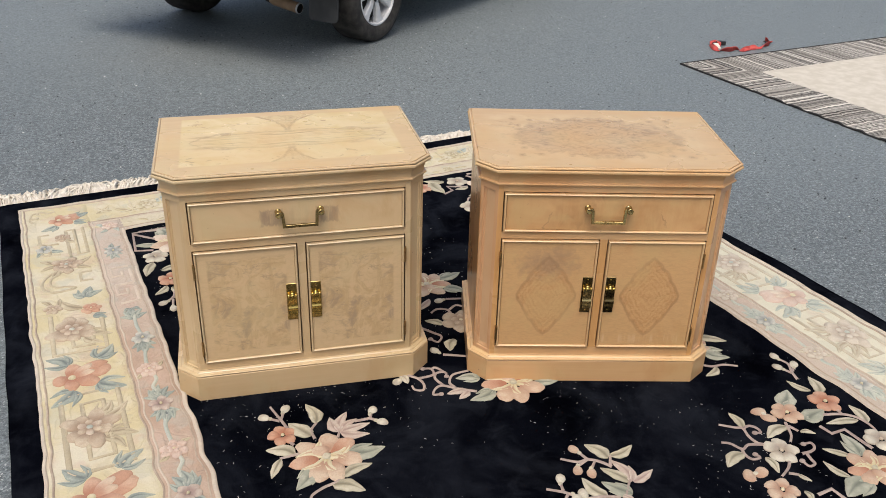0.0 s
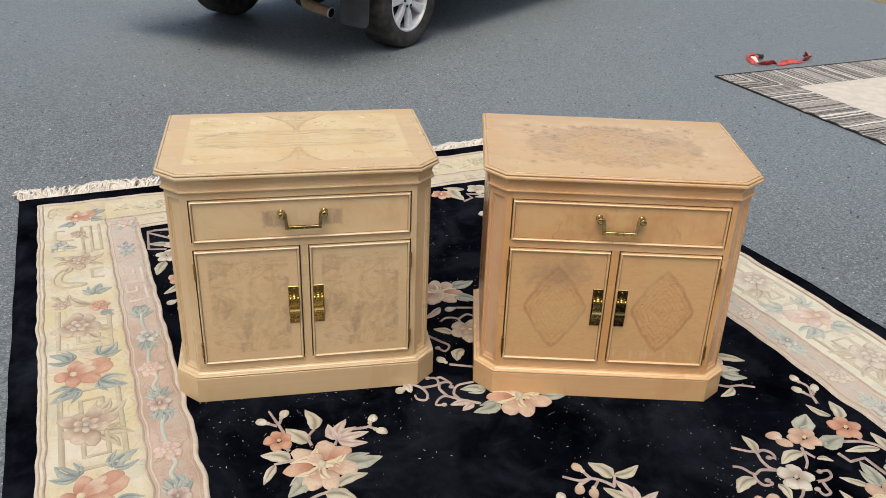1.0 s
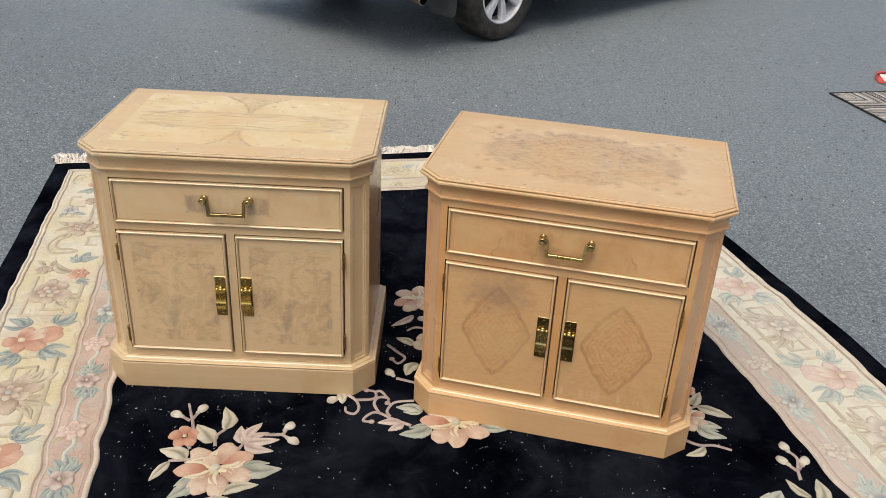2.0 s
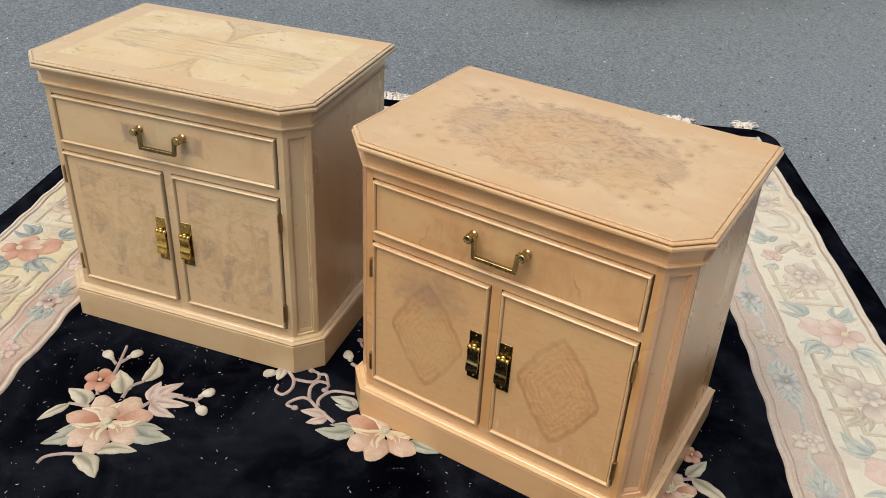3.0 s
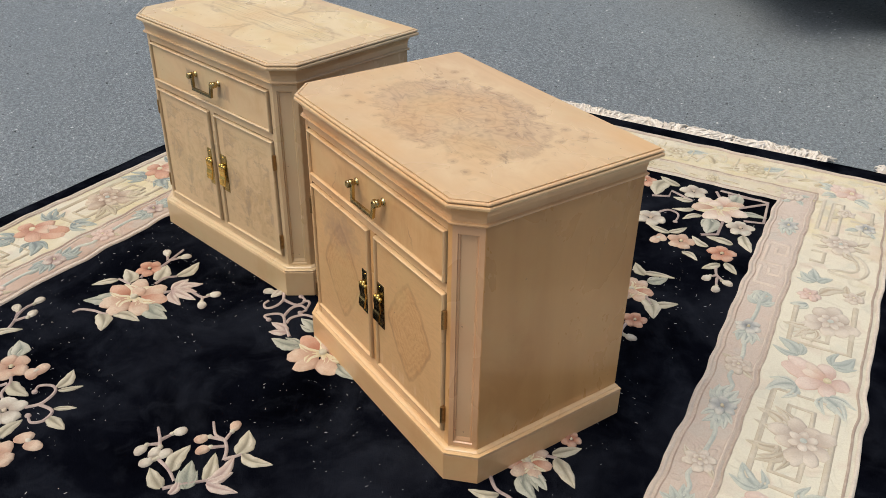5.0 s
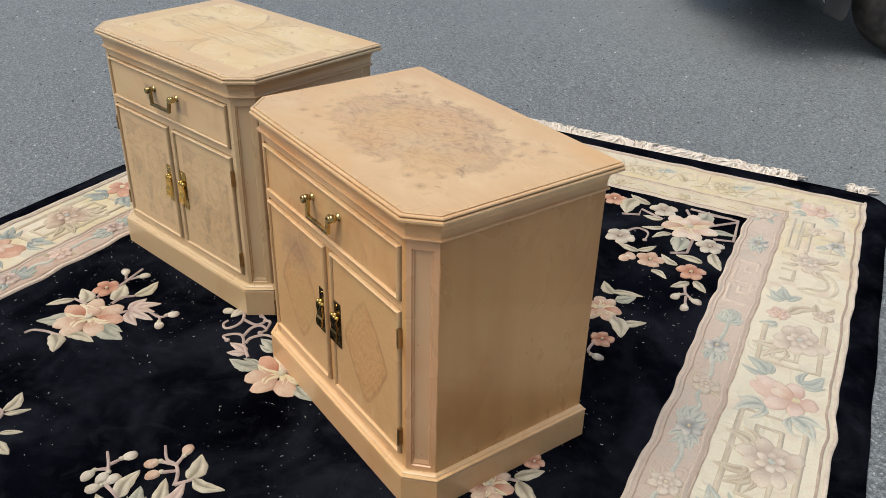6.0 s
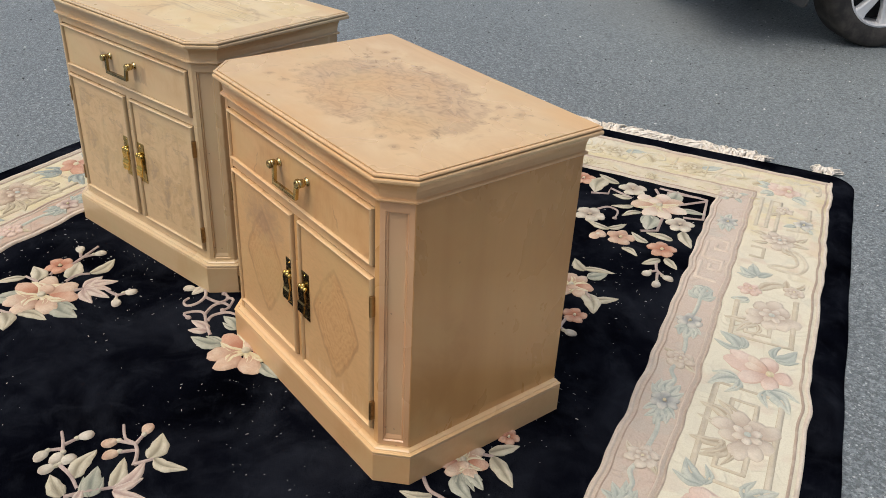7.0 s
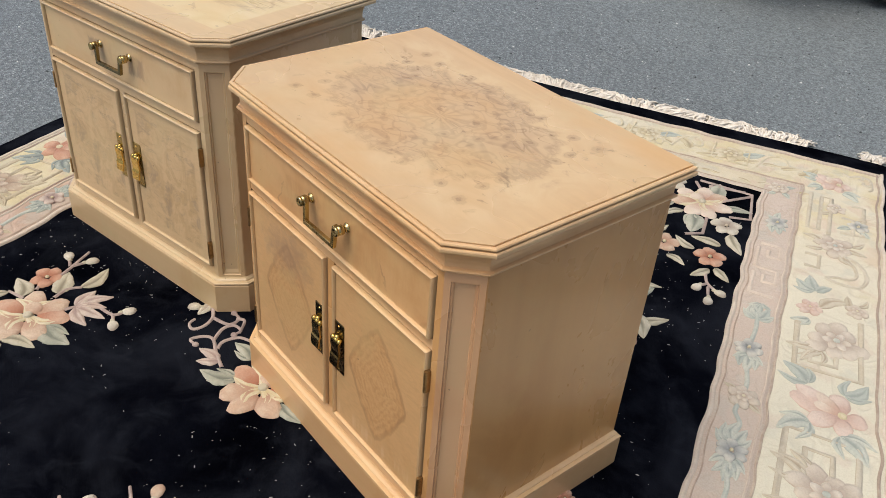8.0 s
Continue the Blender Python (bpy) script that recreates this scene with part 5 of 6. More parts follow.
spray(
    flowers=[('coral', 1.177, 1.921, 0.047, 20), ('peach', 1.047, 1.867, 0.045, 50), ('white', 0.974, 1.707, 0.048, 10), ('white', 1.261, 1.756, 0.046, 40), ('peony', 1.19, 1.641, 0.068, -20), ('peach', 0.923, 1.561, 0.043, 70), ('pair', 0.968, 1.87, 0.033, -55), ('pair', 0.857, 1.611, 0.037, 20)],
    leaves=[('pale', 1.181, 1.962, 1.179, 2.04, 0.5), ('pale', 1.155, 1.971, 1.099, 2.014, 0.33), ('teal', 1.048, 1.903, 1.089, 1.971, 0.75), ('teal', 1.088, 1.836, 1.156, 1.883, 0.7), ('pale', 1.257, 1.828, 1.242, 1.906, 0.42), ('pale', 1.235, 1.838, 1.139, 1.823, 0.27), ('pale', 0.902, 1.8, 0.884, 1.864, 0.42), ('pale', 1.021, 1.807, 0.951, 1.761, 0.45), ('pale', 1.053, 1.785, 1.093, 1.781, 0.36), ('pale', 0.869, 1.696, 0.808, 1.646, 0.5), ('pale', 0.923, 1.68, 0.941, 1.623, 0.42), ('pale', 0.984, 1.618, 1.009, 1.592, 0.32), ('pale', 1.149, 1.69, 1.085, 1.716, 0.3), ('pale', 1.114, 1.61, 1.064, 1.664, 0.3), ('teal', 1.16, 1.6, 1.074, 1.544, 0.6), ('teal', 1.18, 1.691, 1.164, 1.782, 0.45), ('pale', 0.978, 1.558, 0.988, 1.517, 0.4)],
    buds=[],
    stems=[[(0.934, 1.731), (0.918, 1.739), (0.905, 1.765), (0.9, 1.796), (0.878, 1.8), (0.838, 1.811)], [(0.9, 1.796), (0.919, 1.807), (0.938, 1.799), (0.944, 1.78), (0.927, 1.778)], [(0.934, 1.731), (0.893, 1.729), (0.872, 1.712), (0.846, 1.733), (0.823, 1.737)], [(0.871, 1.71), (0.872, 1.69), (0.885, 1.673), (0.908, 1.679), (0.899, 1.691)], [(1.027, 1.824), (1.026, 1.798), (1.023, 1.769), (1.009, 1.74)], [(1.03, 1.809), (1.049, 1.787)], [(1.023, 1.696), (1.05, 1.705), (1.067, 1.721), (1.064, 1.739), (1.042, 1.734)], [(1.037, 1.693), (1.04, 1.673), (1.043, 1.658), (1.025, 1.648), (1.014, 1.668)], [(0.981, 1.669), (0.968, 1.642), (0.938, 1.608)], [(0.961, 1.622), (0.985, 1.616)], [(1.195, 1.885), (1.203, 1.861)], [(1.144, 1.86), (1.198, 1.864), (1.237, 1.85), (1.258, 1.821), (1.265, 1.794)]],
    frets=[[(1.117, 1.81), (1.137, 1.779), (1.18, 1.797), (1.204, 1.751), (1.222, 1.719)], [(1.004, 1.545), (1.048, 1.566), (1.07, 1.528)]],
)
spray(
    flowers=[],
    leaves=[],
    buds=[(1.11, 2.145), (1.1, 2.088), (1.155, 2.103)],
    stems=[[(1.138, 2.024), (1.135, 2.063), (1.138, 2.105), (1.117, 2.131)], [(1.133, 2.058), (1.106, 2.083)], [(1.137, 2.064), (1.151, 2.092)]],
)
spray(
    flowers=[('peony', 0.292, 1.99, 0.086, -171)],
    leaves=[('teal', 0.235, 1.956, 0.168, 1.902, 0.5), ('teal', 0.197, 2.013, 0.126, 2.013, 0.5), ('teal', 0.353, 1.998, 0.424, 2.001, 0.4), ('rose', 0.158, 1.954, 0.099, 1.937, 0.45), ('rose', 0.162, 1.952, 0.135, 1.911, 0.5), ('white', -0.034, 2.021, -0.01, 1.984, 0.6)],
    buds=[(-0.043, 1.99)],
    stems=[[(-0.015, 2.023), (0.016, 2.007), (0.034, 1.979), (0.031, 1.952), (0.009, 1.953), (-0.0, 1.971)], [(0.016, 2.007), (0.06, 2.026), (0.055, 2.055), (0.03, 2.055)], [(0.092, 1.973), (0.067, 2.007), (0.07, 2.034), (0.095, 2.039), (0.1, 2.019)], [(0.185, 1.948), (0.132, 1.96), (0.087, 1.974), (0.067, 1.959), (0.061, 1.932), (0.083, 1.934)], [(0.124, 1.966), (0.108, 1.989), (0.118, 2.027), (0.164, 2.048)]],
)
spray(
    flowers=[('peony', 0.039, 2.554, 0.078, 6), ('mauve', 0.151, 2.323, 0.066, -155)],
    leaves=[('teal', 0.085, 2.598, 0.159, 2.646, 0.5), ('teal', 0.099, 2.537, 0.179, 2.514, 0.5), ('pale', 0.094, 2.301, 0.036, 2.323, 0.5), ('pale', 0.127, 2.215, 0.108, 2.152, 0.6), ('rose', 0.049, 2.454, 0.005, 2.375, 0.3)],
    buds=[(0.081, 2.446), (0.065, 2.151)],
    stems=[[(0.129, 2.338), (0.11, 2.388), (0.073, 2.391), (0.054, 2.365)], [(0.113, 2.388), (0.137, 2.419), (0.164, 2.41)], [(0.021, 2.278), (0.061, 2.25), (0.087, 2.23), (0.076, 2.198), (0.053, 2.214)], [(0.091, 2.13), (0.174, 2.122)], [(0.104, 2.459), (0.173, 2.465)], [(0.052, 2.049), (0.068, 2.062), (0.102, 2.031)]],
)
spray(
    flowers=[('coral', 0.017, 3.394, 0.044, 59), ('white', 0.171, 3.476, 0.048, 68), ('pale_peony', 0.304, 3.454, 0.088, -133), ('white', 0.225, 3.213, 0.05, -113), ('peach', 0.386, 3.182, 0.045, 48), ('pair', 0.335, 3.148, 0.024, -95), ('white', 0.431, 3.405, 0.046, 58), ('coral', 0.506, 3.231, 0.045, 58)],
    leaves=[('pale', 0.114, 3.467, 0.023, 3.464, 0.4), ('pale', 0.061, 3.466, 0.108, 3.343, 0.5), ('pale', 0.216, 3.42, 0.163, 3.383, 0.4), ('pale', 0.258, 3.382, 0.222, 3.317, 0.3), ('pale', 0.304, 3.367, 0.282, 3.296, 0.35), ('teal', 0.337, 3.376, 0.397, 3.291, 0.6), ('teal', 0.305, 3.509, 0.268, 3.597, 0.6), ('teal', 0.362, 3.465, 0.426, 3.538, 0.35), ('pale', 0.487, 3.303, 0.408, 3.275, 0.4), ('pale', 0.467, 3.374, 0.548, 3.311, 0.4), ('pale', 0.455, 3.227, 0.381, 3.232, 0.4), ('pale', 0.431, 3.139, 0.492, 3.143, 0.4), ('pale', 0.542, 3.18, 0.531, 3.115, 0.45), ('pale', 0.547, 3.199, 0.609, 3.176, 0.45), ('pale', 0.329, 3.191, 0.253, 3.173, 0.35), ('pale', 0.322, 3.193, 0.34, 3.261, 0.35)],
    buds=[(0.574, 3.087), (0.629, 3.063), (0.628, 3.116)],
    stems=[[(0.547, 3.159), (0.58, 3.125), (0.62, 3.115)], [(0.58, 3.125), (0.573, 3.097)], [(0.591, 3.113), (0.624, 3.071)], [(0.211, 3.248), (0.217, 3.301), (0.257, 3.307), (0.287, 3.261)]],
    frets=[[(0.112, 3.333), (0.149, 3.376), (0.124, 3.416), (0.216, 3.42)], [(0.293, 3.489), (0.213, 3.543)], [(0.215, 3.561), (0.364, 3.626), (0.449, 3.496), (0.404, 3.453)], [(0.334, 3.502), (0.368, 3.616)], [(0.252, 3.556), (0.342, 3.621)], [(0.37, 3.393), (0.418, 3.312), (0.39, 3.266)]],
)
spray(
    flowers=[('coral', 0.017, 3.394, 0.044, 59), ('white', 0.171, 3.476, 0.048, 68), ('pale_peony', 0.304, 3.454, 0.088, -133), ('white', 0.225, 3.213, 0.05, -113), ('peach', 0.386, 3.182, 0.045, 48), ('pair', 0.335, 3.148, 0.024, -95), ('white', 0.431, 3.405, 0.046, 58), ('coral', 0.506, 3.231, 0.045, 58)],
    leaves=[('pale', 0.114, 3.467, 0.023, 3.464, 0.4), ('pale', 0.061, 3.466, 0.108, 3.343, 0.5), ('pale', 0.216, 3.42, 0.163, 3.383, 0.4), ('pale', 0.258, 3.382, 0.222, 3.317, 0.3), ('pale', 0.304, 3.367, 0.282, 3.296, 0.35), ('teal', 0.337, 3.376, 0.397, 3.291, 0.6), ('teal', 0.305, 3.509, 0.268, 3.597, 0.6), ('teal', 0.362, 3.465, 0.426, 3.538, 0.35), ('pale', 0.487, 3.303, 0.408, 3.275, 0.4), ('pale', 0.467, 3.374, 0.548, 3.311, 0.4), ('pale', 0.455, 3.227, 0.381, 3.232, 0.4), ('pale', 0.431, 3.139, 0.492, 3.143, 0.4), ('pale', 0.542, 3.18, 0.531, 3.115, 0.45), ('pale', 0.547, 3.199, 0.609, 3.176, 0.45), ('pale', 0.329, 3.191, 0.253, 3.173, 0.35), ('pale', 0.322, 3.193, 0.34, 3.261, 0.35)],
    buds=[(0.574, 3.087), (0.629, 3.063), (0.628, 3.116)],
    stems=[[(0.547, 3.159), (0.58, 3.125), (0.62, 3.115)], [(0.58, 3.125), (0.573, 3.097)], [(0.591, 3.113), (0.624, 3.071)], [(0.211, 3.248), (0.217, 3.301), (0.257, 3.307), (0.287, 3.261)]],
    frets=[[(0.112, 3.333), (0.149, 3.376), (0.124, 3.416), (0.216, 3.42)], [(0.293, 3.489), (0.213, 3.543)], [(0.215, 3.561), (0.364, 3.626), (0.449, 3.496), (0.404, 3.453)], [(0.334, 3.502), (0.368, 3.616)], [(0.252, 3.556), (0.342, 3.621)], [(0.37, 3.393), (0.418, 3.312), (0.39, 3.266)]],
    mirror=True,
)
spray(
    flowers=[('peony', 0.499, 2.861, 0.06, 36), ('coral', 0.614, 2.762, 0.034, 54)],
    leaves=[('teal', 0.497, 2.928, 0.518, 2.988, 0.55), ('pale', 0.467, 2.947, 0.4, 2.969, 0.5), ('pale', 0.451, 2.951, 0.524, 3.009, 0.25), ('pale', 0.55, 2.862, 0.639, 2.816, 0.5), ('pale', 0.584, 2.848, 0.625, 2.917, 0.4)],
    buds=[(0.666, 2.697)],
    stems=[[(0.541, 2.874), (0.586, 2.852)], [(0.611, 2.735), (0.631, 2.696), (0.658, 2.694)]],
)
spray(
    flowers=[('peony', 0.872, 2.191, 0.051, 36), ('coral', 0.872, 2.314, 0.024, 42)],
    leaves=[('teal', 0.895, 2.158, 0.968, 2.13, 0.5), ('teal', 0.898, 2.169, 0.958, 2.177, 0.5), ('pale', 0.884, 2.249, 0.906, 2.315, 0.45), ('pale', 0.896, 2.248, 0.987, 2.226, 0.4), ('pale', 0.914, 2.081, 0.871, 2.033, 0.4)],
    buds=[],
    stems=[[(0.861, 2.098), (0.899, 2.086), (0.937, 2.096), (0.98, 2.09)], [(0.872, 2.229), (0.898, 2.25)]],
)


# Border ornament, the same on both long sides
def side_point(left, s, v):
    return rug_xy(s if left else WIDE - s, v)


def square(cs, cv, hs, hv):
    return [(cs - hs, cv - hv), (cs + hs, cv - hv), (cs + hs, cv + hv), (cs - hs, cv + hv), (cs - hs, cv - hv)]


def petal_bm(bm, base, tip, wide, mi, lift, dome, dyed):
    """One broad petal from base to tip, rounded at its outer end."""
    (x0, y0), (x1, y1) = base, tip
    blob_bm(bm, x0 + 0.56 * (x1 - x0), y0 + 0.56 * (y1 - y0), 0.5 * math.hypot(x1 - x0, y1 - y0), wide, math.atan2(y1 - y0, x1 - x0), mi, lift, dome, 0.06, dyed)


def border_rose(at, s, v, size, kind):
    """A wind-blown rose: broad petals thrown to one side of a small pale heart."""
    bm = motif_bm()
    heart = at(s - 0.03 * size, v - 0.012 * size)
    blob_bm(bm, *heart, 0.011 * size, 0.01 * size, 0.0, 0, 0.0066, 0.0032)
    rose = part("rose", bm, PETALS["cream"], rug, "carved wind-blown coral rose", True)
    for ds, dv, w, rim, up in ((0.075, 0.012, 0.034, "", 0.0), (-0.02, 0.058, 0.024, "", 0.0006), (0.035, -0.058, 0.026, "", 0.0008), (-0.082, -0.012, 0.026, "", 0.0), (-0.035, -0.07, 0.022, "", 0.0004), (0.062, 0.045, 0.027, "", 0.0014), (0.026, 0.038, 0.017, "_edge", 0.003), (0.03, 0.004, 0.016, "_edge", 0.0028)):
        bm = motif_bm()
        petal_bm(bm, heart, at(s + ds * size, v + dv * size), w * size, 0, 0.0022 + up, 0.0044, 1.0)
        part("petal", bm, PETALS[kind + rim], rose, "", True)


def border_peony(at, s, v, size, kind, spin=0.0):
    """A full round bloom: uneven outer petals, a second row and a blue-grey eye."""
    bm = motif_bm()
    blob_bm(bm, *at(s, v), 0.13 * size, 0.12 * size, 0.0, 0, 0.0078, 0.003)
    bloom = part("peony", bm, PETALS["light_teal"], rug, "carved mauve peony", True)
    for k in range(8):
        a = spin + k * math.tau / 8 + 0.16 * math.sin(k * 2.3)
        r = size * (1.0 + 0.16 * math.sin(k * 3.7 + spin))
        bm = motif_bm()
        petal_bm(bm, at(s + 0.2 * r * math.cos(a), v + 0.2 * r * math.sin(a)), at(s + r * math.cos(a), v + 1.12 * r * math.sin(a)), 0.36 * size, 0, 0.0022 + 0.0007 * (k % 3), 0.0042, 1.0)
        part("petal", bm, PETALS[kind], bloom, "", True)
    for k in range(6):
        a = spin + 0.4 + k * math.tau / 6
        bm = motif_bm()
        petal_bm(bm, at(s, v), at(s + 0.5 * size * math.cos(a), v + 0.5 * size * math.sin(a)), 0.17 * size, 0, 0.005 + 0.0005 * (k % 2), 0.0036, 1.0)
        part("petal", bm, PETALS[kind + ("_edge" if k % 2 else "")], bloom, "", True)


def border_leaf(at, kind, s0, v0, s1, v1, parent, ratio=0.55, lobes=0):
    """A folded leaf; with lobes, two smaller blades spring from its base."""
    bm = motif_bm()
    p0, p1 = at(s0, v0), at(s1, v1)
    leaf_bm(bm, p0, p1, ratio, 0.12 * math.sin(s0 * 300 + v1 * 40), 0, 0.0026, 0.0046)
    d = Vector((p1[0] - p0[0], p1[1] - p0[1]))
    for sg, ln in ((1, 0.86), (-1, 0.76))[:lobes]:
        e = Matrix.Rotation(sg * 0.72, 2) @ d * ln
        leaf_bm(bm, p0, (p0[0] + e.x, p0[1] + e.y), ratio * 0.62, 0.14 * sg, 0, 0.0022, 0.0042)
    return part("leaf", bm, PETALS[kind], parent, "", True)


def border_line(at, name, kind, pts, w, parent, lift=0.0022, smooth=False):
    bm = motif_bm()
    stem_bm(bm, [at(*p) for p in pts], w, w, lift, 0, smooth)
    return part(name, bm, PETALS[kind], parent, "", True)


# One long side of the border: places as (across, along), the same on both sides
ROSES, PEONIES = (2.218, 1.698, 1.178), (1.956, 1.436, 0.916)
for left in (True, False):
    def at(s, v, left=left):
        return side_point(left, s, v)

    # right side takes the lighter wools, with pile sheen painted into them
    coral, mauve, teal, taupe = ("faded_coral", "mauve", "faded_teal", "fret") if left else ("worn_coral", "worn_mauve", "light_teal", "light_fret")
    band = border_line(at, "fret", taupe, [(0.136, 2.582), (0.132, 2.345), (0.28, 2.335), (0.284, 2.52)], 0.0085, rug)
    tagged(band, "carved taupe key fret with roses, peonies and leaves")
    border_line(at, "fret", taupe, [(0.19, 2.44), (0.188, 2.372), (0.246, 2.366), (0.248, 2.43)], 0.0075, band)
    for v in PEONIES:
        border_line(at, "fret", taupe, square(0.205, v - 0.005, 0.074, 0.167), 0.0085, band)
        border_line(at, "fret", taupe, [(0.182, v + 0.03), (0.182, v + 0.115), (0.237, v + 0.115), (0.237, v + 0.03)], 0.0075, band)
        border_line(at, "fret", taupe, [(0.182, v - 0.04), (0.182, v - 0.128), (0.24, v - 0.128), (0.24, v - 0.04)], 0.0075, band)
    for pts in ([(0.29, 2.852), (0.25, 2.852), (0.25, 2.788), (0.288, 2.788)], [(0.232, 2.985), (0.232, 3.215), (0.262, 3.215), (0.262, 3.0), (0.294, 3.0), (0.294, 3.225)], [(0.172, 3.2), (0.136, 3.2), (0.136, 3.025), (0.165, 3.025)], [(0.2, 3.02), (0.165, 3.02), (0.165, 3.11), (0.2, 3.11)]):
        border_line(at, "fret", taupe, pts, 0.007, band)
    # long double scroll, corner scrolls
    for pts, w in (([(0.19, 2.885), (0.155, 2.872), (0.13, 2.835), (0.124, 2.79), (0.142, 2.748), (0.175, 2.738), (0.215, 2.742), (0.228, 2.752)], 0.0065), ([(0.185, 2.862), (0.158, 2.842), (0.15, 2.8), (0.168, 2.772), (0.2, 2.766), (0.228, 2.752)], 0.0055), ([(0.205, 3.412), (0.182, 3.402), (0.165, 3.416), (0.147, 3.42), (0.142, 3.402), (0.156, 3.396)], 0.0055), ([(0.147, 3.42), (0.124, 3.414), (0.114, 3.39), (0.122, 3.366), (0.14, 3.368), (0.138, 3.384)], 0.0055), ([(0.114, 3.39), (0.112, 3.35), (0.122, 3.33)], 0.005)):
        border_line(at, "scroll", taupe, pts, w, band, 0.0022, True)
    for v in ROSES:
        border_rose(at, 0.2, v, 1.0, coral)
        for s0, dv0, s1, dv1 in ((0.165, 0.062, 0.112, 0.118), (0.246, 0.066, 0.3, 0.122), (0.17, -0.075, 0.11, -0.135), (0.235, -0.062, 0.302, -0.112)):
            border_leaf(at, teal, s0, v + dv0, s1, v + dv1, band, 0.5, 2)
    border_rose(at, 0.238, 3.326, 0.74, coral)
    for s0, v0, s1, v1 in ((0.275, 3.335, 0.33, 3.36), (0.27, 3.29, 0.312, 3.262), (0.2, 3.275, 0.15, 3.238)):
        border_leaf(at, teal, s0, v0, s1, v1, band, 0.55, 1)
    for v in (2.472, *PEONIES):
        border_peony(at, 0.192, v, 0.068, mauve, v * 7)
        for s0, dv0, s1, dv1 in ((0.228, 0.03, 0.3, 0.075), (0.222, 0.045, 0.262, 0.098), (0.232, -0.042, 0.305, -0.062), (0.222, -0.055, 0.272, -0.112)):
            if v < 2.4 or dv0 < 0:
                border_leaf(at, taupe, s0, v + dv0, s1, v + dv1, band, 0.36, 1)
    border_peony(at, 0.212, 2.925, 0.05, mauve, 1.0)
    for s0, v0, s1, v1 in ((0.175, 2.93, 0.125, 2.915), (0.25, 2.94, 0.3, 2.962), (0.245, 2.9, 0.29, 2.885), (0.165, 2.95, 0.13, 2.985), (0.165, 2.85, 0.205, 2.905), (0.235, 2.6, 0.165, 2.668), (0.165, 2.64, 0.172, 2.69), (0.14, 2.655, 0.118, 2.69), (0.225, 3.13, 0.262, 3.1), (0.16, 3.1, 0.125, 3.13)):
        border_leaf(at, taupe, s0, v0, s1, v1, band, 0.4)
    for s0, v0, s1, v1, lobes in ((0.26, 2.535, 0.302, 2.512, 1), (0.255, 2.668, 0.305, 2.7, 1), (0.252, 2.67, 0.272, 2.738, 1), (0.248, 2.668, 0.212, 2.706, 0), (0.172, 3.06, 0.21, 3.04, 0), (0.14, 3.055, 0.118, 3.025, 0)):
        border_leaf(at, teal, s0, v0, s1, v1, band, 0.52, lobes)
    flower("soft" if left else "light_soft", *at(0.26, 2.585), 0.033, 30, band, 0.0022, 0.8)
    flower("mauve" if left else "worn_mauve", *at(0.147, 2.628), 0.03, 70, band, 0.0022, 0.8)
    flower("blue", *at(0.15, 3.078), 0.032, 10, band, 0.0022, 0.8)
    flower("mauve" if left else "worn_mauve", *at(0.217, 3.156), 0.03, 50, band, 0.0022, 0.8)
    # rose band: keys at the far end, then a vine with flowers between fans of leaves
    vine = None
    for pts in ([(0.38, 2.49), (0.377, 2.42), (0.384, 2.35)], [(0.38, 2.27), (0.372, 2.21), (0.376, 2.17)], *([(0.376, v - 0.015), (0.385, v - 0.05), (0.37, v - 0.085), (0.378, v - 0.12)] for v in (2.158, 1.778, 1.398, 1.018)), *([(0.38, v + 0.15), (0.37, v + 0.1), (0.375, v + 0.02)] for v in (1.778, 1.398, 1.018))):
        ob = border_line(at, "vine", "light_teal", pts, 0.006, vine or rug, 0.003, True)
        vine = vine or tagged(ob, "thin grey-green vine with flowers on the rose border")
    for v in (2.772, 2.64):
        border_line(at, "key", "pale_key", [(0.41, v + 0.064), (0.352, v + 0.064), (0.352, v - 0.002), (0.385, v - 0.002), (0.385, v + 0.03)], 0.0068, vine, 0.003)
        border_line(at, "key", "pale_key", [(0.352, v - 0.064), (0.412, v - 0.064), (0.412, v + 0.036)], 0.0068, vine, 0.003)

    def fan(s, v, way, n, length):
        for q in range(n):
            a = radians(-62 + 124 * q / (n - 1))
            ln = length * (1.0 - 0.18 * abs(math.sin(a)))
            border_leaf(at, teal, s + 0.006 * math.sin(a), v, s + ln * 0.72 * math.sin(a), v + way * ln * math.cos(a), vine, 0.46)

    fan(0.378, 2.462, 1, 5, 0.075)
    fan(0.378, 2.535, -1, 3, 0.05)
    flower("blue", *at(0.383, 2.338), 0.034, 15, vine, 0.0042, 0.8)
    fan(0.38, 2.316, -1, 5, 0.066)
    for v in (2.158, 1.778, 1.398, 1.018):
        flower("light_soft" if left else "worn_mauve", *at(0.374, v), 0.037, v * 200, vine, 0.0042, 0.8)
        for ds, dv in ((0.03, 0.02), (-0.028, -0.022)):
            border_leaf(at, taupe, 0.374 + ds * 0.6, v + dv * 0.6, 0.374 + ds * 1.5, v + dv * 1.6, vine, 0.45)
    for v in (1.982, 1.602, 1.222, 0.842):
        fan(0.378, v + 0.02, 1, 5, 0.074)
        fan(0.378, v - 0.02, -1, 5, 0.07)
        flower("pink" if left else "blue", *at(0.376, v), 0.034, v * 90, vine, 0.0046, 0.8)
    flower("light_soft" if left else "worn_mauve", *at(0.394, 3.195), 0.032, 40, vine, 0.0042, 0.8)
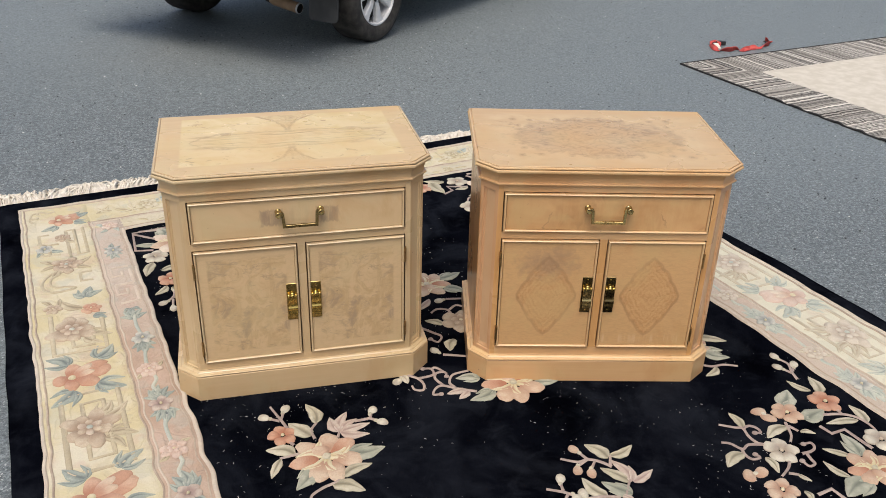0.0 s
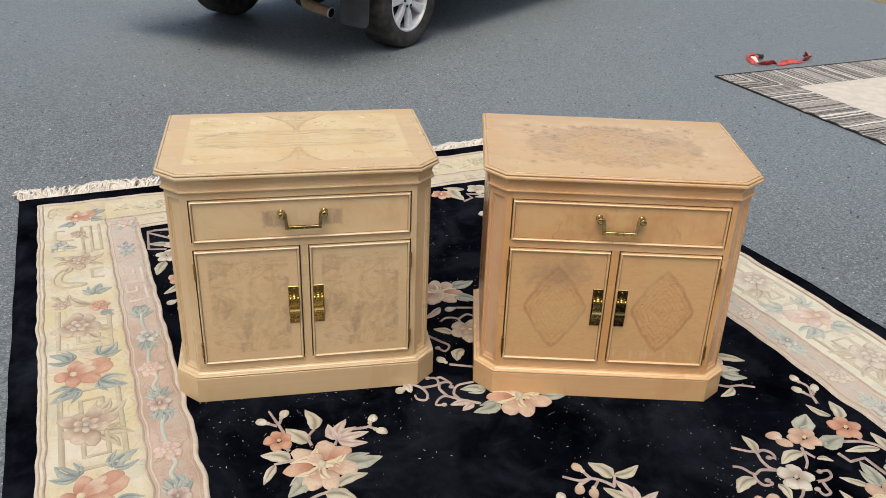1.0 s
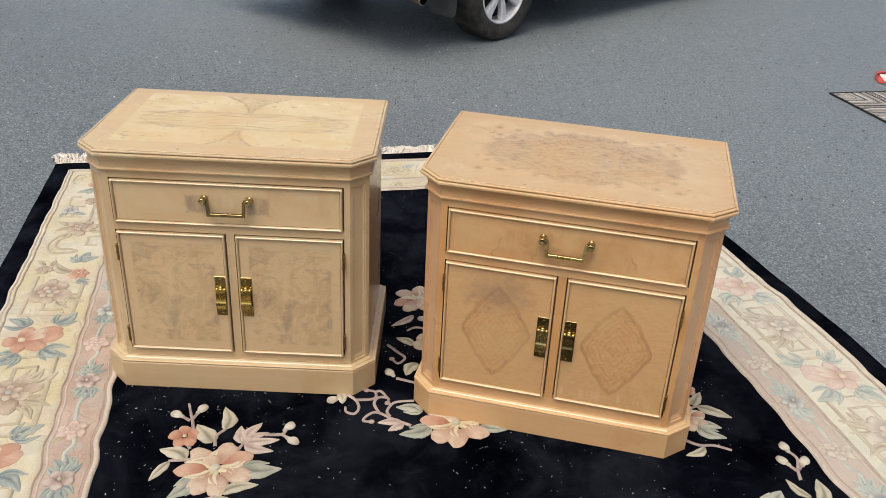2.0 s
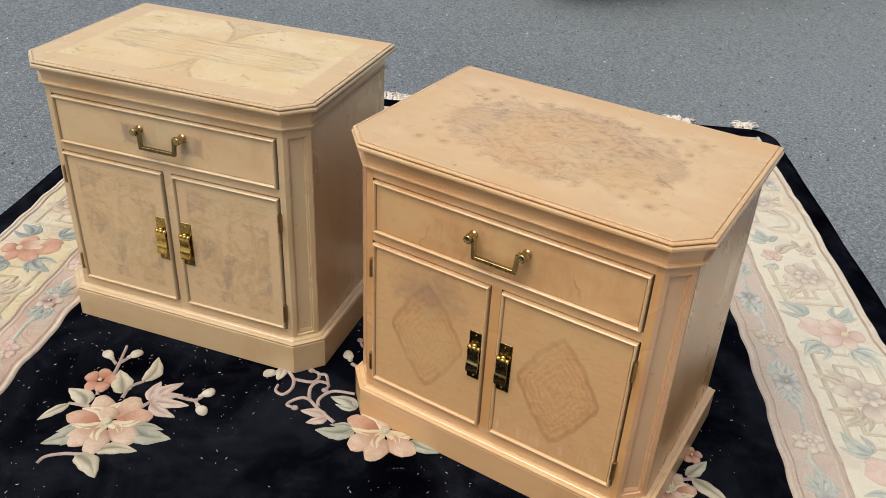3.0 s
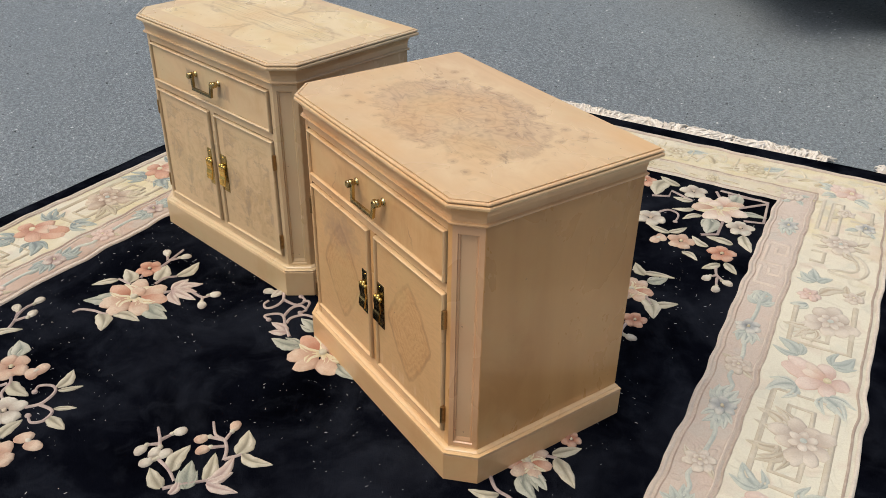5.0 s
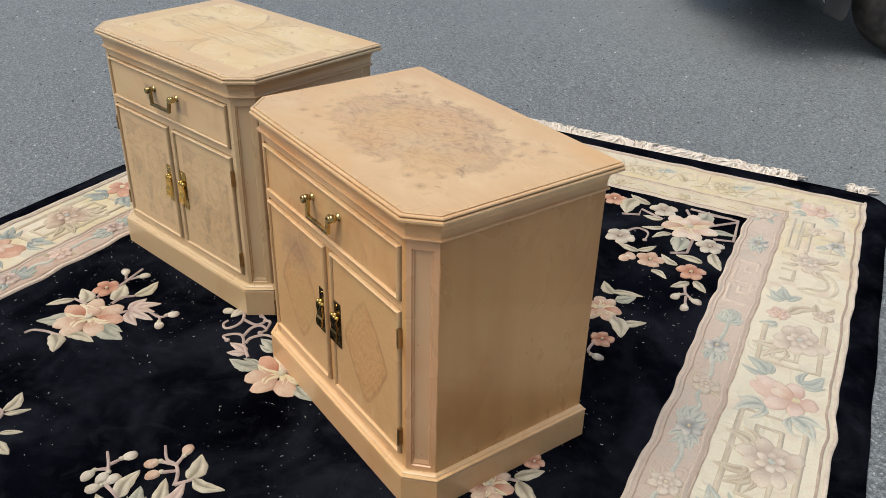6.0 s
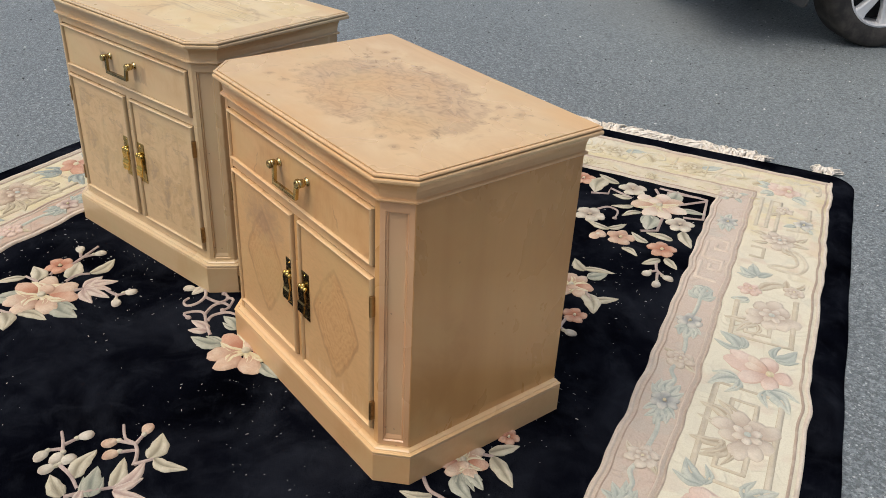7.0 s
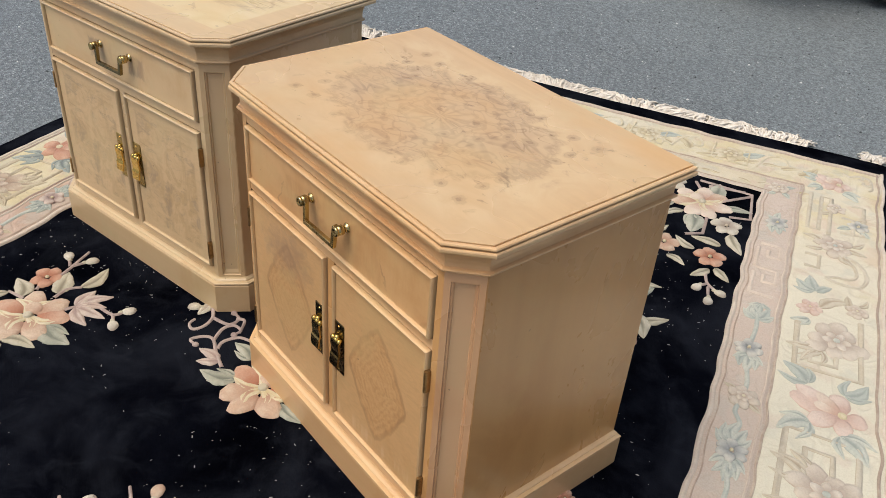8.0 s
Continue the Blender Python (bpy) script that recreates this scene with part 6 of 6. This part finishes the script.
    for s0, v0, s1, v1 in ((0.375, 3.205, 0.345, 3.225), (0.405, 3.17, 0.425, 3.14), (0.38, 3.17, 0.355, 3.145)):
        border_leaf(at, "light_teal", s0, v0, s1, v1, vine, 0.5)
    flower("blue", *at(0.378, 2.972), 0.032, 20, vine, 0.0042, 0.8)
    fan(0.378, 2.985, 1, 3, 0.055)
    fan(0.378, 2.958, -1, 4, 0.055)

# Faded ornament along the far short side
far_fret = None
for k in range(6):
    s = 0.5 + 0.29 * k
    bm = bmesh.new()
    stem_bm(bm, [rug_xy(s + ds, v) for ds, v in ((0.0, 3.42), (0.0, 3.3), (0.12, 3.3), (0.12, 3.4), (0.05, 3.4), (0.05, 3.35))], 0.005, 0.005, 0.0022, 0, False)
    ob = part("fret", bm, PETALS["worn_cream"], far_fret or rug, "", True)
    far_fret = far_fret or tagged(ob, "faded taupe key fret")
    bm = bmesh.new()
    stem_bm(bm, [rug_xy(s + 0.15 + ds, v) for ds, v in ((0.0, 3.31), (0.03, 3.4), (0.08, 3.42), (0.1, 3.37), (0.07, 3.35))], 0.006, 0.004, 0.0022)
    part("scroll", bm, PETALS["worn_cream"], far_fret, "", True)
for k in range(6):
    s = 0.56 + 0.29 * k
    flower("worn_cream", *rug_xy(s, 3.355), 0.05, k * 50, far_fret, 0.0022, 0.7)
    leaf("light_teal", rug_xy(s + 0.04, 3.37), rug_xy(s + 0.11, 3.41), 0.5, far_fret, 0.0022, None, 0.7)
    leaf("worn_cream", rug_xy(s - 0.04, 3.33), rug_xy(s - 0.11, 3.3), 0.5, far_fret, 0.0022, None, 0.7)
    flower("worn_cream", *rug_xy(0.7 + 0.24 * k, 3.2), 0.026, k * 40, far_fret, 0.003, 0.6)

rel = random.Random(5)
for k, s in enumerate(steps(0.36, 2.24, 0.06)):
    leaf("worn_cream", rug_xy(s, 3.33 + rel.uniform(-0.02, 0.02)), rug_xy(s + rel.choice((-0.06, 0.06)), 3.38 + rel.uniform(-0.03, 0.03)), 0.4, far_fret, 0.0016, None, 0.7)
    leaf("worn_cream", rug_xy(s, 3.2), rug_xy(s + rel.choice((-0.045, 0.045)), 3.2 + rel.uniform(-0.03, 0.03)), 0.4, far_fret, 0.002, None, 0.6)

# Knotted fringe on the short ends
rnd = random.Random(4)
for v_end, sign in ((FAR, 1), (NEAR, -1)):
    bm = bmesh.new()
    for k in range(230):
        s = 0.012 + (WIDE - 0.024) * (k + rnd.uniform(-0.3, 0.3)) / 229
        gap = noise.noise((s * 2.2, 9.0, sign))
        if sign > 0 and s > 1.1:
            gap = 0.0
        if gap > 0.42 or (sign > 0 and (2.245 < s < 2.43 or s > WIDE - 0.08)):
            continue
        lng = (0.07 + 0.028 * noise.noise((s * 5, 1.0, sign)) + 0.014 * noise.noise((s * 23, 3.0, sign))) * (1.0 if gap < 0.25 else 0.6)
        lng *= 1.3 if s < 0.95 else 0.92 if s < 2.3 else 0.6
        lean = 0.02 + 0.1 * noise.noise((s * 6, 4.0, sign)) + rnd.uniform(-0.035, 0.035)
        for q in range(9):
            ln, le, curl = lng * rnd.uniform(0.5, 1.2), lean + rnd.uniform(-0.035, 0.035), rnd.uniform(-0.009, 0.009)
            h = rnd.uniform(0.002, 0.022 if s > 0.95 else 0.03)
            pts = []
            for i in range(6):
                t = i / 5
                x, y = rug_xy(s + le * t + curl * math.sin(t * 9 + q) + rnd.uniform(-0.0015, 0.0015), v_end + sign * (ln * t - 0.008))
                pts.append((x, y, 0.0035 + h * math.sin(math.pi * min(1, t * 1.05)) + 0.003 * rnd.random()))
            tube(bm, pts, [0.0032, 0.0034, 0.0034, 0.003, 0.0026, 0.0012], 4, caps=False)
    tagged(part("fringe", bm, FRINGE, rug, "tangled ivory cotton fringe", True), kind="stuff")
    bm = bmesh.new()
    tube(bm, [(*rug_xy(s, v_end + sign * 0.002), 0.0055) for s in steps(0.01, 2.25 if sign > 0 else WIDE - 0.01, 0.03)], 0.0055, 6)
    part("selvedge", bm, FRINGE, rug, "woven ivory end binding", True)

# Wood shavings and lint on the pile
bm = bmesh.new()
for k in range(3300):
    s, v = rnd.uniform(0.46, 2.12), rnd.uniform(0.9, 3.15)
    if noise.noise((s * 3.5, v * 3.5, 3.3)) < rnd.uniform(-0.45, 0.5):
        continue
    x, y = rug_xy(s, v)
    ln, w, a = rnd.choice((0.001, 0.0012, 0.0015, 0.002, 0.0025, 0.0035, 0.0065)), rnd.uniform(0.0004, 0.0008), rnd.random() * math.pi
    dx, dy = math.cos(a) * ln / 2, math.sin(a) * ln / 2
    ox, oy, z = -math.sin(a) * w, math.cos(a) * w, pile(x, y) + 0.0012
    lo = [bm.verts.new((x + i * dx + j * ox, y + i * dy + j * oy, z)) for i, j in ((-1, -1), (1, -1), (1, 1), (-1, 1))]
    hi = bm.verts.new((x, y, z + 0.0009))
    for i in range(4):
        bm.faces.new((lo[i], lo[(i + 1) % 4], hi))
tagged(part("lint", bm, LINT), "pale wood shavings scattered over the dark pile", "shavings", kind="stuff")


# ---- the striped rug further back ----
def striped_rug():
    """A flat beige rug with a mitred border of cross stripes and a black binding."""
    thing = tagged(new("striped_rug"), "flat beige rug with black and ivory striped border", "rug")
    thing.matrix_world = pose(1.70, 5.55, 0.0, 0, 0, 26)
    long, wide, band = 3.2, 2.4, 0.36

    def sheet(pts, z0, z1):
        bm = bmesh.new()
        loft(bm, [[(x, y, z0) for x, y in pts], [(x, y, z1) for x, y in pts]])
        bmesh.ops.recalc_face_normals(bm, faces=bm.faces)
        return bm

    def ripple(x, y):
        """Creases where the near end has been pushed together."""
        k = min(max((-y - 0.45) / 0.35, 0.0), 1.0) * min(max((0.6 - x) / 0.5, 0.0), 1.0)
        return k * (0.0045 * math.sin(y * 43 + 2.5 * x) + 0.002 * math.sin(y * 91))

    part("centre", sheet([(band, -wide + band), (long - band, -wide + band), (long - band, -band), (band, -band)], 0.001, 0.0075), BEIGE, thing, "plain beige flat-woven field")
    for ln, back, m in ((long, 0, pose(0, 0, 0)), (wide, wide, pose(0, 0, 0, 0, 0, 90)), (long, 0, pose(long, -wide, 0, 0, 0, 180)), (wide, wide, pose(long, -wide, 0, 0, 0, -90))):
        bm = bmesh.new()
        rings = []
        for k in range(121):
            t = k / 120
            line = []
            for j in range(6):
                f = j / 5
                x0, x1 = 0.006 + (band - 0.006) * f - back, ln - 0.006 - (band - 0.006) * f - back
                p = Vector((x0 + (x1 - x0) * t, -0.006 - (band - 0.006) * f, 0.007))
                w = m @ p
                line.append((p.x, p.y, 0.007 + max(ripple(w.x, w.y), -0.004)))
            rings.append(line + [(line[-1][0], line[-1][1], 0.0006), (line[0][0], line[0][1], 0.0006)])
        loft(bm, rings)
        bmesh.ops.recalc_face_normals(bm, faces=bm.faces)
        ob = part("striped_band", bm, STRIPES, thing, "irregular black and ivory cross stripes")
        ob.matrix_local = m
        bm = bmesh.new()
        pts = []
        for k in range(121):
            w = m @ Vector((ln * k / 120 - back, -0.003, 0.0))
            pts.append((ln * k / 120 - back, -0.003, 0.005 + max(ripple(w.x, w.y), -0.004)))
        tube(bm, pts, 0.0062, 6)
        ob = part("binding", bm, BLACK_BIND, thing)
        ob.matrix_local = m


striped_rug()


# ---- the red strap ----
strap = tagged(new("tie_down_strap"), "red webbing tie-down strap lying twisted on asphalt", "strap")
bm = bmesh.new()
way = [(2.05, 6.05), (2.03, 5.97), (2.06, 5.91), (2.13, 5.89), (2.2, 5.93), (2.25, 5.915), (2.33, 5.97), (2.41, 6.03), (2.475, 6.08), (2.5, 6.13), (2.47, 6.155)]
rows_ = []
for k in range(61):
    f = k / 60 * (len(way) - 1)
    i = min(int(f), len(way) - 2)
    p0, p1, p2, p3 = (Vector(way[min(max(i + q, 0), len(way) - 1)]) for q in (-1, 0, 1, 2))
    t = f - i
    p = 0.5 * (2 * p1 + (p2 - p0) * t + (2 * p0 - 5 * p1 + 4 * p2 - p3) * t * t + (3 * p1 - p0 - 3 * p2 + p3) * t ** 3)
    d = (p2 - p1).normalized()
    tw = 1.5 * math.sin(f * 1.35 + 0.4)
    side = Vector((-d.y * math.cos(tw), d.x * math.cos(tw), math.sin(tw))) * 0.0165
    mid = Vector((p.x, p.y, ground_z(p.x, p.y) + 0.004 + abs(side.z) + (0.012 if k > 52 else 0.0)))
    up = Vector((0, 0, 0.0022))
    rows_.append([mid - side, mid + side, mid + side + up, mid - side + up])
loft(bm, rows_)
bmesh.ops.recalc_face_normals(bm, faces=bm.faces)
part("webbing", bm, RED_WEB, strap, "faded red nylon webbing", True)
bm = bmesh.new()
tube(bm, [(2.05, 6.05, 0.012), (2.06, 6.09, 0.02), (2.09, 6.1, 0.026), (2.115, 6.06, 0.02), (2.1, 6.02, 0.012)], 0.01, 6)
part("loop", bm, RED_WEB, strap, "", True)
bm = soft_box(-0.036, 0.036, -0.016, 0.016, 0.0, 0.026, 0.004)
bmesh.ops.transform(bm, matrix=pose(2.128, 6.085, 0.006, 0, 0, -8), verts=bm.verts)
part("buckle", bm, BLACK_PLASTIC, strap, "black cam buckle")
bm = soft_box(-0.018, 0.018, -0.03, 0.03, 0.0, 0.004, 0.0015)
bmesh.ops.transform(bm, matrix=pose(2.083, 6.01, 0.012, 24, 0, 12), verts=bm.verts)
part("care_tag", bm, FRINGE, strap, "small white cloth tag")
bm = bmesh.new()
tube(bm, [(2.47, 6.155, 0.02), (2.455, 6.13, 0.024), (2.465, 6.1, 0.02), (2.48, 6.105, 0.012)], 0.005, 6)
part("hook", bm, BLACK_PLASTIC, strap, "dark wire hook", True)


# ---- the parked vehicle, seen by its rear wheels ----
WR = 0.313


def wheel_on(car, x, y, outer):
    """A tyre with shoulders and sidewall, and an alloy rim with paired spokes; outer is +1 or -1 along the axle."""
    m = pose(x, y, WR, 0, 90 * outer, 0)
    bm = bmesh.new()
    prof = []
    for r, h in ((0.2, -0.105), (0.212, -0.114), (0.255, -0.124), (0.288, -0.121), (0.304, -0.109), (0.311, -0.092), (0.313, -0.06), (0.313, 0.06), (0.311, 0.086), (0.304, 0.1), (0.288, 0.108), (0.255, 0.11), (0.212, 0.103), (0.203, 0.095), (0.198, 0.06)):
        prof.append((r, h))
    rings = [[m @ Vector((r * math.cos(a), r * math.sin(a), h)) for a in (k * math.tau / 56 for k in range(56))] for r, h in prof]
    loft(bm, rings, cap0=False, cap1=False)
    bmesh.ops.recalc_face_normals(bm, faces=bm.faces)
    tyre = part("tyre", bm, RUBBER, car, "black dusty road tyre", True)
    bm = bmesh.new()
    rings = [[m @ Vector((r * math.cos(a), r * math.sin(a), h)) for a in (k * math.tau / 48 for k in range(48))] for r, h in ((0.182, -0.09), (0.186, 0.04), (0.19, 0.085), (0.198, 0.102), (0.206, 0.1), (0.208, 0.09))]
    loft(bm, rings, cap0=False, cap1=False)
    for k in range(7):
        a = k * math.tau / 7 + 0.2
        d, e = Vector((math.cos(a), math.sin(a), 0)), Vector((-math.sin(a), math.cos(a), 0))
        pts = []
        for r, w, h in ((0.03, 0.018, 0.078), (0.1, 0.0215, 0.088), (0.16, 0.029, 0.086), (0.194, 0.04, 0.09)):
            pts.append([m @ (d * r + e * q * w + Vector((0, 0, h - c))) for q, c in ((1, 0.034), (1, 0.006), (0.7, 0.0), (-0.7, 0.0), (-1, 0.006), (-1, 0.034))])
        loft(bm, pts)
    lathe(bm, ((0.055, 0.03), (0.055, 0.08), (0.045, 0.09), (0.03, 0.094), (0.028, 0.09), (0.002, 0.091)), m, 20)
    part("rim", bm, RIM, tyre, "silver alloy rim with spokes")
    bm = bmesh.new()
    for k in range(6):
        a = (k + 0.5) * math.tau / 6
        lathe(bm, ((0.0105, 0.0), (0.0105, 0.006)), m @ pose(0.043 * math.cos(a), 0.043 * math.sin(a), 0.087), 10)
    part("lug_nuts", bm, UNDERBODY, tyre)
    bm = bmesh.new()
    lathe(bm, ((0.18, 0.0), (0.18, 0.008)), m, 24)
    part("brake_drum", bm, UNDERBODY, tyre)


def vehicle():
    """An estate-bodied vehicle: origin on the ground under the rear axle, +y to its front, +x to its right."""
    car = tagged(new("parked_vehicle"), "silver sport utility vehicle parked on the asphalt", "car")
    half = 0.87
    prof = [(-0.88, 0.66), (-0.42, 0.58)]
    prof += [(0.42 * math.cos(a), 0.36 + 0.4 * math.sin(a)) for a in (math.pi * (0.86 - 0.76 * k / 10) for k in range(11))]
    prof += [(0.44, 0.29), (2.18, 0.29)]
    prof += [(2.62 + 0.42 * math.cos(a), 0.36 + 0.4 * math.sin(a)) for a in (math.pi * (0.92 - 0.84 * k / 10) for k in range(11))]
    prof += [(3.06, 0.5), (3.42, 0.54), (3.5, 0.74), (3.4, 0.98), (2.5, 1.12), (-0.82, 1.14), (-0.93, 0.95), (-0.93, 0.72)]
    bm = bmesh.new()
    loft(bm, [[(x, y, z) for y, z in prof] for x in (-half - 0.085, -half - 0.065, half - 0.02, half)])
    bmesh.ops.recalc_face_normals(bm, faces=bm.faces)
    part("body", bm, PAINT, car, "silver painted lower body")
    roof = ((-0.86, 1.14, 0.8), (-0.7, 1.7, 0.64), (-0.2, 1.8, 0.6), (1.3, 1.78, 0.6), (1.75, 1.58, 0.66), (2.5, 1.12, 0.8))
    bm = bmesh.new()
    loft(bm, [[(-w, y, 1.1), (-w, y, z), (w, y, z), (w, y, 1.1)] for y, z, w in roof])
    bmesh.ops.recalc_face_normals(bm, faces=bm.faces)
    part("roof", bm, PAINT, car, "silver roof and pillars")
    for side in (-1, 1):
        for y0, y1 in ((-0.55, 0.25), (0.35, 1.05), (1.15, 1.7)):
            bm = bmesh.new()
            loft(bm, [[(side * 0.79, y0, 1.18), (side * 0.79, y1, 1.18), (side * 0.66, y1 - 0.08, 1.6), (side * 0.66, y0 + 0.05, 1.6)], [(side * 0.82, y0, 1.18), (side * 0.82, y1, 1.18), (side * 0.69, y1 - 0.08, 1.6), (side * 0.69, y0 + 0.05, 1.6)]])
            bmesh.ops.recalc_face_normals(bm, faces=bm.faces)
            part("window", bm, GLASS, car, "dark side window")
        part("tail_lamp", soft_box(*sorted((side * 0.6, side * 0.85)), -0.955, -0.9, 0.84, 1.1, 0.01), LAMP_RED, car, "red tail lamp")
        wheel_on(car, 0.715 if side > 0 else -0.85, 0.0, side)
        wheel_on(car, 0.715 if side > 0 else -0.85, 2.62, side)
        bm = bmesh.new()
        flap = [(-0.112, 0.46), (0.112, 0.46)]
        for cx, a0 in ((0.08, 0), (-0.08, -90)):
            flap += [(cx + 0.032 * math.cos(radians(a0 - 15 * k)), 0.032 + 0.032 * math.sin(radians(a0 - 15 * k))) for k in range(7)]
        loft(bm, [[(x, y, z) for x, z in flap] for y in (-0.006, 0.006)])
        bmesh.ops.recalc_face_normals(bm, faces=bm.faces)
        bmesh.ops.transform(bm, matrix=pose(0.66 if side > 0 else -0.745, -0.405, 0.185, -4), verts=bm.verts)
        part("mudflap", bm, FLAP, car, "black rubber mudflap")
    # board added out of view to block light and darken the ground below
    part("valance", soft_box(-0.93, -0.02, -0.98, -0.9, 0.37, 0.52, 0.01), UNDERBODY, car, "unseen black board that shades the ground under the vehicle")
    part("rear_bumper", soft_box(-0.965, 0.88, -1.0, -0.86, 0.5, 0.84, 0.03, 3), PAINT, car, "silver rear bumper")
    part("underbody", soft_box(-0.70, 0.57, -0.3, 3.2, 0.42, 0.62, 0.02), UNDERBODY, car, "black underbody")
    bm = bmesh.new()
    tube(bm, [(-0.67, 0, WR), (0, 0, WR), (0.58, 0, WR)], 0.045, 10)
    lathe(bm, ((0.02, -0.12), (0.11, -0.09), (0.13, 0.0), (0.11, 0.09), (0.02, 0.12)), pose(0, 0, WR, 90), 14)
    part("axle", bm, UNDERBODY, car, "", True)
    bm = bmesh.new()
    outer = [(-0.05, 0.12, 0.4), (0.0, -0.12, 0.33), (0.07, -0.26, 0.27), (0.19, -0.3, 0.245), (0.388, -0.297, 0.215)]
    tube(bm, outer, 0.036, 18, caps=False)
    pipe = part("exhaust_pipe", bm, PIPE, car, "rust-stained exhaust tailpipe", True)
    bm = bmesh.new()
    tube(bm, [(0.1, -0.28, 0.26), (0.19, -0.3, 0.245), (0.387, -0.297, 0.215)], 0.0325, 18, caps=False)
    part("bore", bm, PIPE_BORE, pipe, "black inside of the pipe", True)
    bm = bmesh.new()
    a, b = Vector((0.378, -0.297, 0.2165)), Vector((0.3885, -0.297, 0.2149))
    tube(bm, [a, b], 0.0368, 18, caps=False)
    tube(bm, [b, b + (b - a) * 0.05], [0.0368, 0.032], 18, caps=False)
    part("pipe_lip", bm, RIM, pipe, "bare metal lip", True)
    return car


vehicle().matrix_world = pose(-0.999, 6.242, 0.042, 0, 0, -30.4)


# ---- the verge beyond the drive and a white tub ----
VERGE = plain("dry_verge", (0.15, 0.14, 0.075), (0.27, 0.235, 0.15), 0.95, 9, 0.1, 0.6)
bm = bmesh.new()
along, over = Vector((0.55, -0.835, 0)), Vector((0.835, 0.55, 0))
lines = []
for k in range(-40, 61):
    p = Vector((4.0, 8.17, 0)) + along * (k * 0.12) + over * (0.05 * noise.noise((k * 0.4, 0.0, 1.0)))
    lines.append([bm.verts.new((p.x + over.x * d, p.y + over.y * d, ground_z(p.x, p.y) + h)) for d, h in ((0.0, 0.001), (0.05, 0.014), (0.3, 0.025), (1.5, 0.03), (6.0, 0.05))])
for a, b in zip(lines, lines[1:]):
    for i in range(4):
        bm.faces.new((a[i], b[i], b[i + 1], a[i + 1]))
bmesh.ops.recalc_face_normals(bm, faces=bm.faces)
tagged(part("verge", bm, VERGE, smooth=True), "strip of dry grass beside the asphalt", "verge", kind="structure")
TUB = plain("white_plastic", (0.74, 0.74, 0.73), (0.8, 0.8, 0.79), 0.4, 12)
bm = bmesh.new()
lathe(bm, ((0.045, 0.0), (0.055, 0.004), (0.058, 0.012), (0.066, 0.11), (0.07, 0.112), (0.07, 0.12), (0.064, 0.12), (0.056, 0.014), (0.002, 0.012)), pose(-3.0, 7.19, ground_z(-3.0, 7.19)), 28)
tagged(part("plastic_tub", bm, TUB, smooth=True), "small white plastic tub standing on asphalt", "tub")


# ---- loose grit and exposed stones on the drive ----
def grit_mat():
    m = Mat("loose_grit", 0.6)
    island = m.t.nodes.new("ShaderNodeNewGeometry").outputs["Random Per Island"]
    # the darkest stones stand in for shaded pits in the asphalt
    m.colour(m.ramp(island, [(0.0, (0.045, 0.05, 0.051)), (0.34, (0.24, 0.26, 0.26)), (0.68, (0.36, 0.37, 0.365)), (0.9, (0.56, 0.56, 0.54))], "CONSTANT"))
    m.bump(m.noise(m.coords(), 300, 2, 0.5), 0.3, 0.001)
    return m.mat


rnd = random.Random(17)
verts, faces = [], []
while len(verts) < 6 * 7500:
    x, y = rnd.uniform(-3.6, 4.0), rnd.uniform(0.5, 7.6)
    s, v = rug_sv(x, y)
    fx, fy = x - 1.70, y - 5.55
    u, w = 0.899 * fx + 0.438 * fy, -0.438 * fx + 0.899 * fy
    if (-0.03 < s < WIDE + 0.03 and NEAR - 0.12 < v < FAR + 0.1) or (-0.02 < u < 3.22 and -2.42 < w < 0.02):
        continue
    if noise.noise((x * 1.3, y * 1.3, 5.0)) < rnd.uniform(-0.9, 0.5):
        continue
    r, z, a, n = rnd.choice((0.0022, 0.0026, 0.003, 0.0034, 0.0042, 0.006)), ground_z(x, y), rnd.uniform(0, 6.28), len(verts)
    for k in range(4):
        q = r * rnd.uniform(0.7, 1.3)
        verts.append((x + q * math.cos(a + k * 1.57), y + q * math.sin(a + k * 1.57), z + r * rnd.uniform(0.1, 0.45)))
    verts += [(x, y, z + r * rnd.uniform(0.8, 1.1)), (x, y, z - r * 0.5)]
    for k in range(4):
        j = n + (k + 1) % 4
        faces += [(n + k, j, n + 4), (j, n + k, n + 5)]
me = bpy.data.meshes.new("grit")
me.from_pydata(verts, [], faces)
me.materials.append(grit_mat())
tagged(new("grit", me), "loose grey and pale grit scattered over asphalt", "grit", kind="stuff")
